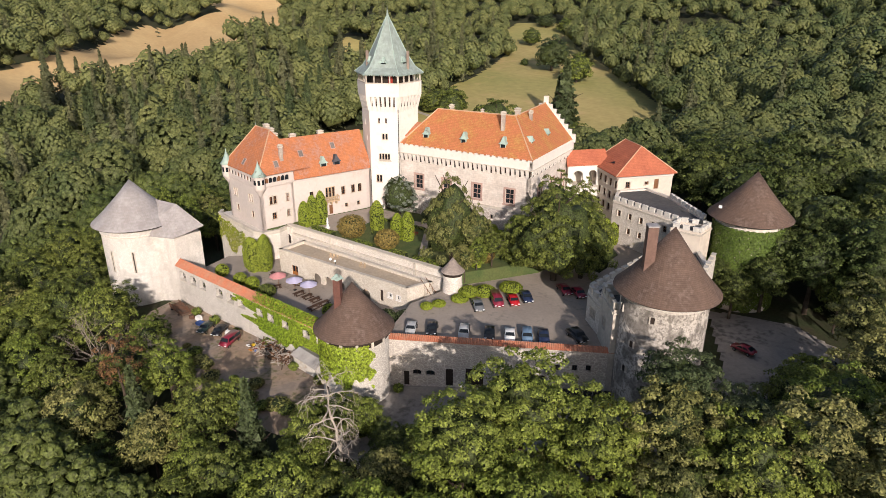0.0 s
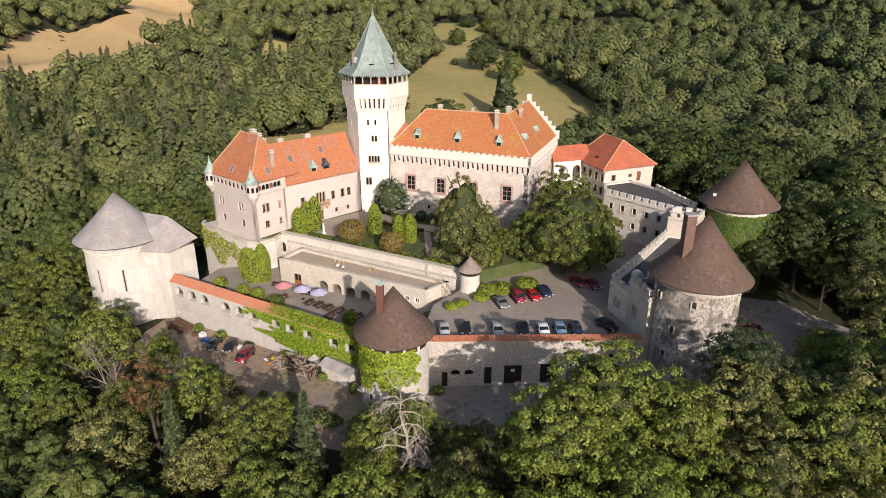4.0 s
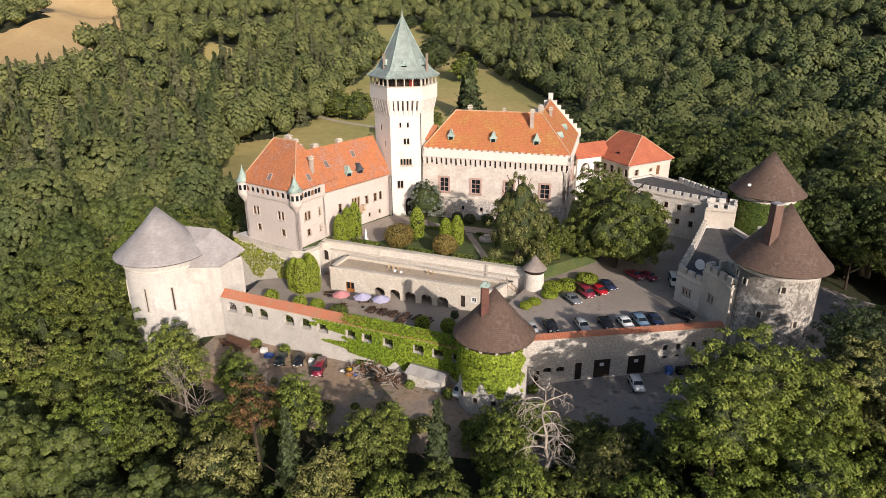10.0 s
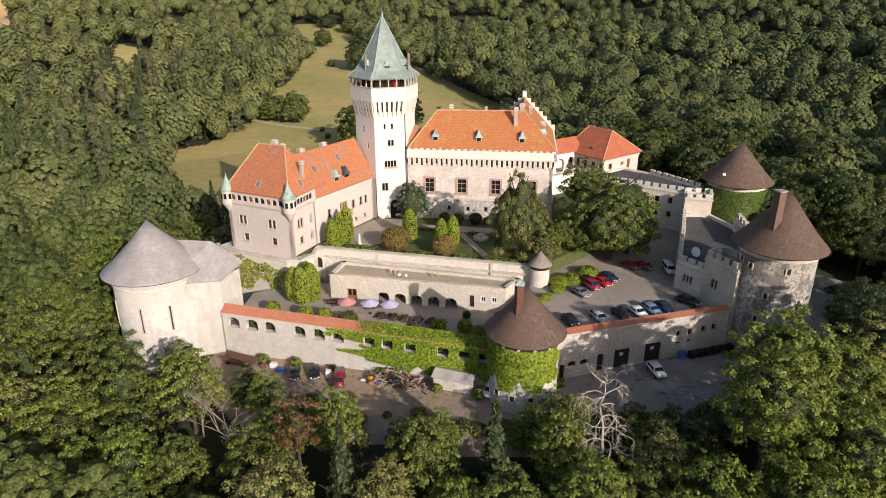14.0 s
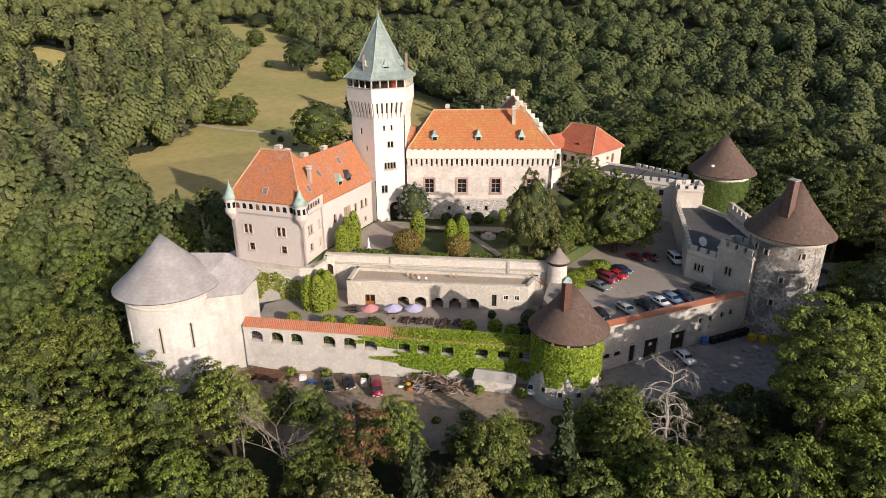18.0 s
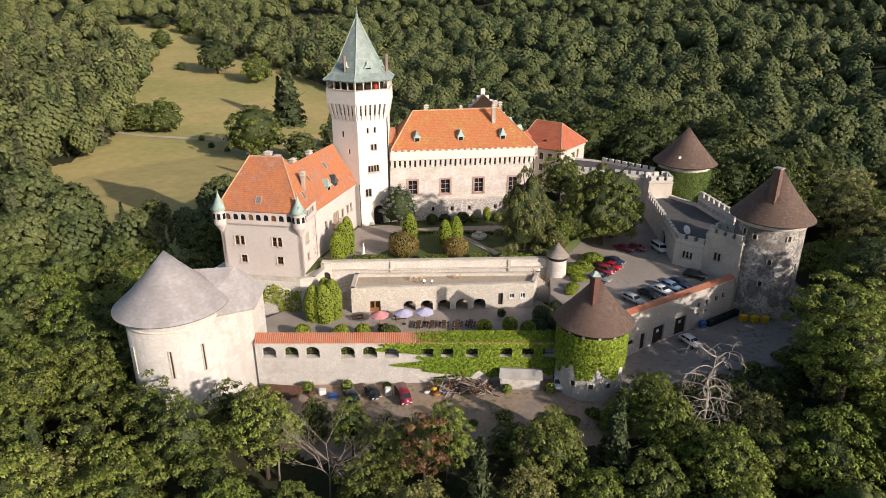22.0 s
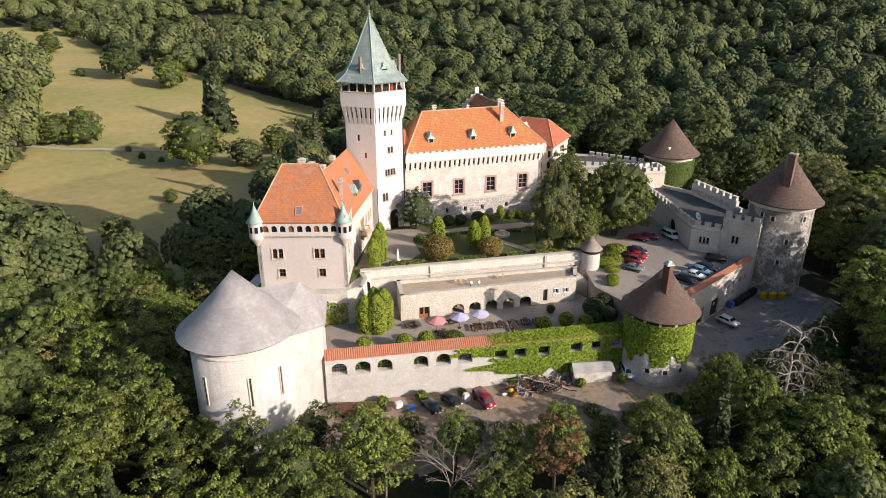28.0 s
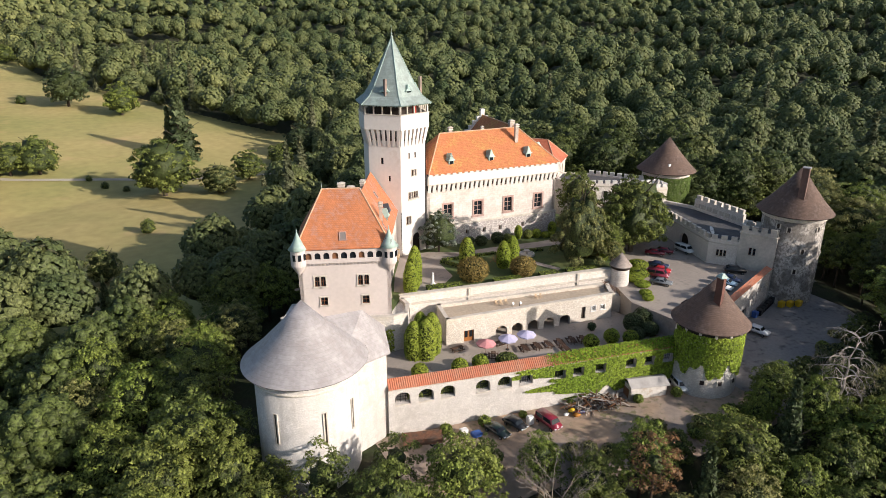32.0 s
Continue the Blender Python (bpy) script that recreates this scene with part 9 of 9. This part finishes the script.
for x, y, w_, h_, m, label in ((-31.2, -49.0, 1.2, 1.0, WHITE, "heap of white and blue sacks by the wall"), (-29.6, -50.2, 1.6, 0.6, BLUE_P, "heap of white and blue sacks by the wall"), (-20.6, -51.6, 1.1, 1.6, WHITE, "old white household appliance in the yard"), (-33.0, -49.2, 0.9, 0.8, RUST, "rusty bin in the yard")):
    t = thing("junk", label, "junk", "yard junk", at=(x, y, -11.1))
    bm = bmesh.new()
    bmesh.ops.create_cube(bm, size=1.0)
    bmesh.ops.bevel(bm, geom=list(bm.edges), offset=0.12, segments=2, affect="EDGES")
    for q in bm.verts:
        q.co = Vector((x, y, -11.2 + h_ / 2)) + Vector((q.co.x * w_, q.co.y * w_ * 0.8, q.co.z * h_)) * (1 + 0.15 * noise.noise(q.co * 2 + Vector((x, y, 0))))
    part("body", bm, m, t)


def bin_thing(x, y, z, wx, wy, h, m, label, yaw, name="waste_bin"):
    t = thing(name, label, "bin", "bins")
    bm = bmesh.new()
    prism(bm, [(-wx * 0.44, -wy * 0.44), (wx * 0.44, -wy * 0.44), (wx * 0.44, wy * 0.44), (-wx * 0.44, wy * 0.44)], 0.1, h, [(-wx / 2, -wy / 2), (wx / 2, -wy / 2), (wx / 2, wy / 2), (-wx / 2, wy / 2)])
    part("body", bm, m, t)
    bm = bmesh.new()
    prism(bm, [(-wx / 2 - 0.04, -wy / 2 - 0.04), (wx / 2 + 0.04, -wy / 2 - 0.04), (wx / 2 + 0.04, wy / 2 + 0.04), (-wx / 2 - 0.04, wy / 2 + 0.04)], h, h + 0.14, [(-wx * 0.4, -wy * 0.35), (wx * 0.4, -wy * 0.35), (wx * 0.4, wy * 0.35), (-wx * 0.4, wy * 0.35)])
    part("lid", bm, m, t)
    t.matrix_basis = pose(x, y, z, 0, 0, yaw)


for k in range(7):
    x = 42.2 + k * 1.45
    y = -43.0 + (x - 42.2) * 0.37 - 1.3
    bin_thing(x, y, float(ground(x, y)) + 0.1, 1.25, 1.0, 1.25, BLACK_P, "black plastic waste container by the garage wall", 20)
for k in range(3):
    x, y = 49.6 + k * 1.8, -43.9 - k * 0.75
    bin_thing(x, y, float(ground(x, y)) + 0.1, 1.35, 1.05, 1.25, YELLOW, "yellow waste container below the gate tower", 8)
bin_thing(40.4, -44.6, float(ground(40.4, -44.6)) + 0.1, 1.1, 1.0, 1.3, BLUE_P, "blue plastic barrel by the garage wall", 10)
